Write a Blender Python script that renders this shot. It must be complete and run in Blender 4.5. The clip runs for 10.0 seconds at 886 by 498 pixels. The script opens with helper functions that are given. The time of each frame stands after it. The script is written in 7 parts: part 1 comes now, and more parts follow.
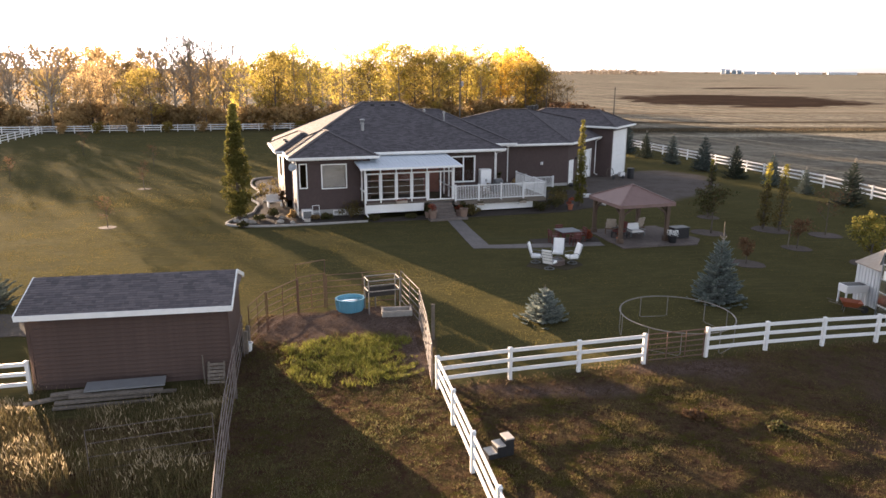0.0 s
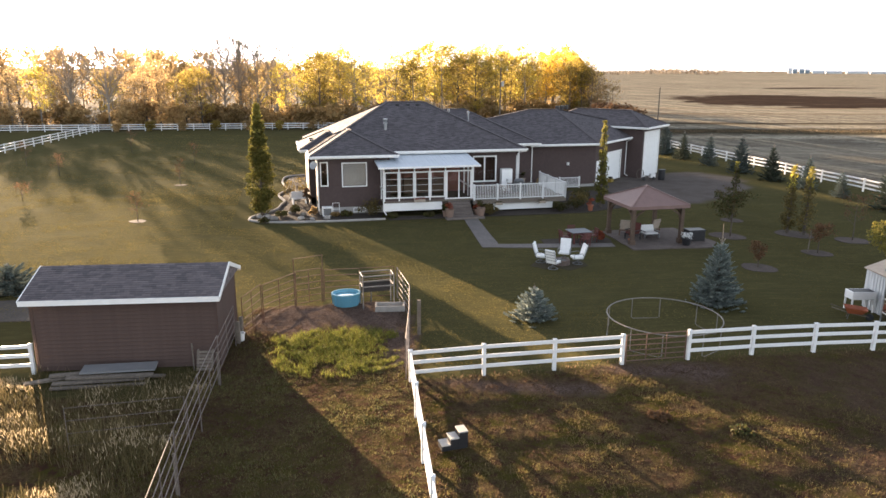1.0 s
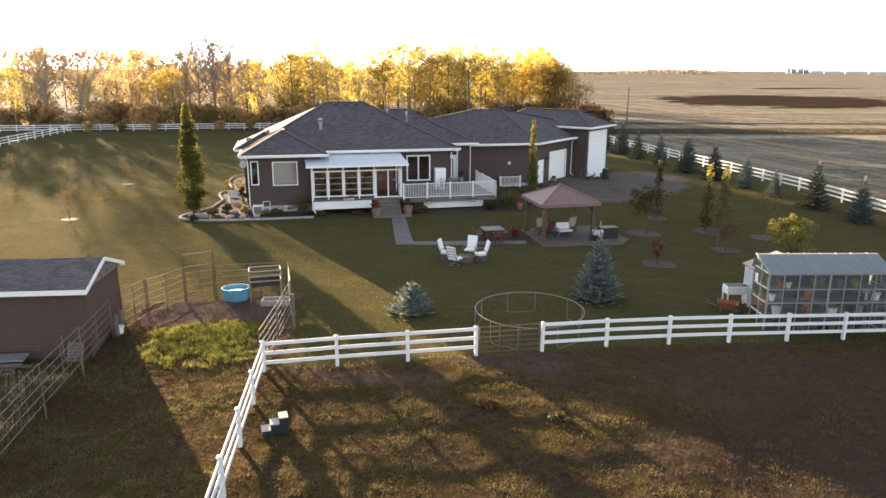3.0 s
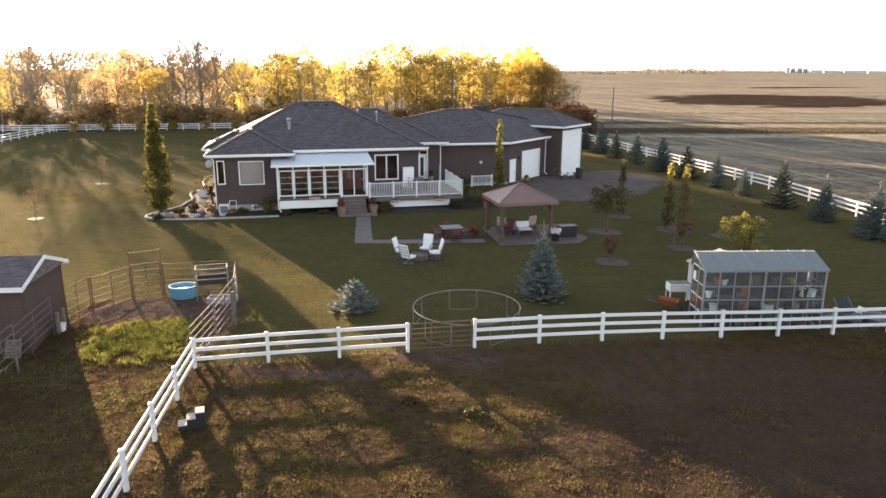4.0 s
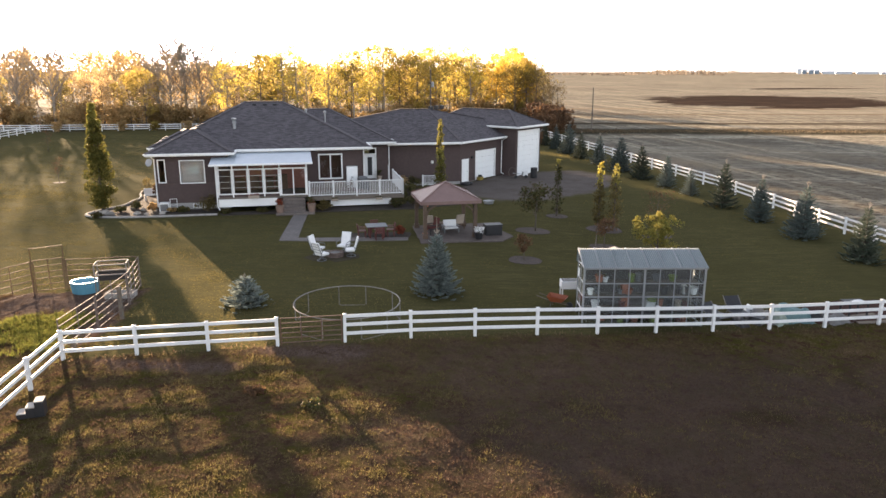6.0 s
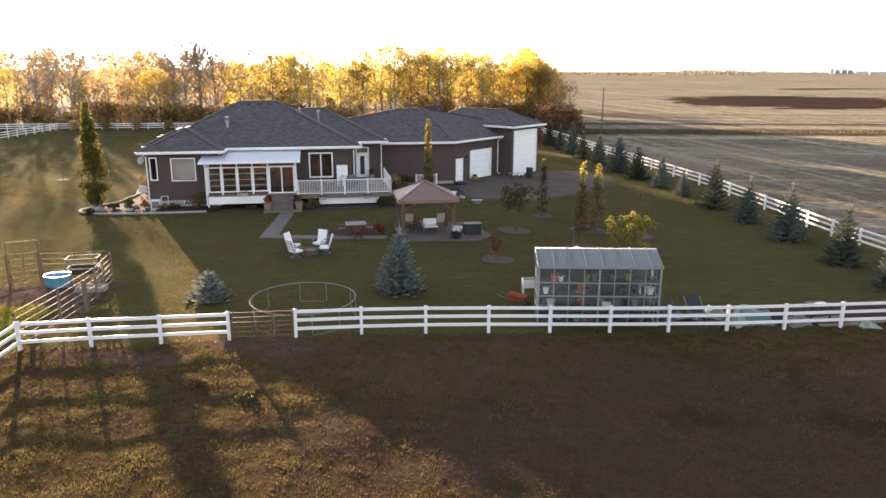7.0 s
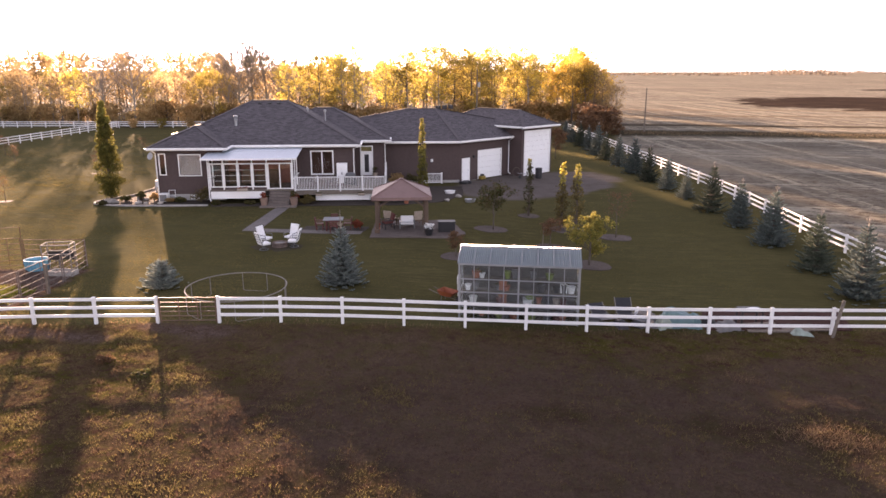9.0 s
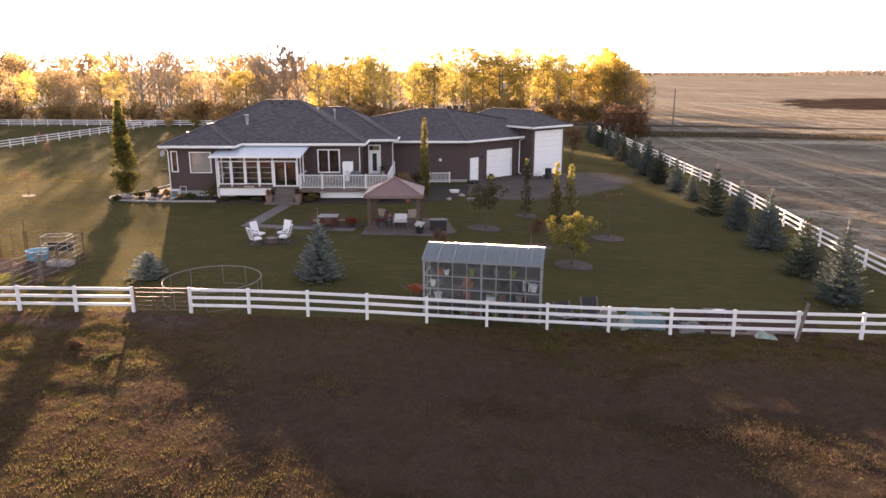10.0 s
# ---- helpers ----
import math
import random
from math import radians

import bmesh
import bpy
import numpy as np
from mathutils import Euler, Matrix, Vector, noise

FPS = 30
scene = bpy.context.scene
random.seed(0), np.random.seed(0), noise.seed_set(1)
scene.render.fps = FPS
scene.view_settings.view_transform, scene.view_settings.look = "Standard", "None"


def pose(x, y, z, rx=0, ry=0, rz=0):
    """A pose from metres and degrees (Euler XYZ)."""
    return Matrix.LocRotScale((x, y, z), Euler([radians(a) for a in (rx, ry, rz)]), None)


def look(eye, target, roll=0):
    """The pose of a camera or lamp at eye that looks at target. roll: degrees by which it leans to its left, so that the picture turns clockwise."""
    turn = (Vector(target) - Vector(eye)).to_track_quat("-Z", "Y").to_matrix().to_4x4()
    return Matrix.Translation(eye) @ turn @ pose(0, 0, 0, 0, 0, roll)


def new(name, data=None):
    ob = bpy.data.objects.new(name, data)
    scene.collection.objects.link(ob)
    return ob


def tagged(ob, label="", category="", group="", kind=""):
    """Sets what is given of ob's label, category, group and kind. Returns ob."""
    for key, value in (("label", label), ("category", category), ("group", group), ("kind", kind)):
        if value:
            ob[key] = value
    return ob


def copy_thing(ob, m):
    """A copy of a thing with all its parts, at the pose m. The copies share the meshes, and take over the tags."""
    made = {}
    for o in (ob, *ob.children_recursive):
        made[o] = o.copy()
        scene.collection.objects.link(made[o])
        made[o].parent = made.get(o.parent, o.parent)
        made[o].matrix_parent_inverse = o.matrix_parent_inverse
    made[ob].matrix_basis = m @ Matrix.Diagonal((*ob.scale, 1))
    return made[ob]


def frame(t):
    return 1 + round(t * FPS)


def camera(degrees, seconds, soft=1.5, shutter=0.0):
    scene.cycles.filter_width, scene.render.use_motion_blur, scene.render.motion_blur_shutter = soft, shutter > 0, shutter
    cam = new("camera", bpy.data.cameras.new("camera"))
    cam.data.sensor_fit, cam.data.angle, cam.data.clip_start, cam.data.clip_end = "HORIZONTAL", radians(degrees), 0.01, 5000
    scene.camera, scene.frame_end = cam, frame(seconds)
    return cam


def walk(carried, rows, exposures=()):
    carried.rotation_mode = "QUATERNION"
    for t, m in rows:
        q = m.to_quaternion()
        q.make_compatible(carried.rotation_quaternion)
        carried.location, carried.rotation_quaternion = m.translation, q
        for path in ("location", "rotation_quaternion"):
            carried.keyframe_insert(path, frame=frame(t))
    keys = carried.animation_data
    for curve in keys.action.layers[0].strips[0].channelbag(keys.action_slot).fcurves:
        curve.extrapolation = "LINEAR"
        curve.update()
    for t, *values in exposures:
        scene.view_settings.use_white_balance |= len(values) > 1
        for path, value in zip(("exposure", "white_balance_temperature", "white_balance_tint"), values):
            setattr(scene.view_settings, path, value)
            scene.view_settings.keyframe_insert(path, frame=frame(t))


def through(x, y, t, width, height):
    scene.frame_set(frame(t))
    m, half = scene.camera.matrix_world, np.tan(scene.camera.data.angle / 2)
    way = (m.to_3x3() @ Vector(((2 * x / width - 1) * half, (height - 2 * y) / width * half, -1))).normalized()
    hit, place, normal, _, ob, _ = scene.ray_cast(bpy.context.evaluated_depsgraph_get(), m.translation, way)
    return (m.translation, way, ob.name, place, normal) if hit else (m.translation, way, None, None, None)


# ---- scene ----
cam = camera(64.8, 10.0)
PATH = [
    (0, (-0.251, 0.042, 10.336), (-0.231, 1.979, 9.837), 0.3),
    (0.5, (1.095, -0.188, 10.361), (0.976, 1.745, 9.861), 0.3),
    (1, (2.424, -0.416, 10.384), (2.29, 1.516, 9.884), 0.2),
    (1.5, (3.745, -0.598, 10.397), (3.611, 1.334, 9.897), 0.2),
    (2, (5.107, -0.736, 10.413), (4.972, 1.196, 9.914), 0.2),
    (2.5, (6.435, -0.849, 10.431), (6.3, 1.083, 9.932), 0.2),
    (4, (10.344, -1.074, 10.44), (10.208, 0.858, 9.94), 0.1),
    (4.5, (11.638, -1.1, 10.429), (11.503, 0.832, 9.931), 0.1),
    (5, (13.0, -1.123, 10.414), (12.865, 0.809, 9.916), 0.1),
    (5.5, (14.38, -1.139, 10.385), (14.237, 0.793, 9.888), 0.1),
    (7, (18.804, -1.11, 10.367), (18.568, 0.812, 9.87), 0.1),
    (7.5, (20.35, -1.108, 10.366), (20.072, 0.809, 9.869), 0.1),
    (8, (21.988, -1.089, 10.383), (21.662, 0.82, 9.886), 0.0),
    (8.5, (23.669, -1.011, 10.381), (23.29, 0.889, 9.884), 0.1),
    (9, (25.387, -0.873, 10.376), (24.945, 1.013, 9.88), 0.0),
    (9.5, (27.101, -0.725, 10.373), (26.599, 1.146, 9.877), -0.0),
    (10, (28.892, -0.553, 10.369), (28.33, 1.301, 9.874), 0.0),
]
walk(cam, [(t, look(eye, target, roll)) for t, eye, target, roll in PATH],
     exposures=[(0.0, 2.88, 6050, 19), (0.6, 3.14, 6050, 16), (2.5, 3.24, 6100, 14), (6.0, 3.26, 6150, 17), (7.5, 3.32, 6300, 23), (8.3, 3.44, 6450, 38), (9.0, 3.3, 6450, 34), (10.0, 3.2, 6400, 30)])

# ---- world, sun, exposure ----
SUN_AZ, SUN_EL = 36.0, 7.4            # degrees left of +y, degrees up
world = bpy.data.worlds.new("sky")
scene.world = world
world.use_nodes = True
wn = world.node_tree.nodes
sky = wn.new("ShaderNodeTexSky")
sky.sky_type = "NISHITA"
sky.sun_disc = False
sky.sun_elevation = radians(SUN_EL)
sky.sun_rotation = radians(-SUN_AZ)
sky.air_density, sky.dust_density, sky.ozone_density = 1.0, 1.0, 1.0
haze = wn.new("ShaderNodeHueSaturation")      # thin autumn haze pales the sky
haze.inputs["Saturation"].default_value = 0.35
world.node_tree.links.new(sky.outputs[0], haze.inputs["Color"])
world.node_tree.links.new(haze.outputs[0], wn["Background"].inputs[0])
wn["Background"].inputs[1].default_value = 0.066
sun = new("sun", bpy.data.lights.new("sun", "SUN"))
sun.data.energy, sun.data.angle, sun.data.color = 5.0, radians(0.53), (1.0, 0.72, 0.43)
sx, sy = -math.sin(radians(SUN_AZ)), math.cos(radians(SUN_AZ))
sun.matrix_world = look((sx * 60, sy * 60, 60 * math.tan(radians(SUN_EL))), (0, 0, 0))


# ---- materials ----
def shader(name, rough=0.7, metal=0.0, spec=0.5):
    m = bpy.data.materials.new(name)
    m.use_nodes = True
    b = m.node_tree.nodes["Principled BSDF"]
    b.inputs["Roughness"].default_value = rough
    b.inputs["Metallic"].default_value = metal
    b.inputs["Specular IOR Level"].default_value = spec
    return m, m.node_tree.nodes, m.node_tree.links, b


def mixed(ns, ln, fac, a, b, kind="MIX"):
    n = ns.new("ShaderNodeMix")
    n.data_type, n.blend_type = "RGBA", kind
    for sock, v in ((n.inputs[0], fac), (n.inputs[6], a), (n.inputs[7], b)):
        if hasattr(v, "is_linked"):
            ln.new(v, sock)
        elif isinstance(v, (int, float)):
            sock.default_value = v
        else:
            sock.default_value = (*v, 1)
    return n.outputs[2]


def noised(ns, ln, scale, detail=4, rough=0.6, lo=0.35, hi=0.65, vec=None):
    n = ns.new("ShaderNodeTexNoise")
    n.inputs["Scale"].default_value, n.inputs["Detail"].default_value, n.inputs["Roughness"].default_value = scale, detail, rough
    r = ns.new("ShaderNodeMapRange")
    r.inputs[1].default_value, r.inputs[2].default_value = lo, hi
    ln.new(n.outputs[0], r.inputs[0])
    if vec:
        ln.new(vec, n.inputs[0])
    return r.outputs[0]


def bumped(ns, ln, b, height, strength=0.3, dist=0.01):
    n = ns.new("ShaderNodeBump")
    n.inputs["Strength"].default_value, n.inputs["Distance"].default_value = strength, dist
    ln.new(height, n.inputs["Height"])
    ln.new(n.outputs[0], b.inputs["Normal"])


def coords(ns, kind="Object"):
    return ns.new("ShaderNodeTexCoord").outputs[kind]


def plain(name, col, rough=0.6, metal=0.0, var=0.25, scale=6.0, bump=0.15, spec=0.4, each=0.0):
    """A surface of one colour with grain and stains at two scales; each: spread from object to object."""
    m, ns, ln, b = shader(name, rough, metal, 0.08 if rough >= 0.85 else spec)
    v = coords(ns)
    dark = tuple(c * (1 - var) for c in col)
    light = tuple(min(1, c * (1 + var * 0.6)) for c in col)
    c = mixed(ns, ln, noised(ns, ln, scale, 6, 0.7, 0.3, 0.7, v), dark, light)
    c = mixed(ns, ln, noised(ns, ln, scale * 0.13, 3, 0.6, 0.45, 0.8, v), c, tuple(x * (1 - var * 0.8) for x in col))
    if each:
        o = ns.new("ShaderNodeObjectInfo")
        r = ns.new("ShaderNodeMapRange")
        r.inputs[3].default_value, r.inputs[4].default_value = 1 - each, 1 + each
        ln.new(o.outputs["Random"], r.inputs[0])
        h = ns.new("ShaderNodeHueSaturation")
        ln.new(r.outputs[0], h.inputs["Value"])
        ln.new(c, h.inputs["Color"])
        c = h.outputs[0]
    ln.new(c, b.inputs["Base Color"])
    if bump:
        bumped(ns, ln, b, noised(ns, ln, scale * 8, 3, 0.6, 0.2, 0.8, v), bump, 0.004)
    return m


def leafy(name, cols, through=0.35, each=0.12, rough=0.7, spec=0.1):
    """Leaves: colour changes from leaf to leaf and from tree to tree, light comes through."""
    m, ns, ln, b = shader(name, rough, 0, spec)
    g = ns.new("ShaderNodeNewGeometry")
    ramp = ns.new("ShaderNodeValToRGB")
    el = ramp.color_ramp.elements
    while len(el) < len(cols):
        el.new(0.5)
    for k, c in enumerate(cols):
        el[k].position, el[k].color = k / (len(cols) - 1), (*c, 1)
    ln.new(g.outputs["Random Per Island"], ramp.inputs[0])
    o = ns.new("ShaderNodeObjectInfo")
    r = ns.new("ShaderNodeMapRange")
    r.inputs[3].default_value, r.inputs[4].default_value = 1 - each, 1 + each
    ln.new(o.outputs["Random"], r.inputs[0])
    h = ns.new("ShaderNodeHueSaturation")
    ln.new(r.outputs[0], h.inputs["Value"])
    ln.new(ramp.outputs[0], h.inputs["Color"])
    ln.new(h.outputs[0], b.inputs["Base Color"])
    if through:
        t = ns.new("ShaderNodeBsdfTranslucent")
        ln.new(h.outputs[0], t.inputs[0])
        mx = ns.new("ShaderNodeMixShader")
        mx.inputs[0].default_value = through
        ln.new(b.outputs[0], mx.inputs[1])
        ln.new(t.outputs[0], mx.inputs[2])
        ln.new(mx.outputs[0], ns["Material Output"].inputs[0])
    return m


def shingles(name, base):
    m, ns, ln, b = shader(name, 0.92, 0, 0.12)
    v = coords(ns)
    br = ns.new("ShaderNodeTexBrick")
    br.inputs["Color1"].default_value = (*[c * 0.5 for c in base], 1)
    br.inputs["Color2"].default_value = (*[c * 1.5 for c in base], 1)
    br.inputs["Mortar"].default_value = (*[c * 0.4 for c in base], 1)
    br.inputs["Scale"].default_value = 1.0
    br.inputs["Mortar Size"].default_value = 0.008
    br.inputs["Brick Width"].default_value, br.inputs["Row Height"].default_value = 0.33, 0.145
    g = ns.new("ShaderNodeAttribute")
    g.attribute_name = "lay"
    ln.new(g.outputs["Vector"], br.inputs["Vector"])
    c = mixed(ns, ln, noised(ns, ln, 1.7, 5, 0.7, 0.4, 1.0, v), br.outputs[0], tuple(x * 0.8 for x in base))
    c = mixed(ns, ln, noised(ns, ln, 40, 2, 0.6, 0.4, 0.75, v), c, tuple(x * 1.35 for x in base))
    ln.new(c, b.inputs["Base Color"])
    bumped(ns, ln, b, br.outputs[1], -0.9, 0.015)
    return m


def glassy(name, tint=(1, 1, 1), rough=0.0):
    m, ns, ln, b = shader(name, rough, 0, 0.5)
    b.inputs["Base Color"].default_value = (*tint, 1)
    b.inputs["Transmission Weight"].default_value = 1.0
    b.inputs["IOR"].default_value = 1.45
    return m


WHITE = plain("white_vinyl", (0.70, 0.70, 0.69), 0.5, var=0.08, scale=3, bump=0.03)
TRIM = plain("white_trim", (0.78, 0.78, 0.76), 0.5, var=0.08, scale=4, bump=0.05)
DOORPAINT = plain("white_door_paint", (0.80, 0.81, 0.80), 0.45, var=0.06, scale=2, bump=0.04)
SIDING = plain("brown_siding", (0.078, 0.056, 0.052), 0.75, spec=0.2, var=0.15, scale=5, bump=0.08)
SHEDSIDE = plain("tan_brown_siding", (0.082, 0.055, 0.046), 0.75, spec=0.2, var=0.18, scale=5, bump=0.1)
ROOF = shingles("grey_shingles", (0.08, 0.073, 0.078))
RIDGE = plain("ridge_shingles", (0.105, 0.096, 0.10), 0.92, var=0.25, scale=9, bump=0.3)
SHEDROOF = shingles("mottled_grey_shingles", (0.13, 0.11, 0.11))
CANOPY = plain("white_metal_roof", (0.46, 0.51, 0.56), 0.4, 0.2, var=0.08, scale=2, bump=0.03)
CONC = plain("concrete", (0.30, 0.285, 0.265), 0.9, var=0.25, scale=3, bump=0.3)
STEPCONC = plain("worn_step_concrete", (0.165, 0.14, 0.125), 0.9, var=0.3, scale=4, bump=0.3)
PARGE = plain("parged_foundation", (0.34, 0.33, 0.31), 0.9, var=0.15, scale=3, bump=0.2)
WOOD = plain("weathered_wood", (0.17, 0.145, 0.12), 0.85, var=0.4, scale=9, bump=0.4, each=0.15)
BROWNWOOD = plain("stained_brown_wood", (0.125, 0.078, 0.048), 0.7, var=0.35, scale=8, bump=0.3)
REDWOOD = plain("red_painted_wood", (0.105, 0.03, 0.025), 0.6, var=0.3, scale=6, bump=0.2)
GAZROOF = plain("red_brown_metal_roof", (0.18, 0.113, 0.1), 0.55, 0.0, var=0.14, scale=2, bump=0.06)
OLDPIPE = plain("dull_brown_pipe", (0.16, 0.13, 0.115), 0.75, 0.15, var=0.3, scale=10, bump=0.15)
GATERED = plain("red_brown_gate_paint", (0.115, 0.06, 0.042), 0.6, 0.0, var=0.3, scale=12, bump=0.15)
RUST = plain("rusty_pipe", (0.125, 0.068, 0.046), 0.8, 0.15, var=0.4, scale=14, bump=0.3)
PIPE = plain("galvanized_pipe", (0.2, 0.185, 0.17), 0.75, 0.1, var=0.3, scale=10, bump=0.1)
ALU = plain("pale_aluminium", (0.32, 0.33, 0.34), 0.4, 0.5, var=0.12, scale=5, bump=0.05)
BLACK = plain("black_plastic", (0.02, 0.02, 0.022), 0.5, var=0.3, scale=5, bump=0.1)
GREYMET = plain("grey_metal", (0.16, 0.165, 0.17), 0.45, 0.6, var=0.25, scale=6, bump=0.1)
TUBBLUE = plain("blue_plastic", (0.10, 0.27, 0.37), 0.4, var=0.15, scale=3, bump=0.05)
TERRA = plain("terracotta", (0.33, 0.12, 0.065), 0.8, var=0.25, scale=6, bump=0.2)
POTBROWN = plain("brown_beige_planter", (0.22, 0.15, 0.115), 0.8, var=0.2, scale=5, bump=0.2)
BEIGE = plain("beige_planter", (0.36, 0.30, 0.24), 0.8, var=0.2, scale=5, bump=0.2)
TREAD = plain("worn_pale_tread", (0.46, 0.43, 0.39), 0.85, var=0.2, scale=6, bump=0.2)
CUSHION = plain("white_cushion", (0.74, 0.74, 0.73), 0.85, var=0.12, scale=5, bump=0.2)
STONE = plain("field_stone", (0.30, 0.28, 0.25), 0.9, var=0.35, scale=4, bump=0.5, each=0.25)
PITSTONE = plain("sooty_pit_block", (0.15, 0.115, 0.10), 0.9, var=0.35, scale=5, bump=0.5, each=0.2)
BARK = plain("grey_bark", (0.12, 0.10, 0.085), 0.95, var=0.4, scale=7, bump=0.5)
PALEBARK = plain("pale_poplar_bark", (0.30, 0.265, 0.22), 0.9, var=0.4, scale=5, bump=0.4)
GLASS = glassy("window_glass")
GHGLASS = glassy("dusty_greenhouse_glass", (0.88, 0.93, 0.93), 0.03)
GHGLASS.node_tree.nodes["Principled BSDF"].inputs["Transmission Weight"].default_value = 0.965
POLY = glassy("polycarbonate", (0.82, 0.88, 0.9), 0.25)
WATER = glassy("water", (0.75, 0.9, 0.95), 0.02)
PALE = plain("pale_curtain", (0.45, 0.42, 0.38), 0.9, var=0.15, scale=6, bump=0.1)
INSIDE = plain("interior_wall", (0.11, 0.062, 0.05), 0.9, var=0.15, scale=3, bump=0.1)
YELLOWLEAF = leafy("yellow_leaves", [(0.496, 0.378, 0.071), (0.614, 0.484, 0.088), (0.708, 0.578, 0.130), (0.425, 0.366, 0.088), (0.661, 0.496, 0.083)], 0.66, 0.2)
GOLDLEAF = leafy("orange_gold_leaves", [(0.519, 0.342, 0.047), (0.661, 0.448, 0.065), (0.708, 0.507, 0.088), (0.425, 0.307, 0.053)], 0.66, 0.15)
OLIVELEAF = leafy("olive_leaves", [(0.220, 0.171, 0.050), (0.308, 0.231, 0.061), (0.374, 0.275, 0.066), (0.242, 0.198, 0.055)], 0.6, 0.25)
BROWNLEAF = leafy("brown_autumn_leaves", [(0.27, 0.18, 0.085), (0.36, 0.25, 0.12), (0.44, 0.32, 0.15), (0.30, 0.21, 0.10)], 0.64, 0.3)
LIMELEAF = leafy("yellow_green_leaves", [(0.13, 0.135, 0.028), (0.22, 0.195, 0.045), (0.30, 0.235, 0.055), (0.10, 0.11, 0.025)], 0.4)
POPLEAF = leafy("columnar_poplar_leaves", [(0.06, 0.065, 0.018), (0.11, 0.105, 0.025), (0.17, 0.14, 0.035), (0.08, 0.085, 0.02)], 0.4)
TIPLEAF = leafy("yellowing_leaves", [(0.20, 0.18, 0.045), (0.29, 0.25, 0.06), (0.15, 0.14, 0.035)], 0.4)
REDLEAF = leafy("red_leaves", [(0.20, 0.05, 0.03), (0.28, 0.08, 0.04), (0.14, 0.04, 0.03)], 0.35)
SHRUBLEAF = leafy("dull_green_leaves", [(0.035, 0.045, 0.016), (0.065, 0.07, 0.025), (0.10, 0.085, 0.03), (0.08, 0.05, 0.03)], 0.3, 0.3)
BLUENEEDLE = leafy("silver_blue_needles", [(0.10, 0.125, 0.112), (0.16, 0.19, 0.175), (0.27, 0.305, 0.285), (0.12, 0.145, 0.125)], 0.25, 0.1)
NEEDLE = leafy("blue_spruce_needles", [(0.056, 0.074, 0.066), (0.088, 0.113, 0.104), (0.155, 0.185, 0.172), (0.068, 0.085, 0.075)], 0.2, 0.2)
DARKNEEDLE = leafy("green_spruce_needles", [(0.035, 0.048, 0.034), (0.06, 0.076, 0.054), (0.10, 0.115, 0.085), (0.045, 0.055, 0.038)], 0.15, 0.3)
FLOWER = leafy("white_petals", [(0.7, 0.7, 0.68), (0.8, 0.8, 0.78)], 0.3)
STRAW = leafy("dry_grass_blades", [(0.10, 0.062, 0.038), (0.15, 0.098, 0.058), (0.24, 0.17, 0.10), (0.075, 0.05, 0.032)], 0.4, 0.0)
TURF = leafy("turf_blades", [(0.115, 0.09, 0.036), (0.15, 0.12, 0.046), (0.195, 0.155, 0.062), (0.125, 0.11, 0.034), (0.15, 0.10, 0.048)], 0.36, 0.0)
LAWNBLADE = leafy("mown_lawn_blades", [(0.096, 0.085, 0.03), (0.15, 0.125, 0.043), (0.195, 0.15, 0.057), (0.115, 0.108, 0.033)], 0.45, 0.0, spec=0.0)
DULLRED = leafy("dull_brown_red_leaves", [(0.12, 0.065, 0.04), (0.17, 0.10, 0.05), (0.09, 0.055, 0.035)], 0.35)
DEADTURF = leafy("dead_red_brown_grass", [(0.058, 0.036, 0.025), (0.088, 0.055, 0.035), (0.13, 0.085, 0.053), (0.07, 0.045, 0.03)], 0.4, 0.0)
LEMONLEAF = leafy("lemon_leaves", [(0.32, 0.27, 0.05), (0.44, 0.37, 0.07), (0.26, 0.23, 0.05)], 0.5)
TALLGRASS = leafy("tall_grass_blades", [(0.12, 0.09, 0.042), (0.16, 0.125, 0.056), (0.25, 0.195, 0.10), (0.085, 0.074, 0.034), (0.13, 0.115, 0.045)], 0.4, 0.0)
PALEHEAD = leafy("pale_seed_heads", [(0.270, 0.208, 0.125), (0.416, 0.333, 0.208), (0.520, 0.426, 0.281)], 0.45, 0.0)
PENGREEN = leafy("shaded_green_grass", [(0.088, 0.092, 0.038), (0.142, 0.142, 0.052), (0.21, 0.175, 0.073), (0.13, 0.108, 0.053)], 0.4, 0.0)
GAZWOOD = plain("tan_stained_timber", (0.10, 0.066, 0.045), 0.7, var=0.3, scale=8, bump=0.3)
OCHRELEAF = leafy("ochre_green_leaves", [(0.08, 0.07, 0.027), (0.13, 0.105, 0.04), (0.17, 0.125, 0.045), (0.065, 0.06, 0.025)], 0.35, 0.2)
LUSH = leafy("lush_grass_blades", [(0.09, 0.105, 0.022), (0.16, 0.172, 0.036), (0.24, 0.235, 0.05), (0.115, 0.122, 0.024), (0.17, 0.135, 0.045)], 0.45, 0.0)


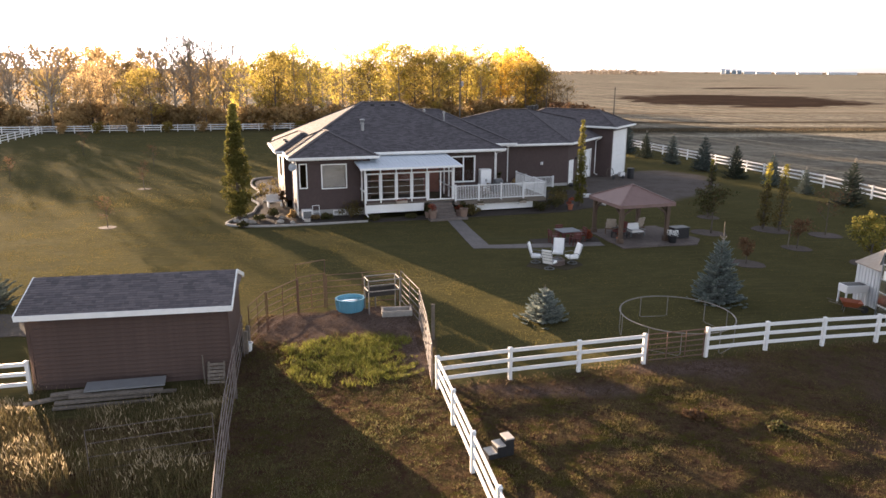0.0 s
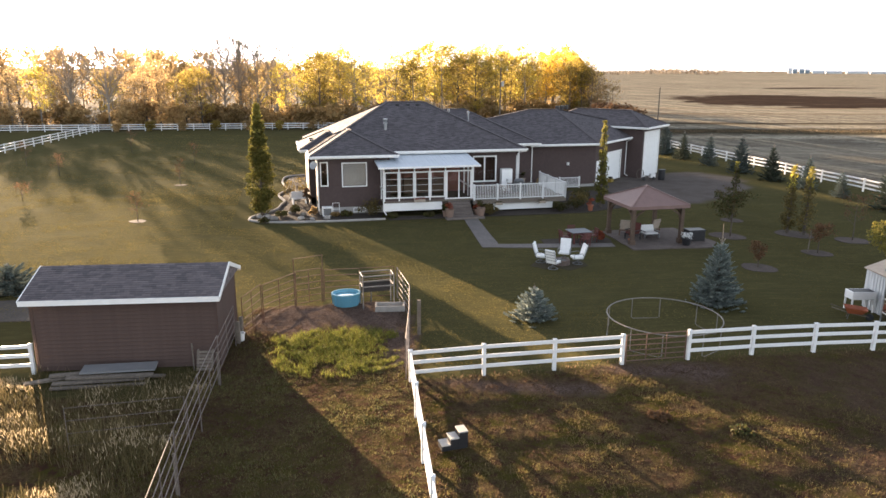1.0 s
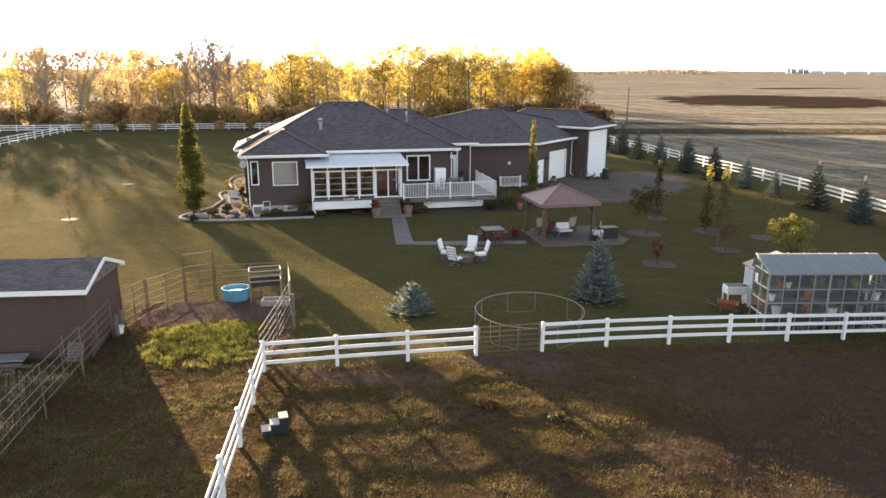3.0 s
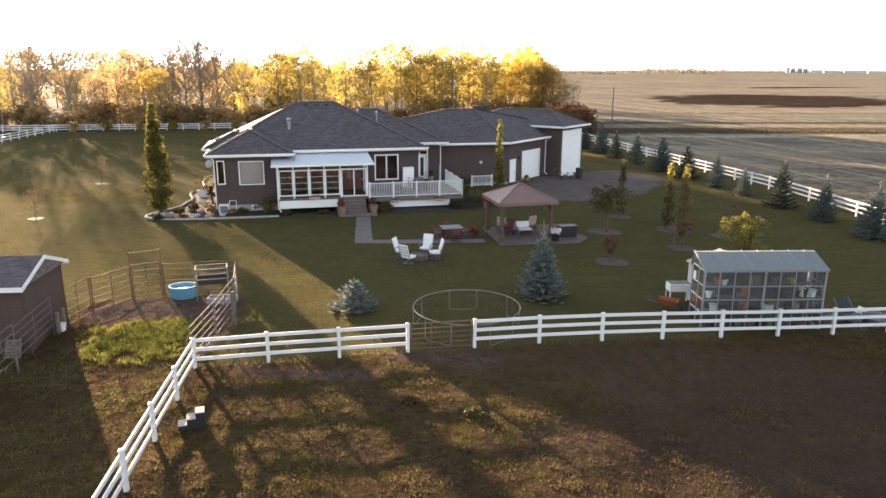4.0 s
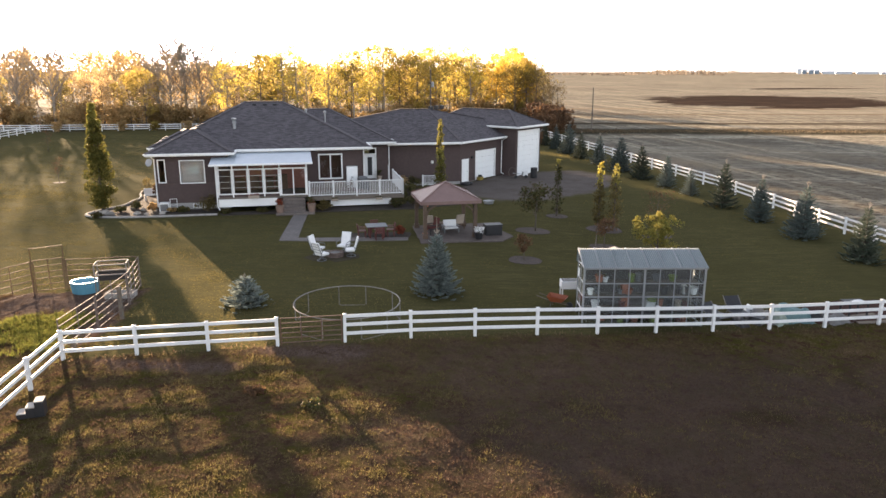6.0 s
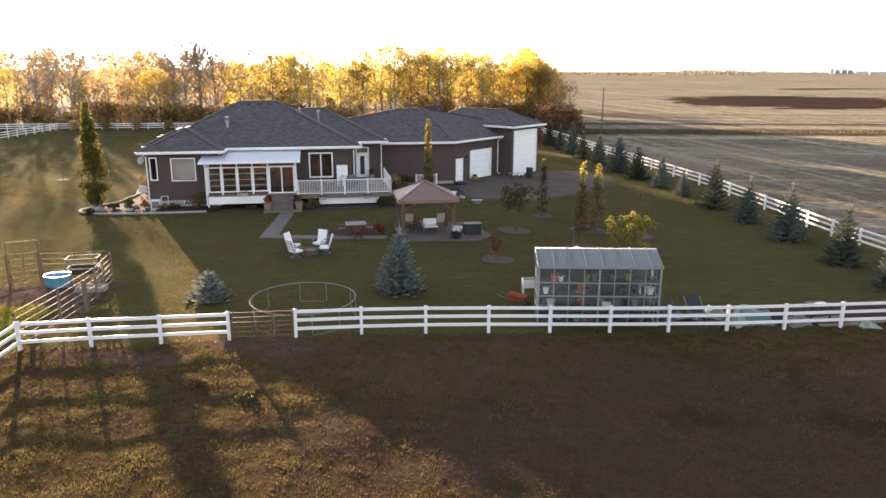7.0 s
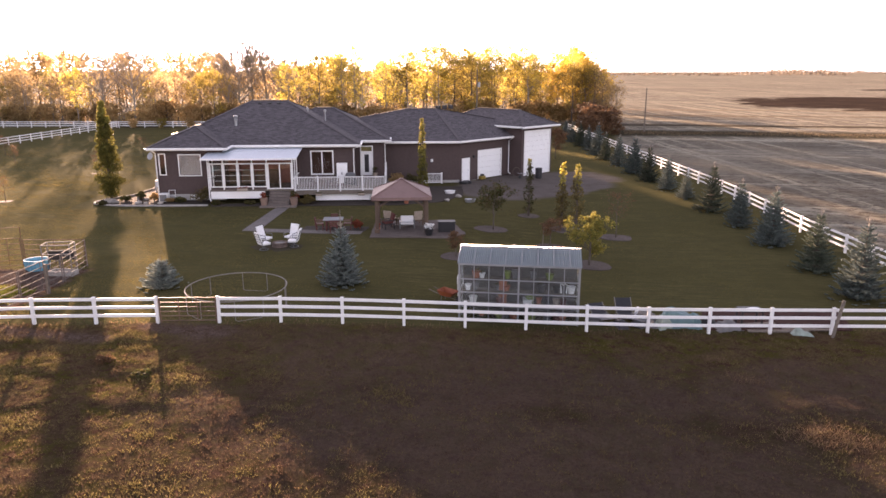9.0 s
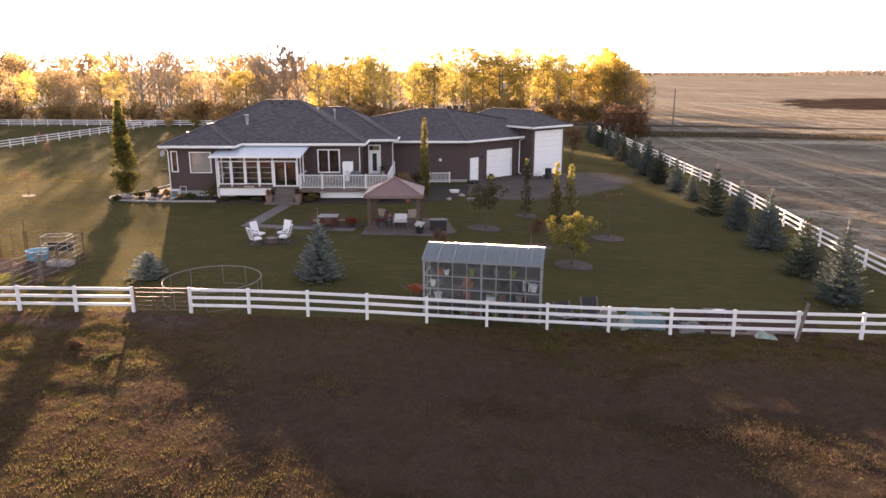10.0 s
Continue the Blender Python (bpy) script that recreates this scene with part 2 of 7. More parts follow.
# ---- mesh tools ----
class Solid:
    """Gathers corners and faces of one mesh."""

    def __init__(self):
        self.v, self.f = [], []

    def add(self, verts, faces):
        n = len(self.v)
        self.v += [tuple(p) for p in verts]
        self.f += [tuple(i + n for i in f) for f in faces]
        return self

    def box(self, x0, y0, z0, x1, y1, z1):
        return self.add([(x0, y0, z0), (x1, y0, z0), (x1, y1, z0), (x0, y1, z0), (x0, y0, z1), (x1, y0, z1), (x1, y1, z1), (x0, y1, z1)],
                        [(0, 3, 2, 1), (4, 5, 6, 7), (0, 1, 5, 4), (1, 2, 6, 5), (2, 3, 7, 6), (3, 0, 4, 7)])

    def prism(self, poly, z0, z1):
        n = len(poly)
        return self.add([(x, y, z0) for x, y in poly] + [(x, y, z1) for x, y in poly],
                        [tuple(range(n - 1, -1, -1)), tuple(range(n, 2 * n))] + [(i, (i + 1) % n, n + (i + 1) % n, n + i) for i in range(n)])

    def beam(self, p, q, w, h):
        """A bar from p to q, w wide and h high."""
        p, q = Vector(p), Vector(q)
        d = (q - p).normalized()
        up = Vector((0, 0, 1)) if abs(d.z) < 0.95 else Vector((0, 1, 0))
        s = d.cross(up).normalized()
        u = s.cross(d)
        c = [s * a * w / 2 + u * b * h / 2 for a, b in ((-1, -1), (1, -1), (1, 1), (-1, 1))]
        return self.add([p + k for k in c] + [q + k for k in c], [(3, 2, 1, 0), (4, 5, 6, 7)] + [(i, (i + 1) % 4, 4 + (i + 1) % 4, 4 + i) for i in range(4)])

    def tube(self, pts, r, n=8, r1=None, caps=True):
        """A round bar along points; the radius may taper to r1."""
        pts = [Vector(p) for p in pts]
        rings = []
        for k, p in enumerate(pts):
            d = (pts[min(k + 1, len(pts) - 1)] - pts[max(k - 1, 0)]).normalized()
            up = Vector((0, 0, 1)) if abs(d.z) < 0.9 else Vector((1, 0, 0))
            s = d.cross(up).normalized()
            u = s.cross(d)
            rr = r if r1 is None else r + (r1 - r) * k / (len(pts) - 1)
            rings.append([p + (s * math.cos(a) + u * math.sin(a)) * rr for a in (2 * math.pi * i / n for i in range(n))])
        faces = [(k * n + i, k * n + (i + 1) % n, (k + 1) * n + (i + 1) % n, (k + 1) * n + i) for k in range(len(pts) - 1) for i in range(n)]
        if caps:
            faces += [tuple(range(n - 1, -1, -1)), tuple(range((len(pts) - 1) * n, len(pts) * n))]
        return self.add([p for ring in rings for p in ring], faces)

    def lathe(self, prof, n=16, cx=0.0, cy=0.0, sx=1.0, sy=1.0):
        """Turns a profile of (radius, z) about the upright axis."""
        m = len(prof)
        vs = [(cx + sx * r * math.cos(2 * math.pi * i / n), cy + sy * r * math.sin(2 * math.pi * i / n), z) for i in range(n) for r, z in prof]
        fs = [(i * m + k, ((i + 1) % n) * m + k, ((i + 1) % n) * m + k + 1, i * m + k + 1) for i in range(n) for k in range(m - 1)]
        return self.add(vs, fs)

    def mesh(self, name, mat, smooth=False):
        me = bpy.data.meshes.new(name)
        me.from_pydata(self.v, [], self.f)
        if mat:
            me.materials.append(mat)
        if smooth:
            me.shade_smooth()
        me.update()
        return me


def thing(name, m, label, category, group="", kind=""):
    ob = new(name)
    ob.matrix_basis = m
    ob.empty_display_size = 0.3
    return tagged(ob, label, category, group, kind)


def part(name, shape, material, parent, label="", smooth=False, m=None, bevel=0.0):
    """One mesh object under a thing or a part; shape: a Solid or a mesh."""
    ob = new(name, shape.mesh(name, material, smooth) if isinstance(shape, Solid) else shape)
    ob.parent = parent
    if m:
        ob.matrix_basis = m
    if bevel:
        b = ob.modifiers.new("bevel", "BEVEL")
        b.width, b.segments, b.limit_method = bevel, 2, "ANGLE"
    return tagged(ob, label)


def single(name, shape, material, label, category, group="", kind="", m=None, smooth=False):
    """A thing that is one mesh."""
    ob = new(name, shape.mesh(name, material, smooth) if isinstance(shape, Solid) else shape)
    if m:
        ob.matrix_basis = m
    return tagged(ob, label, category, group, kind)


def hip(name, poly, z, slope, mat, parent, slopes=None, fascia=0.22, label="", top=99.0):
    """A closed roof over a convex outline (counter-clockwise): each edge rises inwards; slopes: one for each edge, None for an upright gable."""
    bm = bmesh.new()
    lo = [bm.verts.new((x, y, z - 0.02)) for x, y in poly]
    hi = [bm.verts.new((x, y, z + 30)) for x, y in poly]
    n = len(poly)
    bm.faces.new(lo[::-1])
    bm.faces.new(hi)
    for i in range(n):
        bm.faces.new((lo[i], lo[(i + 1) % n], hi[(i + 1) % n], hi[i]))
    for i in range(n):
        s = slope if slopes is None else slopes[i]
        if s is None:
            continue
        a, b = Vector((*poly[i], z)), Vector((*poly[(i + 1) % n], z))
        d = (b - a).normalized()
        inward = Vector((-d.y, d.x, 0))
        normal = (Vector((0, 0, 1)) - inward * s).normalized()
        r = bmesh.ops.bisect_plane(bm, geom=bm.verts[:] + bm.edges[:] + bm.faces[:], plane_co=a, plane_no=normal, clear_outer=True)
        bmesh.ops.contextual_create(bm, geom=[e for e in r["geom_cut"] if isinstance(e, bmesh.types.BMEdge)])
    bmesh.ops.recalc_face_normals(bm, faces=bm.faces[:])
    caps = []
    for ed_ in bm.edges:
        if len(ed_.link_faces) == 2 and all(0.3 < f.normal.z < 0.99 for f in ed_.link_faces):
            caps.append((ed_.verts[0].co + Vector((0, 0, 0.012)), ed_.verts[1].co + Vector((0, 0, 0.012))))
    me = bpy.data.meshes.new(name)
    bm.to_mesh(me)
    bm.free()
    me.materials.append(mat)
    lay = me.attributes.new("lay", "FLOAT_VECTOR", "CORNER")
    for p in me.polygons:
        nrm = p.normal
        across = Vector((-nrm.y, nrm.x, 0)).normalized() if nrm.z < 0.999 else Vector((1, 0, 0))
        upw = nrm.cross(across)
        for li in p.loop_indices:
            co = me.vertices[me.loops[li].vertex_index].co
            lay.data[li].vector = (co.dot(across), co.dot(upw), 0)
    ob = part(name, me, mat, parent, label)
    if mat == ROOF:
        for p, q in caps:
            part("ridge_cap", Solid().beam(p, q, 0.3, 0.03), RIDGE, ob)
    return ob


def fascia(poly, z, parent, closed=True, mat=None, depth=0.2, soffit=True):
    """White boards under the eaves, one for each edge, and the soffit behind them."""
    n = len(poly)
    for i in range(n if closed else n - 1):
        a, b = Vector((*poly[i], z)), Vector((*poly[(i + 1) % n], z))
        d = (b - a).normalized()
        out = Vector((d.y, -d.x, 0)) * 0.02
        s = Solid().beam(a + out - Vector((0, 0, depth / 2 - 0.01)), b + out - Vector((0, 0, depth / 2 - 0.01)), 0.05, depth)
        g = Solid().beam(a + out * 4.5 - Vector((0, 0, 0.06)), b + out * 4.5 - Vector((0, 0, 0.06)), 0.1, 0.11)
        part("fascia", s, mat or TRIM, parent)
        part("gutter", g, mat or TRIM, parent)
    if soffit:
        part("soffit", Solid().prism(poly, z - depth + 0.03, z - depth + 0.07), mat or TRIM, parent)


def lap_wall(p0, p1, z0, z1, openings=(), step=0.15, thick=0.14):
    """A wall of lapped boards from p0 to p1 (its outer face to the right of the way), with holes (s0, s1, za, zb)."""
    s = Solid()
    p0, p1 = Vector((*p0, 0)), Vector((*p1, 0))
    d = (p1 - p0)
    long = d.length
    d.normalize()
    out = Vector((d.y, -d.x, 0))
    cuts = sorted({z0, z1, *[z for o in openings for z in o[2:] if z0 < z < z1]})
    for lo, hi in zip(cuts, cuts[1:]):
        k = max(1, round((hi - lo) / step))
        for i in range(k):
            a, b = lo + (hi - lo) * i / k, lo + (hi - lo) * (i + 1) / k
            spans = [(0.0, long)]
            for o in openings:
                if o[2] < (a + b) / 2 < o[3]:
                    spans = [q for u, w in spans for q in ((u, min(w, o[0])), (max(u, o[1]), w)) if q[1] - q[0] > 0.001]
            for u, w in spans:
                q = []
                for zz, off in ((a, 0.034), (b, 0.0)):
                    for at in (u, w):
                        q += [p0 + d * at + out * off + Vector((0, 0, zz)), p0 + d * at - out * thick + Vector((0, 0, zz))]
                s.add(q, [(0, 2, 6, 4), (1, 5, 7, 3), (0, 4, 5, 1), (2, 3, 7, 6), (0, 1, 3, 2), (4, 6, 7, 5)])
    seat, kept, back = {}, [], []              # boards share their common corners
    for p in s.v:
        k = tuple(round(c, 4) for c in p)
        if k not in seat:
            seat[k] = len(kept)
            kept.append(p)
        back.append(seat[k])
    s.v, s.f = kept, [tuple(back[i] for i in f) for f in s.f]
    return s


def S(u):
    u = min(1.0, max(0.0, u))
    return u * u * (3 - 2 * u)


def ground_z(x, y):
    """The lie of the land: a shallow fall towards the low corner of the yard and the fields."""
    z = -0.55 * S((x - 11) / 18) * (1 - S((y - 45) / 20)) - 0.42 * S((1.5 - x) / 9) * (1 - S((y - 22.5) / 6))
    d = math.hypot(x, y)
    if d > 150:
        z += 1.2 * noise.noise(Vector((x * 0.006, y * 0.006, 2))) * S((d - 170) / 250) * S((1800 - d) / 1000)
    return z


def at(x, y, turn=0.0, dz=0.0):
    return pose(x, y, ground_z(x, y) + dz, 0, 0, turn)


# ---- ground ----
FENCE_K = 0.2535                       # the front fence climbs this much in y for each metre in x


def fence_y(x):
    return 21.58 + FENCE_K * x


def leg_x(y):
    return -0.19 + 0.185 * (21.53 - y)


def side_x(y):
    return 40.5 - 0.2652 * (y - 43.45)


def wob(x, y, f, k=0.0):
    return noise.noise(Vector((x * f, y * f, k)))


def spread(lo, hi, step, reach, grow=1.16):
    mid = list(np.arange(lo, hi, step))
    out, d, p = [], step, hi
    while p < reach:
        out.append(p)
        d *= grow
        p += d
    left, d, p = [], step, lo - step
    while p > -reach:
        left.append(p)
        d *= grow
        p -= d
    return left[::-1] + mid + out + [reach]


def zones(x, y):
    """How much of each ground there is at a place: pasture, bare earth, field, gravel."""
    w = 0.9 * wob(x, y, 0.35) + 0.5 * wob(x, y, 1.1, 3.0)
    pasture = S((fence_y(x) - y + 0.15 + w * 0.25) / 0.5) if x > leg_x(y) - 0.3 else 0.0
    pen = 0.0
    if x < leg_x(y) + 0.4 and y < 29.6 + 0.25 * (x + 3):
        pen = S((x + 8.2 + w * 0.3) / 0.8) if y > 20 else 1.0
    pasture = max(pasture, pen)
    # bare earth: trodden round the tub, along the gate and in the corral
    dirt = 0.0
    for cx, cy, rx, ry in ((-3.0, 28.4, 4.5, 2.0), (-6.0, 27.3, 2.0, 1.8), (-0.9, 25.0, 0.9, 3.2), (8.4, 23.2, 2.6, 0.9), (3.2, 21.4, 3.6, 0.6),
                           (20, 22.5, 11, 3.2), (24, 17.5, 12, 3.0), (36, 24, 9, 3)):
        r = math.hypot((x - cx) / rx, (y - cy) / ry) + w * 0.45
        dirt = max(dirt, S((1.15 - r) / 0.5) * (1.0 if cx < 9 else 0.3))
    dirt *= pasture
    field = 0.0
    if y > 70 or x > 30:
        field = max(S((x - max(side_x(y), 24.0 if y > 105 else 0.0) - 1.8 + w) / 1.6) if y < 400 else 0.0, S((y - 0.24 * x - 128.8 - 6 * S((x + 6) / 20) + 2 * w) / 3))
    gravel = 0.0
    gx, gy = x - 18.5, y - 65.5
    a, b = gx * 0.53 + gy * 0.85, gx * 0.85 - gy * 0.53
    if 40 < y < 110:
        gravel = S((1.1 - math.hypot(a / 9.5, (b - 1.0) / 5.8) + 0.12 * w) / 0.15)
    return pasture, dirt, field, gravel


xs, ys = spread(-22, 46, 0.42, 4200), spread(-2, 76, 0.42, 4600)
gv, gf, za = [], [], []
nx = len(xs)
for y in ys:
    for x in xs:
        z = ground_z(x, y)
        if -30 < x < 60 and -12 < y < 100:
            pa, di, fi, gr = zones(x, y)
            z += 0.05 * wob(x, y, 0.5) * (0.4 + pa) + 0.035 * wob(x, y, 1.7, 5) * pa
        elif abs(x) < 400 and -90 < y < 600:
            pa, di, fi, gr = zones(x, y)
        else:
            pa, di, fi, gr = 0, 0, 1, 0
        gv.append((x, y, z))
        za.append((pa, di, fi, gr))
for j in range(len(ys) - 1):
    for i in range(nx - 1):
        gf.append((j * nx + i, j * nx + i + 1, (j + 1) * nx + i + 1, (j + 1) * nx + i))
gm = bpy.data.meshes.new("ground")
gm.from_pydata(gv, [], gf)
zone = gm.attributes.new("zone", "FLOAT_COLOR", "POINT")
zone.data.foreach_set("color", np.array(za, dtype=np.float32).ravel())
gm.shade_smooth()

m, ns, ln, b = shader("ground_cover", 1.0, 0, 0.0015)
v = coords(ns)
za_n = ns.new("ShaderNodeAttribute")
za_n.attribute_name = "zone"
sep = ns.new("ShaderNodeSeparateColor")
ln.new(za_n.outputs["Color"], sep.inputs[0])
# lawn: short, olive, mown in bands
stretch = ns.new("ShaderNodeMapping")
stretch.vector_type = "TEXTURE"
stretch.inputs["Rotation"].default_value = (0, 0, radians(9))
stretch.inputs["Scale"].default_value = (7.0, 1.0, 1.0)
ln.new(v, stretch.inputs[0])
lawn = mixed(ns, ln, noised(ns, ln, 6, 7, 0.8, 0.3, 0.7, stretch.outputs[0]), (0.037, 0.037, 0.019), (0.116, 0.101, 0.042))
lawn = mixed(ns, ln, noised(ns, ln, 2.2, 7, 0.8, 0.46, 0.6, stretch.outputs[0]), lawn, (0.062, 0.058, 0.027))
lawn = mixed(ns, ln, noised(ns, ln, 0.25, 4, 0.6, 0.4, 0.75, v), lawn, (0.063, 0.058, 0.025))
# pasture: coarse, brown and yellow
past = mixed(ns, ln, noised(ns, ln, 9, 8, 0.9, 0.36, 0.64, v), (0.046, 0.032, 0.022), (0.198, 0.14, 0.074))
past = mixed(ns, ln, noised(ns, ln, 0.7, 5, 0.65, 0.42, 0.6, v), past, (0.088, 0.078, 0.022))
green = ns.new("ShaderNodeMapping")            # greener grass in the long pen
green.vector_type = "TEXTURE"
green.inputs["Location"].default_value = (-3.0, 18.0, 0)
green.inputs["Rotation"].default_value = (0, 0, radians(10.5))
green.inputs["Scale"].default_value = (2.9, 8.5, 400)
ln.new(v, green.inputs[0])
gl = ns.new("ShaderNodeVectorMath")
gl.operation = "LENGTH"
ln.new(green.outputs[0], gl.inputs[0])
gr_ = ns.new("ShaderNodeMapRange")
gr_.inputs[1].default_value, gr_.inputs[2].default_value, gr_.inputs[3].default_value, gr_.inputs[4].default_value = 0.75, 1.1, 0.4, 0.0
ln.new(gl.outputs["Value"], gr_.inputs[0])
past = mixed(ns, ln, gr_.outputs[0], past, mixed(ns, ln, noised(ns, ln, 8, 7, 0.85, 0.35, 0.65, v), (0.043, 0.041, 0.017), (0.128, 0.115, 0.042)))
past = mixed(ns, ln, noised(ns, ln, 2.2, 5, 0.7, 0.48, 0.64, v), past, (0.08, 0.045, 0.032))
earth = mixed(ns, ln, noised(ns, ln, 8, 8, 0.9, 0.34, 0.66, v), (0.07, 0.05, 0.042), (0.27, 0.20, 0.165))
earth = mixed(ns, ln, noised(ns, ln, 1.4, 5, 0.7, 0.5, 0.66, v), earth, (0.14, 0.098, 0.08))
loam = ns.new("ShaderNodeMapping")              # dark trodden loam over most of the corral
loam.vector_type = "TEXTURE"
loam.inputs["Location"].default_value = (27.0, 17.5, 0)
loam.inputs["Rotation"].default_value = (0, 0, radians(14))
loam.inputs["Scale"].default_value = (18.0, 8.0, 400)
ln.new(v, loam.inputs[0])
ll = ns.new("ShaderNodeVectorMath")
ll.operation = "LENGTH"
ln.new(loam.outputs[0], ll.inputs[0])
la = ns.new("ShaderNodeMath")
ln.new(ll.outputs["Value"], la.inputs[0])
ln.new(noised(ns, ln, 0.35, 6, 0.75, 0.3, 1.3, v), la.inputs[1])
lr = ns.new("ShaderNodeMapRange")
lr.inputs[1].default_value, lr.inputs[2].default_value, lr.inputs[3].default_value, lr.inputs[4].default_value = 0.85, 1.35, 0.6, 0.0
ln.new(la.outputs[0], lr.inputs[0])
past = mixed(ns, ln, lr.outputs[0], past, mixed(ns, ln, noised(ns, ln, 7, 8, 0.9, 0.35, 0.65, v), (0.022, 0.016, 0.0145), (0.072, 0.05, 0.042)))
# field: stubble with drill rows and ploughed strips
rows = ns.new("ShaderNodeMapping")
rows.vector_type = "TEXTURE"
rows.inputs["Rotation"].default_value = (0, 0, radians(-3))
rows.inputs["Scale"].default_value = (1.6, 1.0, 1.0)
wheel = ns.new("ShaderNodeMapping")            # wheel tracks beside the fence
wheel.vector_type = "TEXTURE"
wheel.inputs["Rotation"].default_value = (0, 0, radians(104.9))
wheel.inputs["Scale"].default_value = (60.0, 1.0, 1.0)
ln.new(v, wheel.inputs[0])
ln.new(v, rows.inputs[0])
fld = mixed(ns, ln, noised(ns, ln, 0.055, 5, 0.6, 0.35, 0.68, rows.outputs[0]), (0.106, 0.096, 0.079), (0.295, 0.280, 0.227))
fld = mixed(ns, ln, noised(ns, ln, 0.016, 10, 0.85, 0.46, 0.58, rows.outputs[0]), fld, (0.126, 0.111, 0.087))
drills = ns.new("ShaderNodeMapping")           # long swaths left by the combine
drills.vector_type = "TEXTURE"
drills.inputs["Rotation"].default_value = (0, 0, radians(4))
drills.inputs["Scale"].default_value = (22.0, 1.0, 1.0)
ln.new(v, drills.inputs[0])
fld = mixed(ns, ln, noised(ns, ln, 0.11, 6, 0.75, 0.5, 0.6, drills.outputs[0]), fld, (0.110, 0.095, 0.074))
fld = mixed(ns, ln, noised(ns, ln, 0.07, 5, 0.7, 0.53, 0.6, drills.outputs[0]), fld, (0.312, 0.289, 0.221))
fld = mixed(ns, ln, noised(ns, ln, 0.32, 7, 0.8, 0.5, 0.6, drills.outputs[0]), fld, (0.097, 0.082, 0.063))
fld = mixed(ns, ln, noised(ns, ln, 0.16, 6, 0.75, 0.47, 0.6, rows.outputs[0]), fld, (0.126, 0.111, 0.084))
fld = mixed(ns, ln, noised(ns, ln, 0.45, 4, 0.7, 0.5, 0.64, wheel.outputs[0]), fld, (0.304, 0.280, 0.211))
fld = mixed(ns, ln, noised(ns, ln, 3.0, 6, 0.8, 0.48, 0.72, v), fld, (0.186, 0.163, 0.122))
fld = mixed(ns, ln, noised(ns, ln, 1.3, 8, 0.85, 0.5, 0.58, rows.outputs[0]), fld, (0.072, 0.059, 0.048))
fld = mixed(ns, ln, noised(ns, ln, 0.012, 4, 0.6, 0.5, 0.7, v), fld, (0.203, 0.178, 0.137))
for (cx, cy), (rx, ry), turn in (((112, 264), (42, 58), -27), ((187, 424), (44, 13), 30)):
    mp = ns.new("ShaderNodeMapping")
    mp.vector_type = "TEXTURE"
    mp.inputs["Location"].default_value = (cx, cy, 0)
    mp.inputs["Rotation"].default_value = (0, 0, radians(turn))
    mp.inputs["Scale"].default_value = (rx, ry, 400)
    ln.new(v, mp.inputs[0])
    le = ns.new("ShaderNodeVectorMath")
    le.operation = "LENGTH"
    ln.new(mp.outputs[0], le.inputs[0])
    wv = ns.new("ShaderNodeMath")
    wv.operation = "MULTIPLY_ADD"
    wv.inputs[1].default_value, wv.inputs[2].default_value = -0.8, 0.4
    ln.new(noised(ns, ln, 0.06, 9, 0.75, 0.3, 0.7, rows.outputs[0]), wv.inputs[0])
    ad = ns.new("ShaderNodeMath")
    ln.new(le.outputs["Value"], ad.inputs[0])
    ln.new(wv.outputs[0], ad.inputs[1])
    mr = ns.new("ShaderNodeMapRange")
    mr.inputs[1].default_value, mr.inputs[2].default_value, mr.inputs[3].default_value, mr.inputs[4].default_value = 0.94, 1.04, 0.95, 0.0
    ln.new(ad.outputs[0], mr.inputs[0])
    fld = mixed(ns, ln, mr.outputs[0], fld, mixed(ns, ln, noised(ns, ln, 0.11, 8, 0.8, 0.5, 0.68, rows.outputs[0]), (0.02, 0.012, 0.009), (0.055, 0.037, 0.027)))
for cy, half, shade in ((122.4, 6.0, (0.04, 0.035, 0.022)), (139.5, 2.6, (0.055, 0.045, 0.031)), (171.0, 1.8, (0.12, 0.092, 0.06)), (196.0, 2.0, (0.16, 0.125, 0.085))):   # ditch and banks
    mp = ns.new("ShaderNodeMapping")
    mp.vector_type = "TEXTURE"
    mp.inputs["Location"].default_value = (0, cy, 0)
    mp.inputs["Rotation"].default_value = (0, 0, radians(4.0 if half > 3 else 5.5))
    mp.inputs["Scale"].default_value = (40000, half, 4000)
    ln.new(v, mp.inputs[0])
    le = ns.new("ShaderNodeVectorMath")
    le.operation = "LENGTH"
    ln.new(mp.outputs[0], le.inputs[0])
    ad = ns.new("ShaderNodeMath")
    ln.new(le.outputs["Value"], ad.inputs[0])
    ln.new(noised(ns, ln, 0.12, 5, 0.7, 0.3, 1.1, v), ad.inputs[1])
    mr = ns.new("ShaderNodeMapRange")
    mr.inputs[1].default_value, mr.inputs[2].default_value, mr.inputs[3].default_value, mr.inputs[4].default_value = 0.9, 1.5, 0.95, 0.0
    ln.new(ad.outputs[0], mr.inputs[0])
    fld = mixed(ns, ln, mr.outputs[0], fld, shade)
grav = mixed(ns, ln, noised(ns, ln, 14, 5, 0.8, 0.3, 0.7, v), (0.07, 0.06, 0.054), (0.165, 0.145, 0.13))
grav = mixed(ns, ln, noised(ns, ln, 0.6, 4, 0.6, 0.45, 0.7, v), grav, (0.095, 0.08, 0.07))
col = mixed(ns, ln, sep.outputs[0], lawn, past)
col = mixed(ns, ln, sep.outputs[1], col, earth)
col = mixed(ns, ln, sep.outputs[2], col, fld)
col = mixed(ns, ln, za_n.outputs["Alpha"], col, grav)
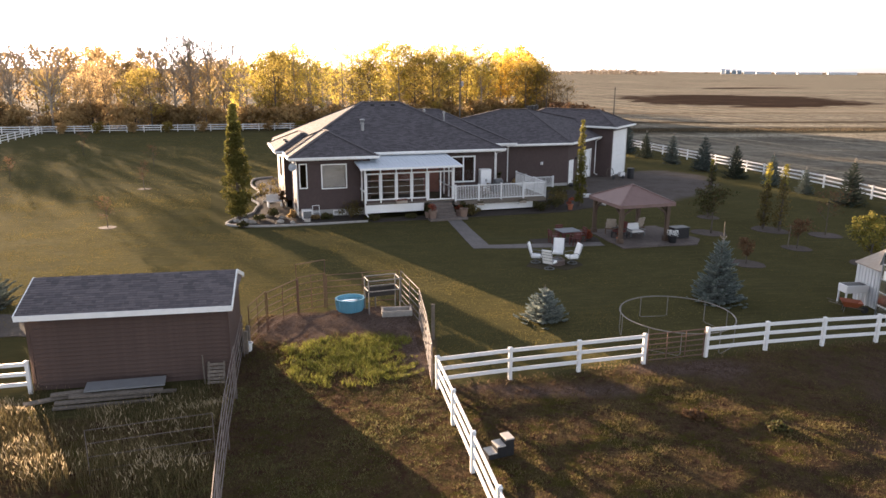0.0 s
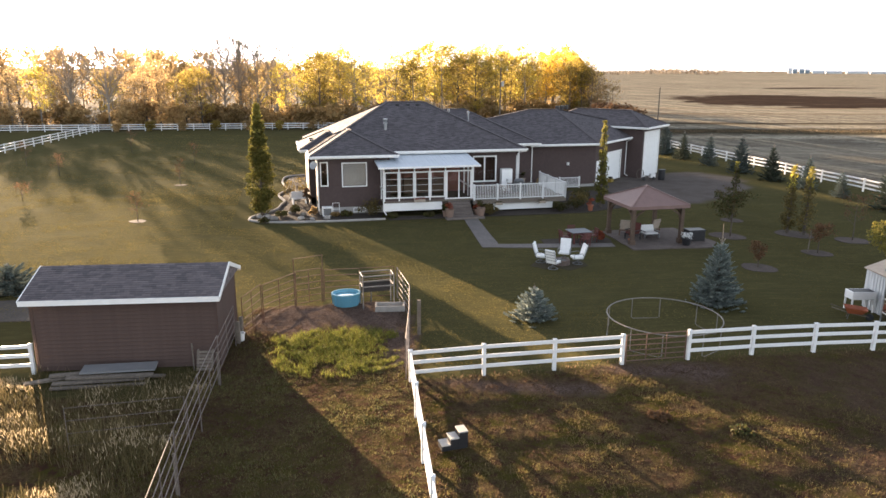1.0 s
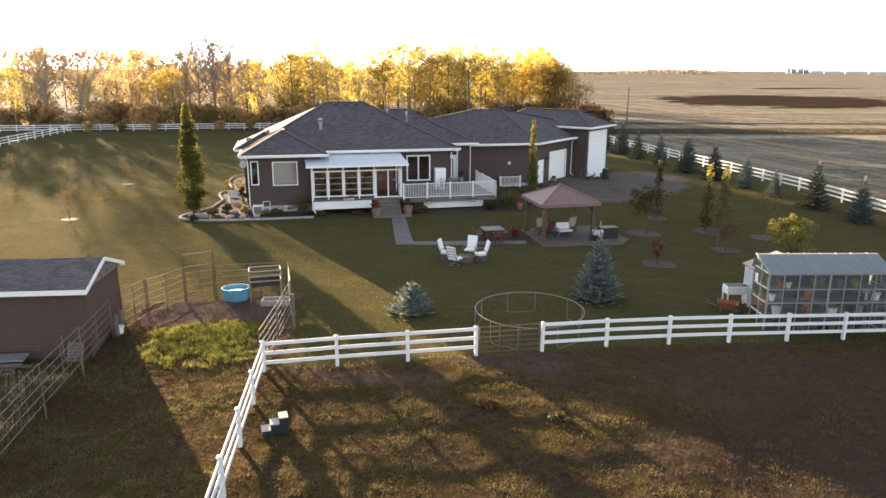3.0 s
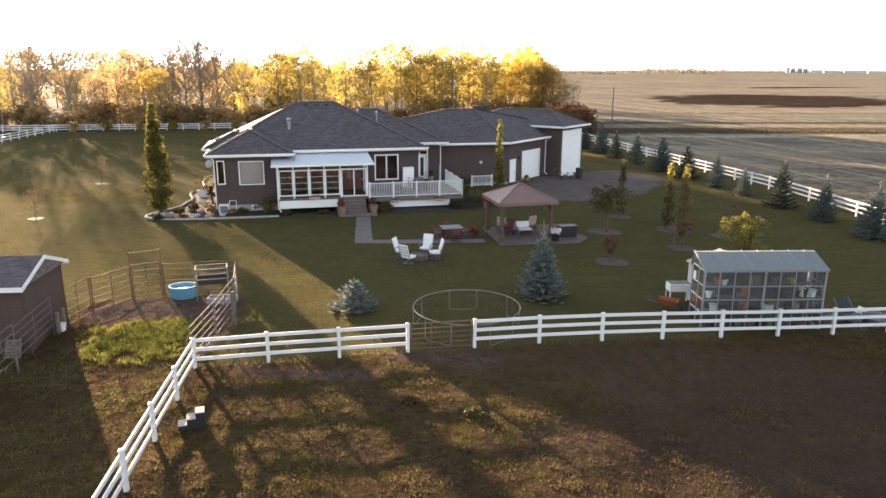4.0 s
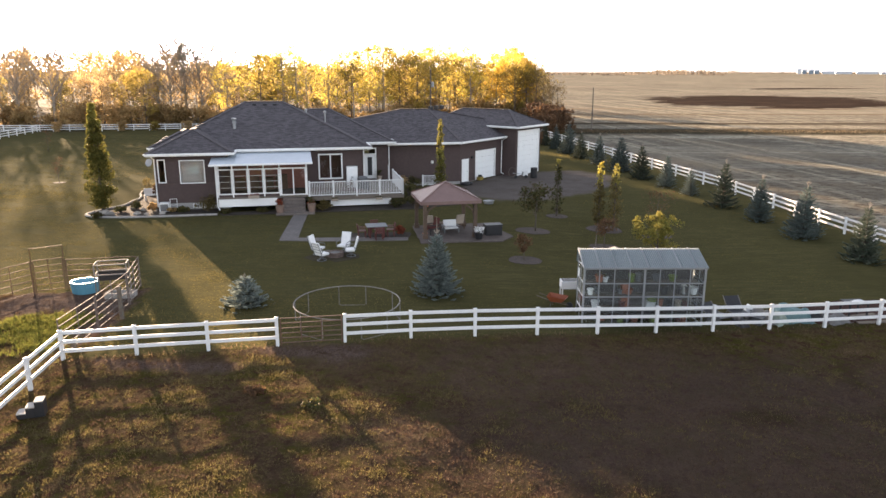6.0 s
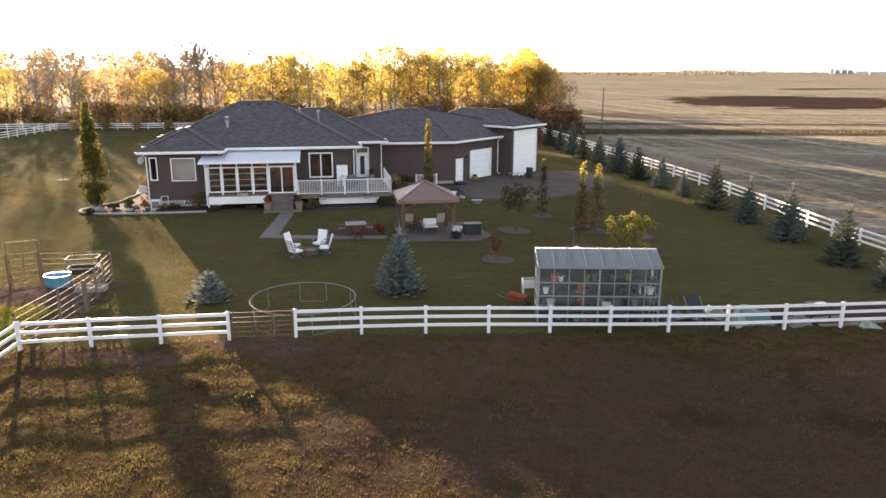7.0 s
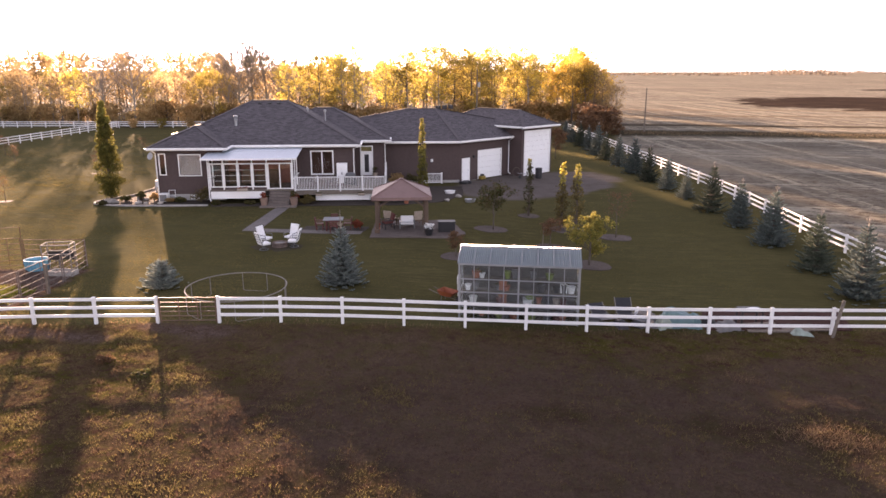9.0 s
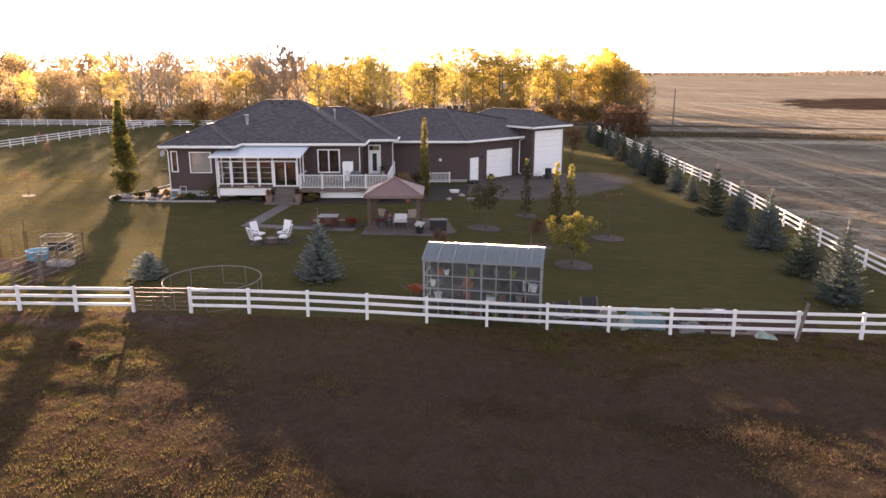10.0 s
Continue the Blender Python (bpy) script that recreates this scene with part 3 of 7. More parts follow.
ln.new(col, b.inputs["Base Color"])
rough_ = ns.new("ShaderNodeMath")              # mown lawn is smoother than the pasture
rough_.operation = "MULTIPLY_ADD"
rough_.inputs[1].default_value, rough_.inputs[2].default_value = 0.75, 0.25
ln.new(sep.outputs[0], rough_.inputs[0])
relief = ns.new("ShaderNodeMath")
relief.operation = "MULTIPLY"
ln.new(noised(ns, ln, 5.5, 9, 0.9, 0.2, 0.8, v), relief.inputs[0])
ln.new(rough_.outputs[0], relief.inputs[1])
bumped(ns, ln, b, relief.outputs[0], 1.0, 0.2)
gm.materials.append(m)
tagged(new("ground", gm), "mown lawn, trodden brown pasture and stubble fields to the horizon", "ground", kind="structure")


def patch(name, poly, mat, label, category, lift=0.03, jag=0.15, step=0.5):
    """A low sheet that lies on the ground, with an uneven edge."""
    pts = []
    n = len(poly)
    for i in range(n):
        a, c = Vector(poly[i]), Vector(poly[(i + 1) % n])
        k = max(1, int((c - a).length / step))
        for q in range(k):
            p = a.lerp(c, q / k)
            pts.append((p.x + jag * wob(p.x, p.y, 0.9, 7), p.y + jag * wob(p.x, p.y, 0.9, 9)))
    bm = bmesh.new()
    f = bm.faces.new([bm.verts.new((x, y, ground_z(x, y) + lift)) for x, y in pts])
    r = bmesh.ops.extrude_face_region(bm, geom=[f])
    for vtx in [g for g in r["geom"] if isinstance(g, bmesh.types.BMVert)]:
        vtx.co.z -= 0.2 + lift
    bmesh.ops.recalc_face_normals(bm, faces=bm.faces[:])
    me = bpy.data.meshes.new(name)
    bm.to_mesh(me)
    bm.free()
    me.materials.append(mat)
    return tagged(new(name, me), label, category, kind="structure")


# ---- house: local axes, u along the front, v to the back ----
HOUSE = pose(-5.24, 48.45, 0, 0, 0, 17)
SLOPE = 0.49
house = thing("house", HOUSE, "long brown-sided bungalow with grey shingled hip roofs and white trim", "house")
EV = 4.35

MAIN = [(-5.0, 3.1), (11.8, 3.1), (11.8, 16.9), (-5.0, 16.9)]
WING = [(-5.0, 1.1), (1.25, 1.1), (1.25, 9.0), (-5.0, 9.0)]
BACK = [(-5.55, 5.6), (-1.0, 5.6), (-1.0, 12.5), (-5.55, 12.5)]
LINK = [(2.0, 6.8), (14.3, 6.8), (14.3, 17.5), (2.0, 17.5)]
for nm, poly in (("roof", MAIN), ("wing_roof", WING), ("side_roof", BACK), ("link_roof", LINK)):
    hip(nm, poly, EV, SLOPE, ROOF, house)
fascia([(1.25, 3.1), (11.8, 3.1), (11.8, 6.8)], EV, house, closed=False, soffit=False)
fascia([(11.8, 6.8), (14.3, 6.8), (14.3, 9.6)], EV - 0.003, house, closed=False, soffit=False)
fascia([(-5.0, 5.6), (-5.0, 1.1), (1.25, 1.1), (1.25, 3.1)], EV - 0.002, house, closed=False, soffit=False)
fascia([(-5.55, 12.5), (-5.55, 5.6), (-5.0, 5.6)], EV - 0.004, house, closed=False, soffit=False)
for poly in (MAIN, WING, BACK, LINK):
    part("soffit", Solid().prism([(x, y) for x, y in poly], EV - 0.2 - 0.004 * poly[0][1], EV - 0.16 - 0.004 * poly[0][1]), TRIM, house)


def window(u0, u1, z0, z1, v, bars=0, blind=False, t=0.09, parent=None, name="window", rails=0):
    """A window in a wall that looks to -v, with frame, sill and panes."""
    w = part(name, Solid().box(u0 - t, v - 0.06, z0 - t, u0, v + 0.1, z1 + t).box(u1, v - 0.06, z0 - t, u1 + t, v + 0.1, z1 + t)
             .box(u0, v - 0.06, z1, u1, v + 0.1, z1 + t).box(u0, v - 0.06, z0 - t, u1, v + 0.1, z0), TRIM, parent or house, "white framed window")
    cells = bars + 1
    for k in range(cells):
        a, c = u0 + (u1 - u0) * k / cells, u0 + (u1 - u0) * (k + 1) / cells
        if k:
            part("mullion", Solid().box(a - 0.05, v - 0.05, z0, a + 0.05, v + 0.05, z1), TRIM, w)
        p = part("pane", Solid().box(a + 0.01, v + 0.02, z0, c - 0.01, v + 0.028, z1), GLASS, w)
        p.visible_shadow = False
        for q in range(rails):
            zz = z0 + (z1 - z0) * (q + 1) / (rails + 1)
            part("glazing_bar", Solid().box(a + 0.01, v + 0.0, zz - 0.015, c - 0.01, v + 0.015, zz + 0.015), TRIM, w)
    if blind:
        zz = z0 + 0.03
        while zz < z1:
            part("blind_slat", Solid().add([(u0 + 0.02, v + 0.10, zz), (u1 - 0.02, v + 0.10, zz), (u1 - 0.02, v + 0.13, zz + 0.05), (u0 + 0.02, v + 0.13, zz + 0.05)], [(0, 1, 2, 3)]), PALE, w)
            zz += 0.062
    return w


# front walls
wing_open = [(0.1, 0.62, 2.18, 3.8), (1.75, 3.42, 2.1, 3.72), (2.5, 3.3, 0.18, 0.42)]
part("wall", lap_wall((-4.45, 1.7), (0.75, 1.7), 0.55, 4.2, [(a, c, z0, z1) for a, c, z0, z1 in wing_open]), SIDING, house)
part("wall", lap_wall((0.75, 1.7), (0.75, 3.7), 0.55, 4.2), SIDING, house)
part("wall", lap_wall((0.75, 3.7), (11.15, 3.7), 0.55, 4.2, [(6.95, 8.68, 1.85, 3.7)]), SIDING, house)
part("wall", lap_wall((11.15, 3.7), (11.15, 7.5), 0.55, 4.2), SIDING, house)
part("wall", lap_wall((11.15, 7.5), (13.75, 7.5), 0.55, 4.2, [(0.55, 1.5, 1.12, 3.2), (0.55, 1.5, 3.3, 3.7)]), SIDING, house)
part("wall", lap_wall((13.75, 7.5), (13.75, 9.85), 0.55, 4.2), SIDING, house)
part("wall", lap_wall((-4.45, 6.0), (-4.45, 1.7), 0.55, 4.2), SIDING, house)
part("wall", lap_wall((-4.95, 6.1), (-4.45, 6.1), 0.55, 4.2), SIDING, house)
part("wall", lap_wall((-4.95, 12.0), (-4.95, 6.1), 0.55, 4.2, [(2.0, 4.0, 2.0, 3.6)]), SIDING, house)
part("wall", lap_wall((11.15, 16.3), (-4.45, 16.3), 0.55, 4.2), SIDING, house)
part("wall", lap_wall((-4.45, 16.3), (-4.45, 12.0), 0.55, 4.2), SIDING, house)
part("wall", lap_wall((-4.45, 12.0), (-4.95, 12.0), 0.55, 4.2), SIDING, house)
base = Solid()
for p, q in (((-4.43, 1.74), (0.73, 1.74)), ((0.73, 1.74), (0.73, 3.74)), ((0.73, 3.74), (11.1, 3.74)), ((11.1, 3.74), (11.1, 7.54)), ((11.1, 7.54), (13.7, 7.54)),
             ((13.7, 7.54), (13.7, 9.9)), ((-4.4, 6.04), (-4.4, 1.74)), ((-4.9, 12), (-4.9, 6.14))):
    base.beam((*p, 0.2), (*q, 0.2), 0.12, 0.72)
part("foundation", base, PARGE, house, "grey parged foundation")
part("corner_board", Solid().box(-4.5, 1.64, 0.5, -4.39, 1.75, 4.2), SIDING, house)
part("floor", Solid().box(-4.3, 1.95, 1.0, 11.0, 16.1, 1.1), INSIDE, house)
part("partition", Solid().box(-4.3, 5.0, 1.1, 11.0, 5.08, 4.1), INSIDE, house)
window(-4.25, -3.83, 2.18, 3.8, 1.7, t=0.075)
window(-2.7, -1.03, 2.1, 3.72, 1.7, blind=True, t=0.08)
window(-1.95, -1.15, 0.2, 0.42, 1.7, t=0.06, name="basement_window")
window(7.7, 9.43, 1.85, 3.7, 3.7, bars=1, t=0.11)
# entry door with transom
ed = part("entry_door", Solid().box(11.7, 7.52, 1.12, 12.65, 7.57, 3.2), DOORPAINT, house, "white entry door with a tall dark pane")
part("door_frame", Solid().box(11.6, 7.42, 1.1, 11.7, 7.6, 3.8).box(12.65, 7.42, 1.1, 12.75, 7.6, 3.8).box(11.7, 7.42, 3.2, 12.65, 7.6, 3.3).box(11.7, 7.42, 3.7, 12.65, 7.6, 3.8), TRIM, ed)
part("door_glass", Solid().box(11.98, 7.5, 1.4, 12.37, 7.515, 3.0), BLACK, ed)
part("transom_pane", Solid().box(11.7, 7.5, 3.3, 12.65, 7.51, 3.7), GLASS, ed)
# flues and roof vents
part("flue", Solid().lathe([(0.0, 5.5), (0.34, 5.5), (0.34, 5.56), (0.13, 5.62), (0.13, 6.15), (0.17, 6.2), (0.17, 6.3), (0.13, 6.34), (0.2, 6.5), (0.2, 6.58), (0.0, 6.62)], 14, 1.1, 6.0), ALU, house, "bright metal flue", smooth=False)


def roof_z(v, ev=EV, v0=3.1):
    return ev + (v - v0) * SLOPE


for u, vv in ((2.6, 9.45), (3.5, 9.45), (4.3, 9.45)):
    part("roof_vent", Solid().prism([(u - 0.15, vv - 0.15), (u + 0.15, vv - 0.15), (u + 0.15, vv + 0.15), (u - 0.15, vv + 0.15)], roof_z(vv) - 0.12, roof_z(vv) + 0.08), BLACK, house)
for u, vv, hh in ((6.9, 9.0, 0.2), (8.5, 8.6, 0.22)):
    part("vent_pipe", Solid().lathe([(0.06, roof_z(vv) - 1.2), (0.06, roof_z(vv) + hh - 0.5), (0.12, roof_z(vv) + hh - 0.5), (0.12, roof_z(vv) + hh - 0.35), (0.0, roof_z(vv) + hh - 0.3)], 10, u, vv), ALU, house)
for vv in (4.6, 7.2, 8.6):
    uu = -3.4 if vv < 5 else -4.6
    part("roof_vent", Solid().box(uu - 0.15, vv - 0.14, EV + 0.5, uu + 0.15, vv + 0.14, EV + 0.78 if vv < 5 else EV + 0.62), BLACK, house)
# downspouts
for pts in ([(-4.6, 1.2, 4.1), (-4.5, 1.58, 3.9), (-4.5, 1.58, 0.3)], [(11.7, 3.2, 4.15), (11.25, 3.55, 3.95), (11.25, 3.55, 1.1)], [(14.25, 6.95, 4.15), (13.85, 7.4, 3.95), (13.85, 7.4, 0.2)]):
    part("downspout", Solid().tube(pts, 0.045, 6), TRIM, house)

# ---- garage wing: angled, with a tall bay at its end ----
GA = 58.0
garage = thing("garage", pose(11.8, 63.95, 0, 0, 0, GA), "brown-sided attached garage wing with white doors and grey hip roof", "garage")
hu = lambda u, v: (Matrix.Rotation(radians(17 - GA), 2) @ (Vector((u, v)) - Vector((20.83, 9.85))))
GE = 3.97
q0, q1 = hu(6.5, 9.3), hu(20.55, 9.3)
GROOF = [tuple(q0), tuple(q1), (7.3, -0.55), (8.6, 5.0), (8.6, 11.6), (2.0, 12.2), tuple(hu(6.5, 20.5))]
GROOF[1] = (q1[0] + 0.1, -0.55)
hip("roof", GROOF, GE, SLOPE, ROOF, garage, slopes=[SLOPE, SLOPE, None, None, SLOPE, SLOPE, SLOPE])
fascia([tuple(q0), GROOF[1], (7.3, -0.55)], GE, garage, closed=False, soffit=False)
part("soffit", Solid().prism(GROOF, GE - 0.2, GE - 0.16), TRIM, garage)
BAY = [(6.75, -2.25), (12.7, -2.25), (12.7, 9.5), (6.75, 9.5)]
BE = 4.97
hip("bay_roof", BAY, BE, SLOPE, ROOF, garage)
fascia(BAY, BE, garage)
l0, l1 = hu(13.75, 9.85), hu(20.83, 9.85)
part("wall", lap_wall(tuple(l0), tuple(l1), 0.2, 3.8), SIDING, garage)
part("wall", lap_wall((0, 0), (7.25, 0), 0.05, 3.8, [(0.35, 1.35, 0.05, 2.2), (2.65, 5.95, 0.05, 2.85)]), SIDING, garage)
part("wall", lap_wall((7.25, 0.0), (7.25, -1.65), 0.0, 4.8), SIDING, garage)
part("wall", lap_wall((7.25, -1.65), (12.15, -1.65), 0.0, 4.8, [(0.35, 4.65, 0.0, 4.5)]), SIDING, garage)
part("wall", lap_wall((12.15, -1.65), (12.15, 9.0), 0.0, 4.8), SIDING, garage)
part("wall", lap_wall((7.25, 3.4), (7.25, 0.0), 3.6, 4.8), SIDING, garage)
part("wall", lap_wall((12.15, 9.0), (0.0, 11.5), 0.0, 3.8), SIDING, garage)
part("foundation", Solid().beam((*l0, 0.05), (*l1, 0.05), 0.2, 0.4).beam((0, 0.05, -0.05), (0.35, 0.05, -0.05), 0.12, 0.24).beam((1.35, 0.05, -0.05), (2.65, 0.05, -0.05), 0.12, 0.24), PARGE, garage)


def panel_door(u0, u1, z0, z1, v, rows, name, label):
    d = part(name, Solid().box(u0 - 0.12, v - 0.06, z0, u0, v + 0.1, z1 + 0.12).box(u1, v - 0.06, z0, u1 + 0.12, v + 0.1, z1 + 0.12).box(u0, v - 0.06, z1, u1, v + 0.1, z1 + 0.12), TRIM, garage, label)
    for k in range(rows):
        a, c = z0 + (z1 - z0) * k / rows, z0 + (z1 - z0) * (k + 1) / rows
        part("door_panel", Solid().box(u0, v + 0.02, a + 0.006, u1, v + 0.07, c - 0.006), DOORPAINT, d, bevel=0.006)
    return d


panel_door(2.65, 5.95, 0.05, 2.73, 0, 5, "garage_door", "white sectional overhead door")
panel_door(7.72, 11.78, 0.0, 4.38, -1.65, 9, "tall_garage_door", "tall white sectional overhead door")
md = part("side_door", Solid().box(0.4, 0.02, 0.08, 1.3, 0.07, 2.15), DOORPAINT, garage, "white side door")
part("door_frame", Solid().box(0.3, -0.05, 0.05, 0.4, 0.1, 2.25).box(1.3, -0.05, 0.05, 1.4, 0.1, 2.25).box(0.4, -0.05, 2.15, 1.3, 0.1, 2.25), TRIM, md)
part("door_knob", Solid().lathe([(0, -0.03), (0.035, -0.02), (0.035, 0.02), (0, 0.03)], 8, 1.2, -0.01), GREYMET, md, m=pose(0, 0, 1.05))
part("downspout", Solid().tube([(7.15, -0.62, 3.8), (7.1, -0.12, 3.5), (7.1, -0.1, 0.3), (7.1, -0.4, 0.15)], 0.05, 6), TRIM, garage)
for u in (2.2, 3.1, 4.0):
    part("roof_vent", Solid().box(u - 0.18, 4.95, GE + 2.6, u + 0.18, 5.3, GE + 2.98), BLACK, garage)
part("wall_lamp", Solid().box(1.85, -0.16, 2.2, 2.01, 0.0, 2.42), BLACK, garage, "small black wall lamp")
gw = hu(18.2, 9.8)
part("outlet_box", Solid().box(gw[0] - 0.09, gw[1] - 0.09, 2.0, gw[0] + 0.09, gw[1] + 0.09, 2.25), TRIM, garage)

# ---- sunroom ----
sunroom = thing("sunroom", HOUSE, "white-framed glazed sunroom with pale metal roof on a low deck", "sunroom")
part("skirt", Solid().box(0.05, 0.02, 0.42, 4.3, 0.12, 1.0), TRIM, sunroom, "white lattice skirt")
part("platform", Solid().box(0.0, 0.0, 1.0, 6.6, 3.6, 1.14), WOOD, sunroom)
part("knee_wall", Solid().box(0.0, 0.03, 1.14, 4.45, 0.1, 1.36), SIDING, sunroom)
for u in (0.06, 1.14, 2.27, 3.4, 4.55, 6.56):
    part("post", Solid().box(u - 0.045, -0.02, 1.14, u + 0.045, 0.1, 3.6), TRIM, sunroom)
for z0, z1 in ((3.5, 3.6), (3.16, 3.24), (1.33, 1.41)):
    part("sill", Solid().box(0.12, -0.01, z0, 4.49, 0.09, z1), TRIM, sunroom)
part("header", Solid().box(4.61, -0.01, 3.16, 6.5, 0.09, 3.26), TRIM, sunroom)
part("header", Solid().box(4.61, -0.01, 3.5, 6.5, 0.09, 3.6), TRIM, sunroom)
for u0, u1 in ((0.12, 1.08), (1.2, 2.21), (2.33, 3.34), (3.46, 4.49)):
    wq = part("window", Solid().box(u0, 0.0, 1.41, u0 + 0.05, 0.08, 3.16).box(u1 - 0.05, 0.0, 1.41, u1, 0.08, 3.16), TRIM, sunroom)
    p = part("pane", Solid().box(u0 + 0.05, 0.04, 1.41, u1 - 0.05, 0.048, 3.16), GLASS, wq)
    p.visible_shadow = False
    for k in (1, 2, 3):
        zz = 1.41 + 1.75 * k / 4
        part("glazing_bar", Solid().box(u0 + 0.05, 0.01, zz - 0.009, u1 - 0.05, 0.03, zz + 0.009), TRIM, wq)
    p = part("transom", Solid().box(u0, 0.04, 3.24, u1, 0.048, 3.5), GLASS, wq)
    p.visible_shadow = False
sd = part("sliding_door", Solid().box(4.61, 0.0, 1.16, 4.7, 0.08, 3.16).box(5.52, 0.0, 1.16, 5.6, 0.08, 3.16).box(6.42, 0.0, 1.16, 6.5, 0.08, 3.16).box(4.7, 0.0, 1.16, 6.42, 0.08, 1.24), TRIM, sunroom)
for u0, u1 in ((4.7, 5.52), (5.6, 6.42)):
    p = part("pane", Solid().box(u0, 0.04, 1.24, u1, 0.048, 3.16), GLASS, sd)
    p.visible_shadow = False
p = part("transom", Solid().box(4.61, 0.04, 3.26, 6.5, 0.048, 3.5), GLASS, sunroom)
for u in (0.03, 6.57):
    for vv in (1.2, 2.4):
        part("side_post", Solid().box(u - 0.05, vv - 0.05, 1.14, u + 0.05, vv + 0.05, 3.75), TRIM, sunroom)
    part("side_rail", Solid().box(u - 0.04, 0.1, 1.9, u + 0.04, 3.6, 1.98), TRIM, sunroom)
    p = part("side_pane", Solid().box(u - 0.004, 0.1, 1.2, u + 0.004, 3.6, 3.7), GLASS, sunroom)
    p.visible_shadow = False
part("back_panel", Solid().box(0.1, 3.5, 1.14, 6.5, 3.55, 3.95), plain("red_stained_panelling", (0.22, 0.085, 0.06), 0.6, var=0.25, scale=5, bump=0.1), sunroom, "red-brown stained panelling")
canopy = Solid()
canopy.add([(-0.4, -0.55, 3.62), (7.0, -0.55, 3.62), (7.0, 3.65, 4.06), (-0.4, 3.65, 4.06), (-0.4, -0.55, 3.7), (7.0, -0.55, 3.7), (7.0, 3.65, 4.14), (-0.4, 3.65, 4.14)],
           [(0, 3, 2, 1), (4, 5, 6, 7), (0, 1, 5, 4), (1, 2, 6, 5), (2, 3, 7, 6), (3, 0, 4, 7)])
part("canopy_roof", canopy, CANOPY, sunroom, "pale metal patio roof")
for k in range(1, 25):
    u = -0.4 + 7.4 * k / 25
    part("roof_rib", Solid().beam((u, -0.54, 3.712), (u, 3.64, 4.152), 0.03, 0.03), CANOPY, sunroom)
part("roof_gutter", Solid().box(-0.42, -0.66, 3.56, 7.02, -0.55, 3.69), TRIM, sunroom)
part("downspout", Solid().tube([(-0.02, -0.1, 3.5), (-0.02, -0.1, 0.5), (0.2, -0.4, 0.15)], 0.045, 6), TRIM, sunroom)
for k in range(4):
    single("sunroom_shelf", Solid().box(0.9 + k * 1.1, 3.0, 1.15, 1.8 + k * 1.1, 3.4, 2.1 + 0.2 * (k % 2)), BROWNWOOD, "brown wooden cabinet in the sunroom", "cabinet", "sunroom cabinets", m=HOUSE)

# ---- deck ----
deck = thing("deck", HOUSE, "raised deck with white baluster railing beside the sunroom", "deck")
for k in range(44):
    vv = 0.06 + k * 0.19
    part("deck_board", Solid().box(6.72 if vv < 3.6 else 11.2, vv, 0.93, 13.95, vv + 0.17, 0.97), WOOD, deck)
part("rim", Solid().box(6.65, 0.0, 0.68, 14.0, 0.05, 0.96).box(13.95, 0.05, 0.68, 14.0, 8.4, 0.96), WOOD, deck)
part("skirt", Solid().box(8.3, 0.25, 0.16, 13.0, 0.33, 0.68), TRIM, deck, "white deck skirt")


def railing(p, q, z0, posts, name="railing", h=1.12, stairs=0.0, parent=None):
    p, q = Vector((*p, z0)), Vector((*q, z0 + stairs))
    r = part(name, Solid().beam(p + Vector((0, 0, h)), q + Vector((0, 0, h)), 0.09, 0.06).beam(p + Vector((0, 0, 0.12)), q + Vector((0, 0, 0.12)), 0.05, 0.06), WHITE, parent or deck)
    for k in range(posts + 1):
        c = p.lerp(q, k / posts)
        part("post", Solid().box(c.x - 0.06, c.y - 0.06, c.z - 0.05, c.x + 0.06, c.y + 0.06, c.z + h + 0.1), WHITE, r)
    n = int((q - p).length / 0.125)
    for k in range(1, n):
        c = p.lerp(q, k / n)
        part("baluster", Solid().box(c.x - 0.018, c.y - 0.018, c.z + 0.12, c.x + 0.018, c.y + 0.018, c.z + h), WHITE, r)
    return r


railing((6.72, 0.06), (13.92, 0.06), 0.95, 4)
railing((13.92, 0.06), (13.92, 5.6), 0.95, 3)
railing((13.1, 8.3), (13.92, 8.3), 0.95, 1)
steps = thing("stoop", HOUSE, "concrete stoop of low steps in front of the sunroom door", "steps")
for k in range(5):
    part("step", Solid().box(4.72, -0.28 * (k + 1), 0.0, 6.36, 0.0 if k == 0 else -0.28 * k, 0.98 - 0.19 * k), STEPCONC, steps, bevel=0.015)
part("landing", Solid().box(4.2, -2.0, 0.0, 7.0, -1.4, 0.16), STEPCONC, steps, bevel=0.02)
well = thing("stairwell_rail", HOUSE, "short white baluster railing against the garage wall", "railing")
railing((17.2, 9.2), (19.1, 9.2), 0.0, 1, "railing", 0.95, parent=well)

# ---- shed ----
shed = thing("shed", pose(-13.95, 22.17, 0, 0, 0, 9.5), "small brown-sided shed with mottled grey shingled roof", "shed")
SL, SD = 6.46, 3.36


def board_mesh(L, step):
    """One siding board: a flat face over a sloping lap."""
    prof = [(0.0, 0.0), (-0.046, 0.0), (-0.046, step * 0.08), (-0.012, step * 0.86), (-0.004, step * 0.98), (0.0, step * 0.98)]
    n = len(prof)
    return Solid().add([(x, y, z) for x in (0, L) for y, z in prof], [tuple(range(n)), tuple(range(2 * n - 1, n - 1, -1))] + [(i, n + i, n + (i + 1) % n, (i + 1) % n) for i in range(n)]).mesh("siding_board", SHEDSIDE)


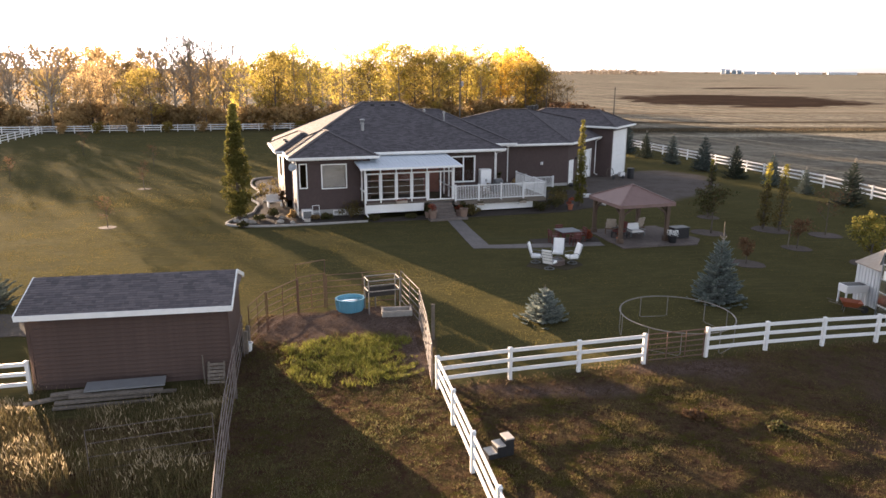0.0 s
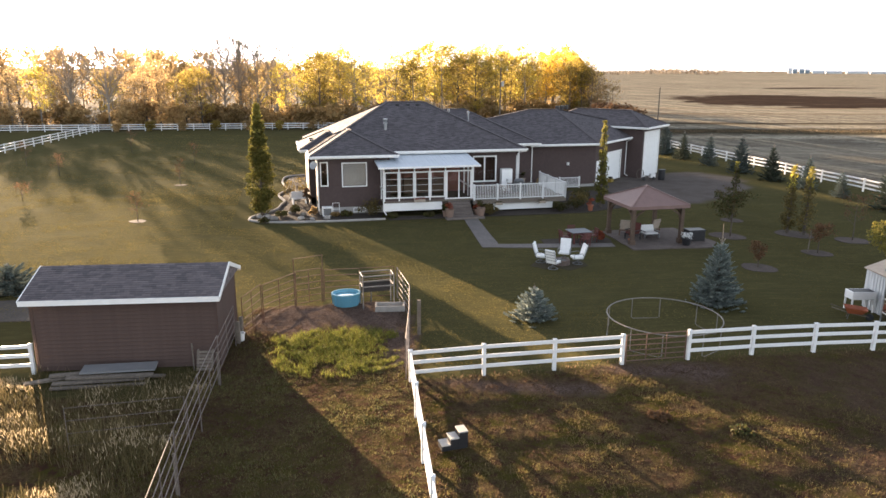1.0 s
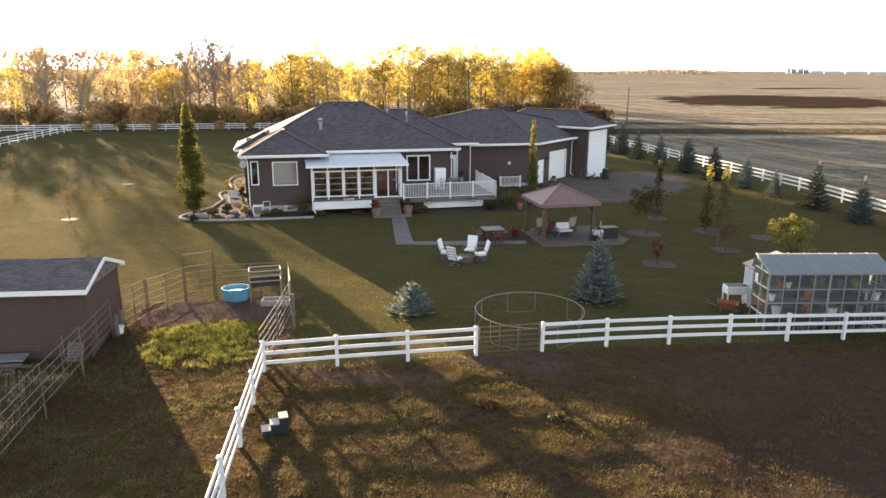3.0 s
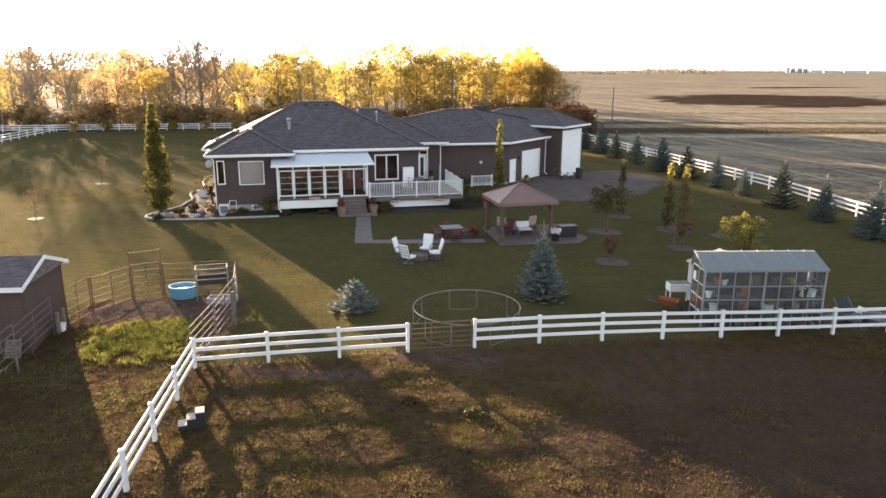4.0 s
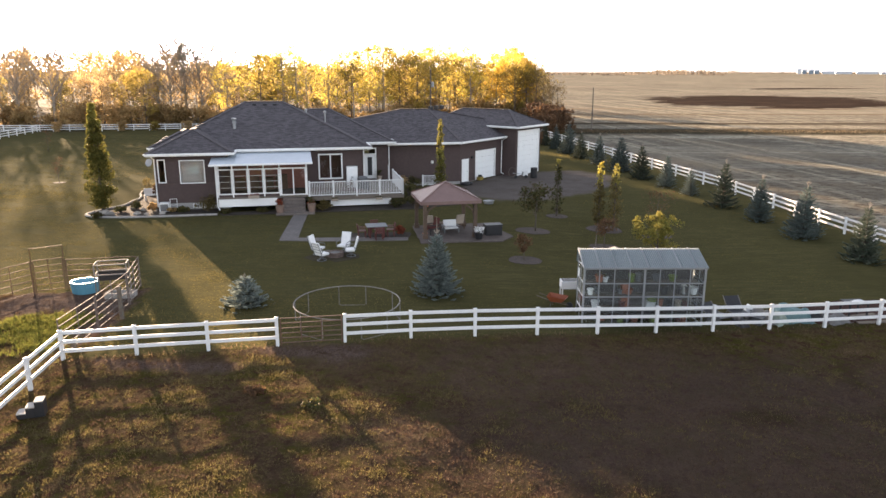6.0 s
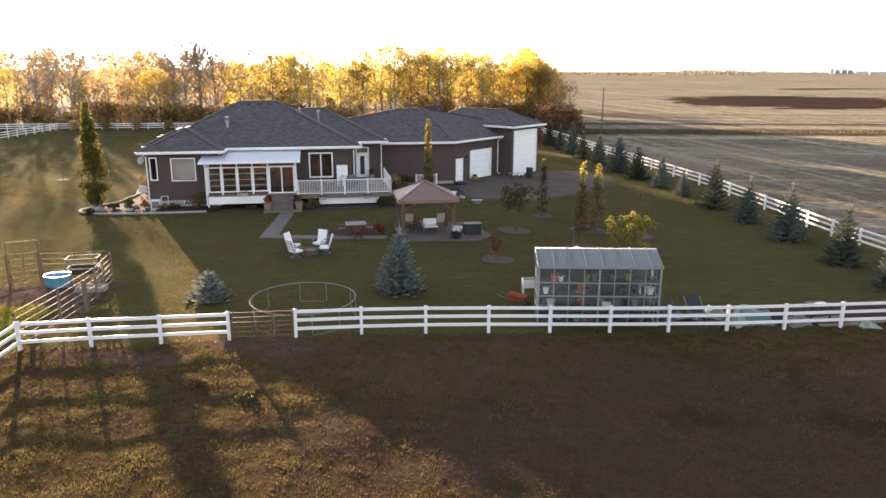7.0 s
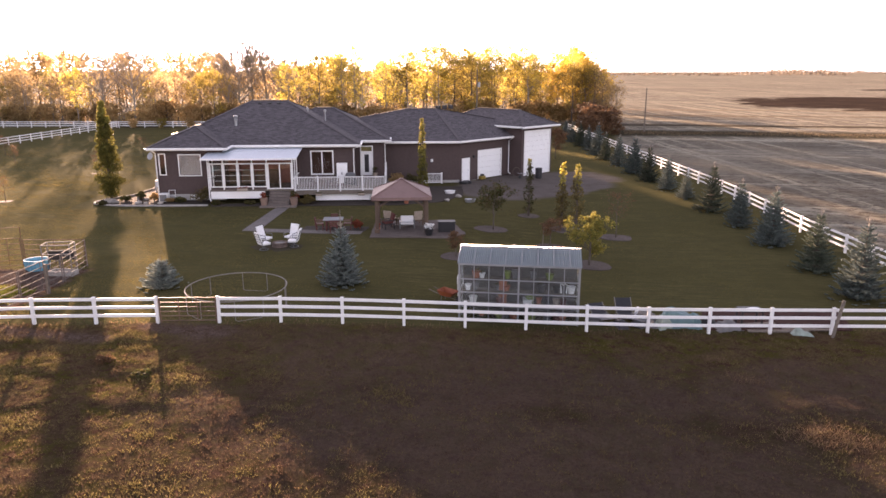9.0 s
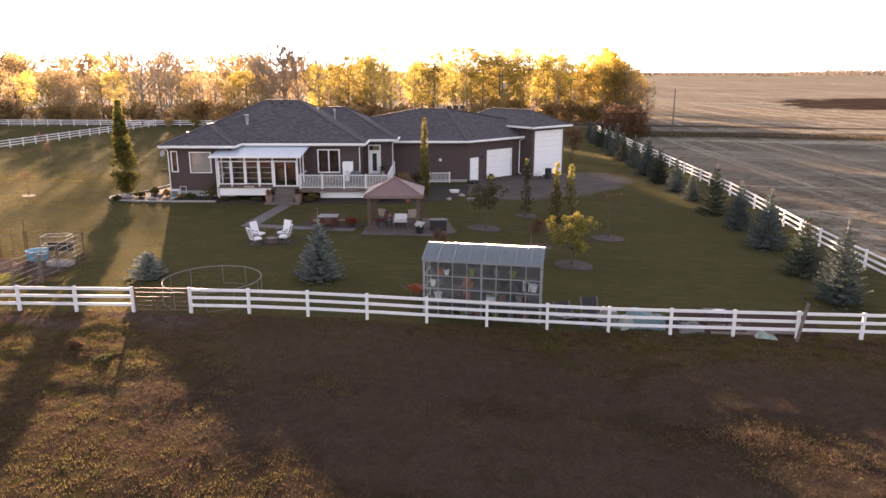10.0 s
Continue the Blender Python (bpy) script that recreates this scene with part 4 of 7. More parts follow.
SZ, SN = -0.55, 20
LAP = 2.97 / SN
for p, q in (((0, 0), (SL, 0)), ((SL, 0), (SL, SD)), ((SL, SD), (0, SD)), ((0, SD), (0, 0))):
    d = Vector(q) - Vector(p)
    turn = math.degrees(math.atan2(d.y, d.x))
    w = part("wall", Solid().box(0.0, 0.0, SZ, d.length, 0.1, 2.42), SHEDSIDE, shed, m=pose(p[0], p[1], 0, 0, 0, turn))
    bmsh = board_mesh(d.length, LAP)
    for k in range(SN):
        part("siding_board", bmsh, None, w, m=pose(0.002 * (k % 3), -0.001 * (k % 2), SZ + LAP * k, 0.15 * (k % 2), 0, 0))
    part("corner_board", Solid().box(-0.05, -0.052, SZ, 0.06, 0.0, 2.4), SHEDSIDE, w)
for x, way in ((SL, 1), (0, -1)):
    g = Solid().add([(x, 0, 2.42), (x, SD, 2.42), (x, SD / 2 + 0.02, 3.08), (x - 0.12 * way, 0, 2.42), (x - 0.12 * way, SD, 2.42), (x - 0.12 * way, SD / 2 + 0.02, 3.08)], [(0, 1, 2), (3, 5, 4), (0, 2, 5, 3), (1, 4, 5, 2)])
    part("gable", g, SHEDSIDE, shed)
SR = [(-0.22, -0.35), (SL + 0.22, -0.35), (SL + 0.22, SD + 0.35), (-0.22, SD + 0.35)]
hip("roof", SR, 2.4, 0.36, SHEDROOF, shed, slopes=[0.36, None, 0.36, None])
part("fascia", Solid().box(-0.24, -0.39, 2.22, SL + 0.24, -0.35, 2.41), TRIM, shed)
part("fascia", Solid().box(-0.24, SD + 0.35, 2.22, SL + 0.24, SD + 0.39, 2.41), TRIM, shed)
for x in (-0.24, SL + 0.24):
    for a, c in ((-0.37, SD / 2), (SD + 0.37, SD / 2)):
        part("rake_board", Solid().beam((x, a, 2.33), (x, c, 2.33 + 0.36 * (SD / 2 + 0.37)), 0.04, 0.15), TRIM, shed)
rows = 16
tab = Solid()
for k in range(rows):
    y0, y1 = -0.36 + k * 0.127, -0.36 + (k + 1) * 0.127
    x = -0.23 - 0.1 * (k % 3)
    while x < SL + 0.2:
        w = random.uniform(0.15, 0.3)
        a, c = max(x, -0.23), min(x + w - 0.012, SL + 0.23)
        zz = lambda y: 2.4 + 0.36 * (y + 0.35)
        if c - a > 0.05:
            t = random.choice((0.012, 0.02, 0.026))
            tab.add([(a, y0, zz(y0) + t), (c, y0, zz(y0) + t), (c, y1, zz(y1) + 0.005), (a, y1, zz(y1) + 0.005), (a, y0, zz(y0)), (c, y0, zz(y0))], [(0, 1, 2, 3), (0, 4, 5, 1)])
        x += w
tm = tab.mesh("shingle_tabs", None)
sm, ns, ln, b = shader("shingle_tab", 0.92, 0, 0.2)
rg = ns.new("ShaderNodeNewGeometry")
ramp = ns.new("ShaderNodeValToRGB")
ramp.color_ramp.elements[0].color, ramp.color_ramp.elements[1].color = (0.085, 0.075, 0.078, 1), (0.185, 0.155, 0.155, 1)
ln.new(rg.outputs["Random Per Island"], ramp.inputs[0])
ln.new(mixed(ns, ln, noised(ns, ln, 55, 3, 0.7, 0.35, 0.7, coords(ns)), ramp.outputs[0], (0.075, 0.07, 0.078)), b.inputs["Base Color"])
tm.materials.append(sm)
tagged(part("shingles", tm, sm, shed), kind="stuff")


# ---- white fences ----
RAILS = (0.36, 0.72, 1.07)


def board_fence(name, pts, label, group="white board fences", turned=0.0):
    """Posts at the points and three rails from each to the next."""
    f = thing(name, pose(0, 0, 0), label, "fence", group)
    pm = Solid().box(-0.06, -0.06, -0.25, 0.06, 0.06, 1.155).prism([(-0.07, -0.07), (0.07, -0.07), (0.07, 0.07), (-0.07, 0.07)], 1.155, 1.175)
    pm = pm.add([(-0.07, -0.07, 1.175), (0.07, -0.07, 1.175), (0.07, 0.07, 1.175), (-0.07, 0.07, 1.175), (0, 0, 1.2)], [(0, 1, 4), (1, 2, 4), (2, 3, 4), (3, 0, 4)]).mesh("post", WHITE)
    for k, (x, y) in enumerate(pts):
        d = Vector(pts[min(k + 1, len(pts) - 1)]) - Vector(pts[max(k - 1, 0)])
        lean = 0.5 * wob(x, y, 3.1) * 2
        part("post", pm, None, f, m=pose(x, y, ground_z(x, y), lean, lean, math.degrees(math.atan2(d.y, d.x))))
    for (x0, y0), (x1, y1) in zip(pts, pts[1:]):
        for z in RAILS:
            part("rail", Solid().beam((x0, y0, ground_z(x0, y0) + z), (x1, y1, ground_z(x1, y1) + z + 0.008 * wob(x0, z, 2)), 0.04, 0.128), WHITE, f)
    return f


def run(a, c, n):
    a, c = Vector(a), Vector(c)
    return [tuple(a.lerp(c, k / n)) for k in range(n + 1)]


CORNER = (-0.19, 21.53)
GL, GR = (7.285, 23.5), (9.79, 24.15)
board_fence("white_fence", run(CORNER, GL, 3), "white vinyl three-rail fence along the yard")
board_fence("white_fence", run(GR, (24.95, 27.95), 6) + run((27.5, 28.5), (47.9, 33.0), 8), "long white vinyl three-rail fence along the yard")
board_fence("white_fence", run(CORNER, (leg_x(-8.5), -8.5), 12), "white vinyl three-rail fence down the corral")
board_fence("white_fence", run((-14.02, 21.95), (-23.87, 19.6), 4), "white vinyl three-rail fence that ends at the shed")
board_fence("white_fence", run((side_x(30.0), 30.0), (side_x(127.0), 127.0), 38), "long white board fence along the spruces")
board_fence("white_fence", run((-110.0, 102.5), (0.0, 128.9), 43), "long white board fence before the woods")
board_fence("white_fence", run((-49.5, 32.0), (-63.4, 113.5), 32), "long white board fence beside the lawn")


# ---- plants ----
def leaf_mesh(name, clumps, per, size, mat, flat=0.0, seed=1):
    """Leaves as small bent quads in clumps: clumps are (centre, radius)."""
    rnd = np.random.RandomState(seed)
    vs, fs = [], []
    for (cx, cy, cz), r in clumps:
        p = rnd.normal(size=(per, 3))
        p /= np.linalg.norm(p, axis=1)[:, None]
        p *= (rnd.uniform(0.25, 1, per) ** 0.6)[:, None] * r
        p[:, 2] *= 0.75
        for q in p:
            a = rnd.normal(size=3)
            a /= np.linalg.norm(a)
            c = np.cross(a, rnd.normal(size=3))
            c /= np.linalg.norm(c) + 1e-6
            s = size * rnd.uniform(0.6, 1.3)
            o = np.array((cx, cy, cz)) + q
            n = len(vs)
            vs += [tuple(o - a * s), tuple(o + c * s * 0.55), tuple(o + a * s), tuple(o - c * s * 0.55)]
            fs.append((n, n + 1, n + 2, n + 3))
    me = bpy.data.meshes.new(name)
    me.from_pydata(vs, [], fs)
    me.materials.append(mat)
    return me


def limbs(h, spread_, n, r0, seed, bare=0.3, up=0.9, twigs=3):
    """A tapered trunk with limbs and twigs; returns the Solid and the tips."""
    rnd = random.Random(seed)
    s, tips = Solid(), []
    bend = [(rnd.uniform(-1, 1) * 0.02 * h, rnd.uniform(-1, 1) * 0.02 * h) for _ in range(6)]
    trunk = [Vector((bend[k][0] * k / 5, bend[k][1] * k / 5, h * 0.92 * k / 5)) for k in range(6)]
    s.tube(trunk, r0, 7, r0 * 0.22)
    for i in range(n):
        f = bare + (1 - bare) * (i + rnd.random()) / n
        k = min(4, int(f * 5))
        o = trunk[k].lerp(trunk[k + 1], f * 5 - k)
        a = rnd.uniform(0, 2 * math.pi)
        reach = spread_ * (0.5 + 0.7 * math.sin(math.pi * min(1, (f - bare) / (1 - bare) * 0.9 + 0.1))) * rnd.uniform(0.65, 1.15)
        mid = o + Vector((math.cos(a), math.sin(a), up * rnd.uniform(0.5, 1.1))) * reach * 0.55
        end = mid + Vector((math.cos(a + rnd.uniform(-0.5, 0.5)), math.sin(a + rnd.uniform(-0.5, 0.5)), up * rnd.uniform(0.4, 1.2))) * reach * 0.45
        s.tube([o, mid, end], r0 * 0.34 * (1.1 - f) + (0.03 if twigs > 8 else 0), 4, r0 * 0.06 + (0.03 if twigs > 8 else 0), caps=False)
        tips += [mid, end]
        for _ in range(twigs):
            e2 = mid.lerp(end, rnd.random()) + Vector((rnd.uniform(-1, 1), rnd.uniform(-1, 1), rnd.uniform(0.1, 1.1))) * reach * 0.4
            s.tube([mid.lerp(end, rnd.random() * 0.6), e2], 0.042 if twigs > 8 else r0 * 0.07, 3, 0.026 if twigs > 8 else r0 * 0.03, caps=False)
            tips.append(e2)
    tips.append(trunk[5])
    return s, tips


def tree(name, h, spread_, n, r0, seed, leafmat, label, bark=BARK, per=34, size=0.2, clump=0.8, bare=0.3, keep=1.0, m=None, group="", up=0.9, twigs=3):
    rnd = random.Random(seed + 99)
    t = thing(name, m or pose(0, 0, 0), label, "tree", group)
    s, tips = limbs(h, spread_, n, r0, seed, bare, up, twigs)
    part("trunk", s, bark, t, smooth=True)
    if leafmat:
        cl = [(tuple(p), clump * rnd.uniform(0.5, 1.25)) for p in tips if rnd.random() < keep]
        part("crown", leaf_mesh("crown", cl, per, size, leafmat, seed=seed), None, t)
    return t


def spruce(name, h, r, mat, label, seed, m, group="", gap=0.24, tip=0.08):
    """Whorls of branches that dip and lift at the tip, set with thin needle twigs, and a bare leader."""
    rnd = random.Random(seed)
    t = thing(name, m, label, "tree", group)
    vs, fs = [], []

    def twig(o, d, side, w):
        n = len(vs)
        for p in (o, o + d * 0.45 + side * w, o + d, o + d * 0.45 - side * w):
            vs.append(tuple(p))
        fs.append((n, n + 1, n + 2, n + 3))

    wood = Solid().tube([(0, 0, -0.1), (0, 0, h * 0.5), (0, 0, h)], 0.022 * h ** 0.8, 6, 0.006)
    whorls = max(7, int(h * 0.84 / gap))
    for k in range(whorls * 2):
        f = (k // 2 + (0.5 if k % 2 else 0.0)) / whorls
        z = h * (0.035 + (0.88 - tip) * f)
        rr = (r * (1 - f) ** 0.88 + 0.03 * h) * (0.92 + 0.16 * rnd.random()) * (0.7 if k % 2 else 1.0)
        nb = max(5, int(10 * (1 - f) + 4)) - (3 if k % 2 else 0)
        turn = rnd.uniform(0, 6.28)
        for i in range(nb):
            a = turn + 2 * math.pi * (i + rnd.uniform(-0.25, 0.25)) / nb
            reach = rr * rnd.uniform(0.78, 1.12)
            out = Vector((math.cos(a), math.sin(a), 0))
            side = Vector((-out.y, out.x, 0))
            lift = (-0.05 + 0.75 * f + rnd.uniform(-0.1, 0.1)) * reach
            sag = 0.22 * reach * (1 - f)
            at_ = lambda q: Vector((0, 0, z)) + out * reach * q + Vector((0, 0, lift * q - sag * math.sin(math.pi * min(1, q * 1.05)) * 0.8))
            if k % 2 == 0:
                wood.tube([at_(0), at_(0.5), at_(0.85)], 0.006 * h ** 0.7, 3, 0.003)
            step = max(0.055, 0.03 * h ** 0.6) * (1.3 if gap > 0.25 else 1.0)
            n_ = max(3, int(reach / step))
            for j in range(n_):
                q = 0.14 + 0.86 * (j + rnd.random() * 0.6) / n_
                o = at_(q)
                fwd = (at_(min(1.0, q + 0.1)) - at_(q - 0.08)).normalized()
                ln_ = (0.10 + 0.30 * reach * (1 - q) + 0.05 * q) * rnd.uniform(0.75, 1.2)
                for sgn in (-1, 1):
                    d = (fwd * rnd.uniform(0.55, 0.9) + side * sgn * rnd.uniform(0.6, 0.95) + Vector((0, 0, rnd.uniform(-0.12, 0.3)))).normalized() * ln_
                    twig(o, d, Vector((0, 0, 1)), 0.02 + 0.004 * h)
                    twig(o, d, d.cross(Vector((0, 0, 1))).normalized(), 0.022 + 0.004 * h)
                if j % 2:
                    twig(o, (fwd * 0.5 + Vector((0, 0, rnd.choice((-0.8, 0.6))))).normalized() * ln_ * 0.5, side, 0.024 + 0.003 * h)
            twig(at_(0.9), (at_(1.0) - at_(0.8)).normalized() * (0.14 + 0.02 * h), side, 0.024 + 0.004 * h)
    part("trunk", wood, BARK, t)
    lead = Solid().tube([(0, 0, h * (0.86 - tip)), (0.004 * h, 0, h * (1.0 - tip)), (0.0, 0.003 * h, h * 1.0)], 0.009 * h, 5, 0.003 * h)
    for j in range(7):
        a = j * 0.9 + rnd.random()
        lead.tube([(0, 0, h * (0.95 - tip)), (0.022 * h * math.cos(a), 0.022 * h * math.sin(a), h * (0.96 - tip)), (0.04 * h * math.cos(a), 0.04 * h * math.sin(a), h * (0.99 - tip))], 0.006 * h, 4, 0.003 * h)
    part("leader", lead, PALEBARK, t, "pale bare leader")
    me = bpy.data.meshes.new("needles")
    me.from_pydata(vs, [], fs)
    me.materials.append(mat)
    part("needles", me, None, t)
    return t


# the woods behind the house
rnd = random.Random(4)
LEAFY = dict(size=0.17, clump=0.74, bare=0.25, keep=0.66, twigs=6)
kinds = [tree("poplar_tree", 15.0, 2.7, 38, 0.19, 20 + k, YELLOWLEAF, "tall poplar with yellow autumn leaves at the edge of the woods", PALEBARK, group="poplars of the woods", per=11, **LEAFY) for k in range(5)]
gold = [tree("poplar_tree", 15.0, 3.2, 40, 0.2, 40 + k, GOLDLEAF, "tall poplar with orange gold leaves at the edge of the woods", PALEBARK, group="poplars of the woods", per=15, **LEAFY) for k in range(2)]
olive = [tree("poplar_tree", 12.0, 2.9, 32, 0.16, 50 + k, OLIVELEAF, "poplar with thinning olive leaves in the woods", BARK, per=13, size=0.17, clump=0.85, bare=0.14, keep=0.8, twigs=5, group="poplars of the woods") for k in range(3)]
brown = [tree("aspen_tree", 12.4, 2.5, 32, 0.14, 60 + k, BROWNLEAF, "half-bare aspen with brown leaves in the woods", PALEBARK if k % 2 else BARK, per=9, size=0.17, clump=1.0, bare=0.1, keep=0.6, twigs=4, group="aspens of the woods") for k in range(4)]
thick = [tree("aspen_tree", 13.0, 2.8, 20, 0.14, 65 + k, (BROWNLEAF, OLIVELEAF)[k], "leafy brown aspen deep in the woods", BARK, per=7, size=0.32, clump=1.3, bare=0.1, keep=0.9, twigs=3, group="aspens of the woods") for k in range(2)]
barek = [tree("bare_tree", 15.0, 5.6, 36, 0.3, 70 + k, None, "tall bare tree standing over the woods", PALEBARK, bare=0.3, group="bare trees", twigs=9, up=1.5) for k in range(2)]
brush = [tree("brush", 3.2, 1.9, 16, 0.05, 90 + k, (BROWNLEAF, BROWNLEAF)[k], "low brown brush under the trees", BARK, per=11, size=0.27, clump=0.85, bare=0.0, up=0.5, group="brush of the woods") for k in range(2)]
thicket = tree("brush", 3.4, 1.9, 18, 0.05, 95, DULLRED, "dense dark red-brown thicket beyond the garage", BARK, per=16, size=0.2, clump=0.75, bare=0.0, up=0.6, group="brush of the woods")
airy = [tree("poplar_tree", 15.0, 2.5, 34, 0.18, 30 + k, YELLOWLEAF, "tall poplar with thinning yellow leaves at the edge of the woods", PALEBARK, group="poplars of the woods", per=9, size=0.16, clump=0.7, bare=0.25, keep=0.3, twigs=6) for k in range(2)]
used = set()


def plant(kind, x, y, s, sz=None):
    m = pose(x, y, ground_z(x, y) - 0.1, 0, 0, rnd.uniform(0, 360)) @ Matrix.Diagonal((s, s, sz or s, 1))
    if kind.name not in used:
        used.add(kind.name)
        kind.matrix_basis = m
        return kind
    c = copy_thing(kind, Matrix.Identity(4))
    c.matrix_basis = m
    return c


def edge_y(x):
    return 131.5 + 0.24 * x + 13 * S((x + 8) / 25)


for k in range(62):
    x = -35 + 59 * (k + rnd.random()) / 62
    y = edge_y(x) + rnd.uniform(0, 24)
    kk = airy[k % 2] if -28 < x < -14 else gold[k % 2] if x > 12 and rnd.random() < 0.75 else kinds[k % 5] if rnd.random() < 0.72 else olive[k % 3]
    s_ = rnd.uniform(0.74, 1.04) if kk in kinds + gold + airy else rnd.uniform(0.9, 1.15)
    plant(kk, x, y, s_ * min(1.0, 1.0 - (x - 17.0) * 0.045))
for k in range(14):
    x = 17 + 9.5 * k / 13 + rnd.uniform(-1, 1)
    plant(gold[k % 2] if k % 2 and x < 21 else olive[k % 3] if x < 22 else brown[k % 4], x, 147 + rnd.uniform(-3, 14), rnd.uniform(0.85, 1.05) * (1.05 - 0.042 * (x - 17)))
for k in range(120):                         # the thin aspens beyond the back fence
    x = -190 + 156 * (k + rnd.random()) / 120
    y = 112 + 0.24 * (x + 70) + 8 + 44 * rnd.random() ** 1.6
    r = rnd.random()
    kk = brown[k % 4] if r < 0.82 else olive[k % 3] if r < 0.88 else kinds[k % 5]
    plant(kk, x, y, rnd.uniform(0.72, 0.98) * (0.74 if kk in kinds else 1.0))
for k in range(150):                         # the depth of the woods
    x = -215 + 240 * (k + rnd.random()) / 150
    y = edge_y(x) + rnd.uniform(28, 70) if x > -36 else 112 + 0.24 * (x + 70) + rnd.uniform(48, 110)
    plant(thick[1 if rnd.random() < 0.4 and x > -40 else 0], x, y, rnd.uniform(0.98, 1.1) * (0.92 if -75 < x < -36 else 1.12 if x < -36 else 0.8 if x < 5 else 0.66))
for k in range(120):
    x = -160 + 195 * (k + rnd.random()) / 120
    y = edge_y(x) + rnd.uniform(-1.5, 5) if x > -36 else 112 + 0.24 * (x + 70) + rnd.uniform(5, 16)
    if x < 25:
        plant(brush[k % 2], x, y, rnd.uniform(0.6, 1.25))
for x, y, s in ((22.5, 113, 0.9), (24.5, 116, 1.1), (23.5, 121, 1.2), (26.0, 119, 0.75), (25.0, 124, 1.0), (22.0, 127, 1.2)):
    plant(thicket, x, y, s)
for x, y, s in ((-48, 131, 0.88), (-44.5, 130, 0.95), (-41, 129, 0.86), (-38, 131, 0.9), (-51.5, 133, 0.82), (-66, 122, 0.85), (-72, 121, 0.8)):
    plant(barek[int(abs(x)) % 2], x, y, s)

# spruces
spruce("blue_spruce", 3.75, 1.12, BLUENEEDLE, "young blue spruce with a bare leader on the lawn", 5, at(12.78, 30.7), tip=0.16)
spruce("dwarf_spruce", 1.6, 1.05, BLUENEEDLE, "low dense blue spruce on the lawn", 6, at(4.35, 28.1), gap=0.16)
row = [(37.84, 35.7, 4.2), (37.15, 40.8, 3.6), (36.06, 46.7, 3.9), (34.84, 51.5, 3.5), (33.49, 55.9, 3.9), (32.0, 60.3, 2.4), (30.8, 64.0, 3.2), (29.4, 68.8, 3.6), (28.2, 74.0, 4.0),
       (26.7, 79.7, 3.6), (25.2, 85.0, 3.4), (24.2, 90.0, 4.2), (22.9, 95.0, 3.4), (21.6, 100.0, 3.6), (20.2, 105.5, 3.2), (18.9, 111.0, 3.0)]
master = {}
for k, (x, y, h) in enumerate(row):
    v_ = k % 3
    lab = "dark spruce in the row along the white fence"
    if v_ not in master:
        master[v_] = spruce("spruce_tree", 4.0, 1.2 + 0.08 * v_, DARKNEEDLE if v_ == 1 else NEEDLE, lab, 80 + v_, at(x, y), "spruces along the fence", 0.27, 0.03)
        master[v_].matrix_basis = at(x, y, 40 * k) @ Matrix.Diagonal((h / 4,) * 3 + (1,))
    else:
        c = copy_thing(master[v_], Matrix.Identity(4))
        c.matrix_basis = at(x, y, 67 * k) @ Matrix.Diagonal((h / 4,) * 3 + (1,))

# ---- beds, paths and pads ----
MULCH = plain("gravel_mulch", (0.058, 0.049, 0.042), 0.95, var=0.4, scale=12, bump=0.6)
RINGGRAVEL = plain("pinkish_ring_gravel", (0.088, 0.072, 0.064), 0.95, var=0.45, scale=7, bump=0.6)
PADCONC = plain("patio_concrete", (0.12, 0.1, 0.09), 0.9, var=0.3, scale=2.5, bump=0.3)
patch("garden_path", [(0.35, 49.25), (1.3, 49.55), (2.95, 41.1), (9.9, 41.9), (10.0, 41.1), (5.0, 40.4), (1.98, 40.25)], plain("pale_path_gravel", (0.16, 0.146, 0.138), 0.95, var=0.35, scale=10, bump=0.5), "narrow pale concrete path across the lawn", "path", 0.03, 0.04)
patch("patio_pad", [(5.6, 42.6), (5.9, 41.2), (10.0, 41.6), (9.8, 43.4)], MULCH, "gravel patch under the garden table", "patio", 0.02, 0.25)
patch("gazebo_pad", [(9.75, 45.1), (10.95, 40.3), (15.9, 41.7), (16.6, 43.2), (14.8, 46.8)], PADCONC, "concrete pad under the gazebo", "patio", 0.06, 0.08)
patch("fire_pit_ground", [(6.3 + 1.7 * math.cos(a * 0.7), 36.9 + 1.3 * math.sin(a * 0.7)) for a in range(9)], plain("worn_lawn", (0.052, 0.044, 0.027), 0.95, var=0.4, scale=8, bump=0.6), "worn bare ground round the fire pit", "patio", 0.012, 0.6)
patch("garden_bed", [(-5.3, 48.0), (-9.8, 46.4), (-12.9, 46.05), (-14.35, 46.7), (-14.15, 48.6), (-13.55, 50.3), (-13.75, 52.2), (-13.95, 53.8), (-15.25, 56.5), (-15.2, 59.3), (-16.8, 63.0), (-17.4, 66.5), (-15.9, 67.8), (-12.2, 66.0), (-11.0, 58.0), (-9.5, 49.8), (-5.6, 50.6)], MULCH, "grey gravel garden bed round the house corner", "garden bed", 0.04, 0.1)
patch("garden_bed", [(-5.1, 48.3), (-4.6, 47.5), (-0.6, 48.6), (1.6, 49.3), (5.0, 50.1), (9.4, 51.4), (12.5, 53.5), (13.6, 57.0), (12.6, 61.5), (7.5, 60.5), (8.2, 53.4)], MULCH, "gravel garden bed along the deck", "garden bed", 0.035, 0.12)
curb = [(-5.0, 47.6), (-9.8, 46.3), (-12.9, 45.9), (-14.5, 46.6), (-14.3, 48.6), (-13.7, 50.3), (-13.9, 52.2), (-14.1, 53.8), (-15.4, 56.5), (-15.4, 59.3), (-17.0, 63.0), (-17.6, 66.5), (-16.0, 68.0)]
fine = []
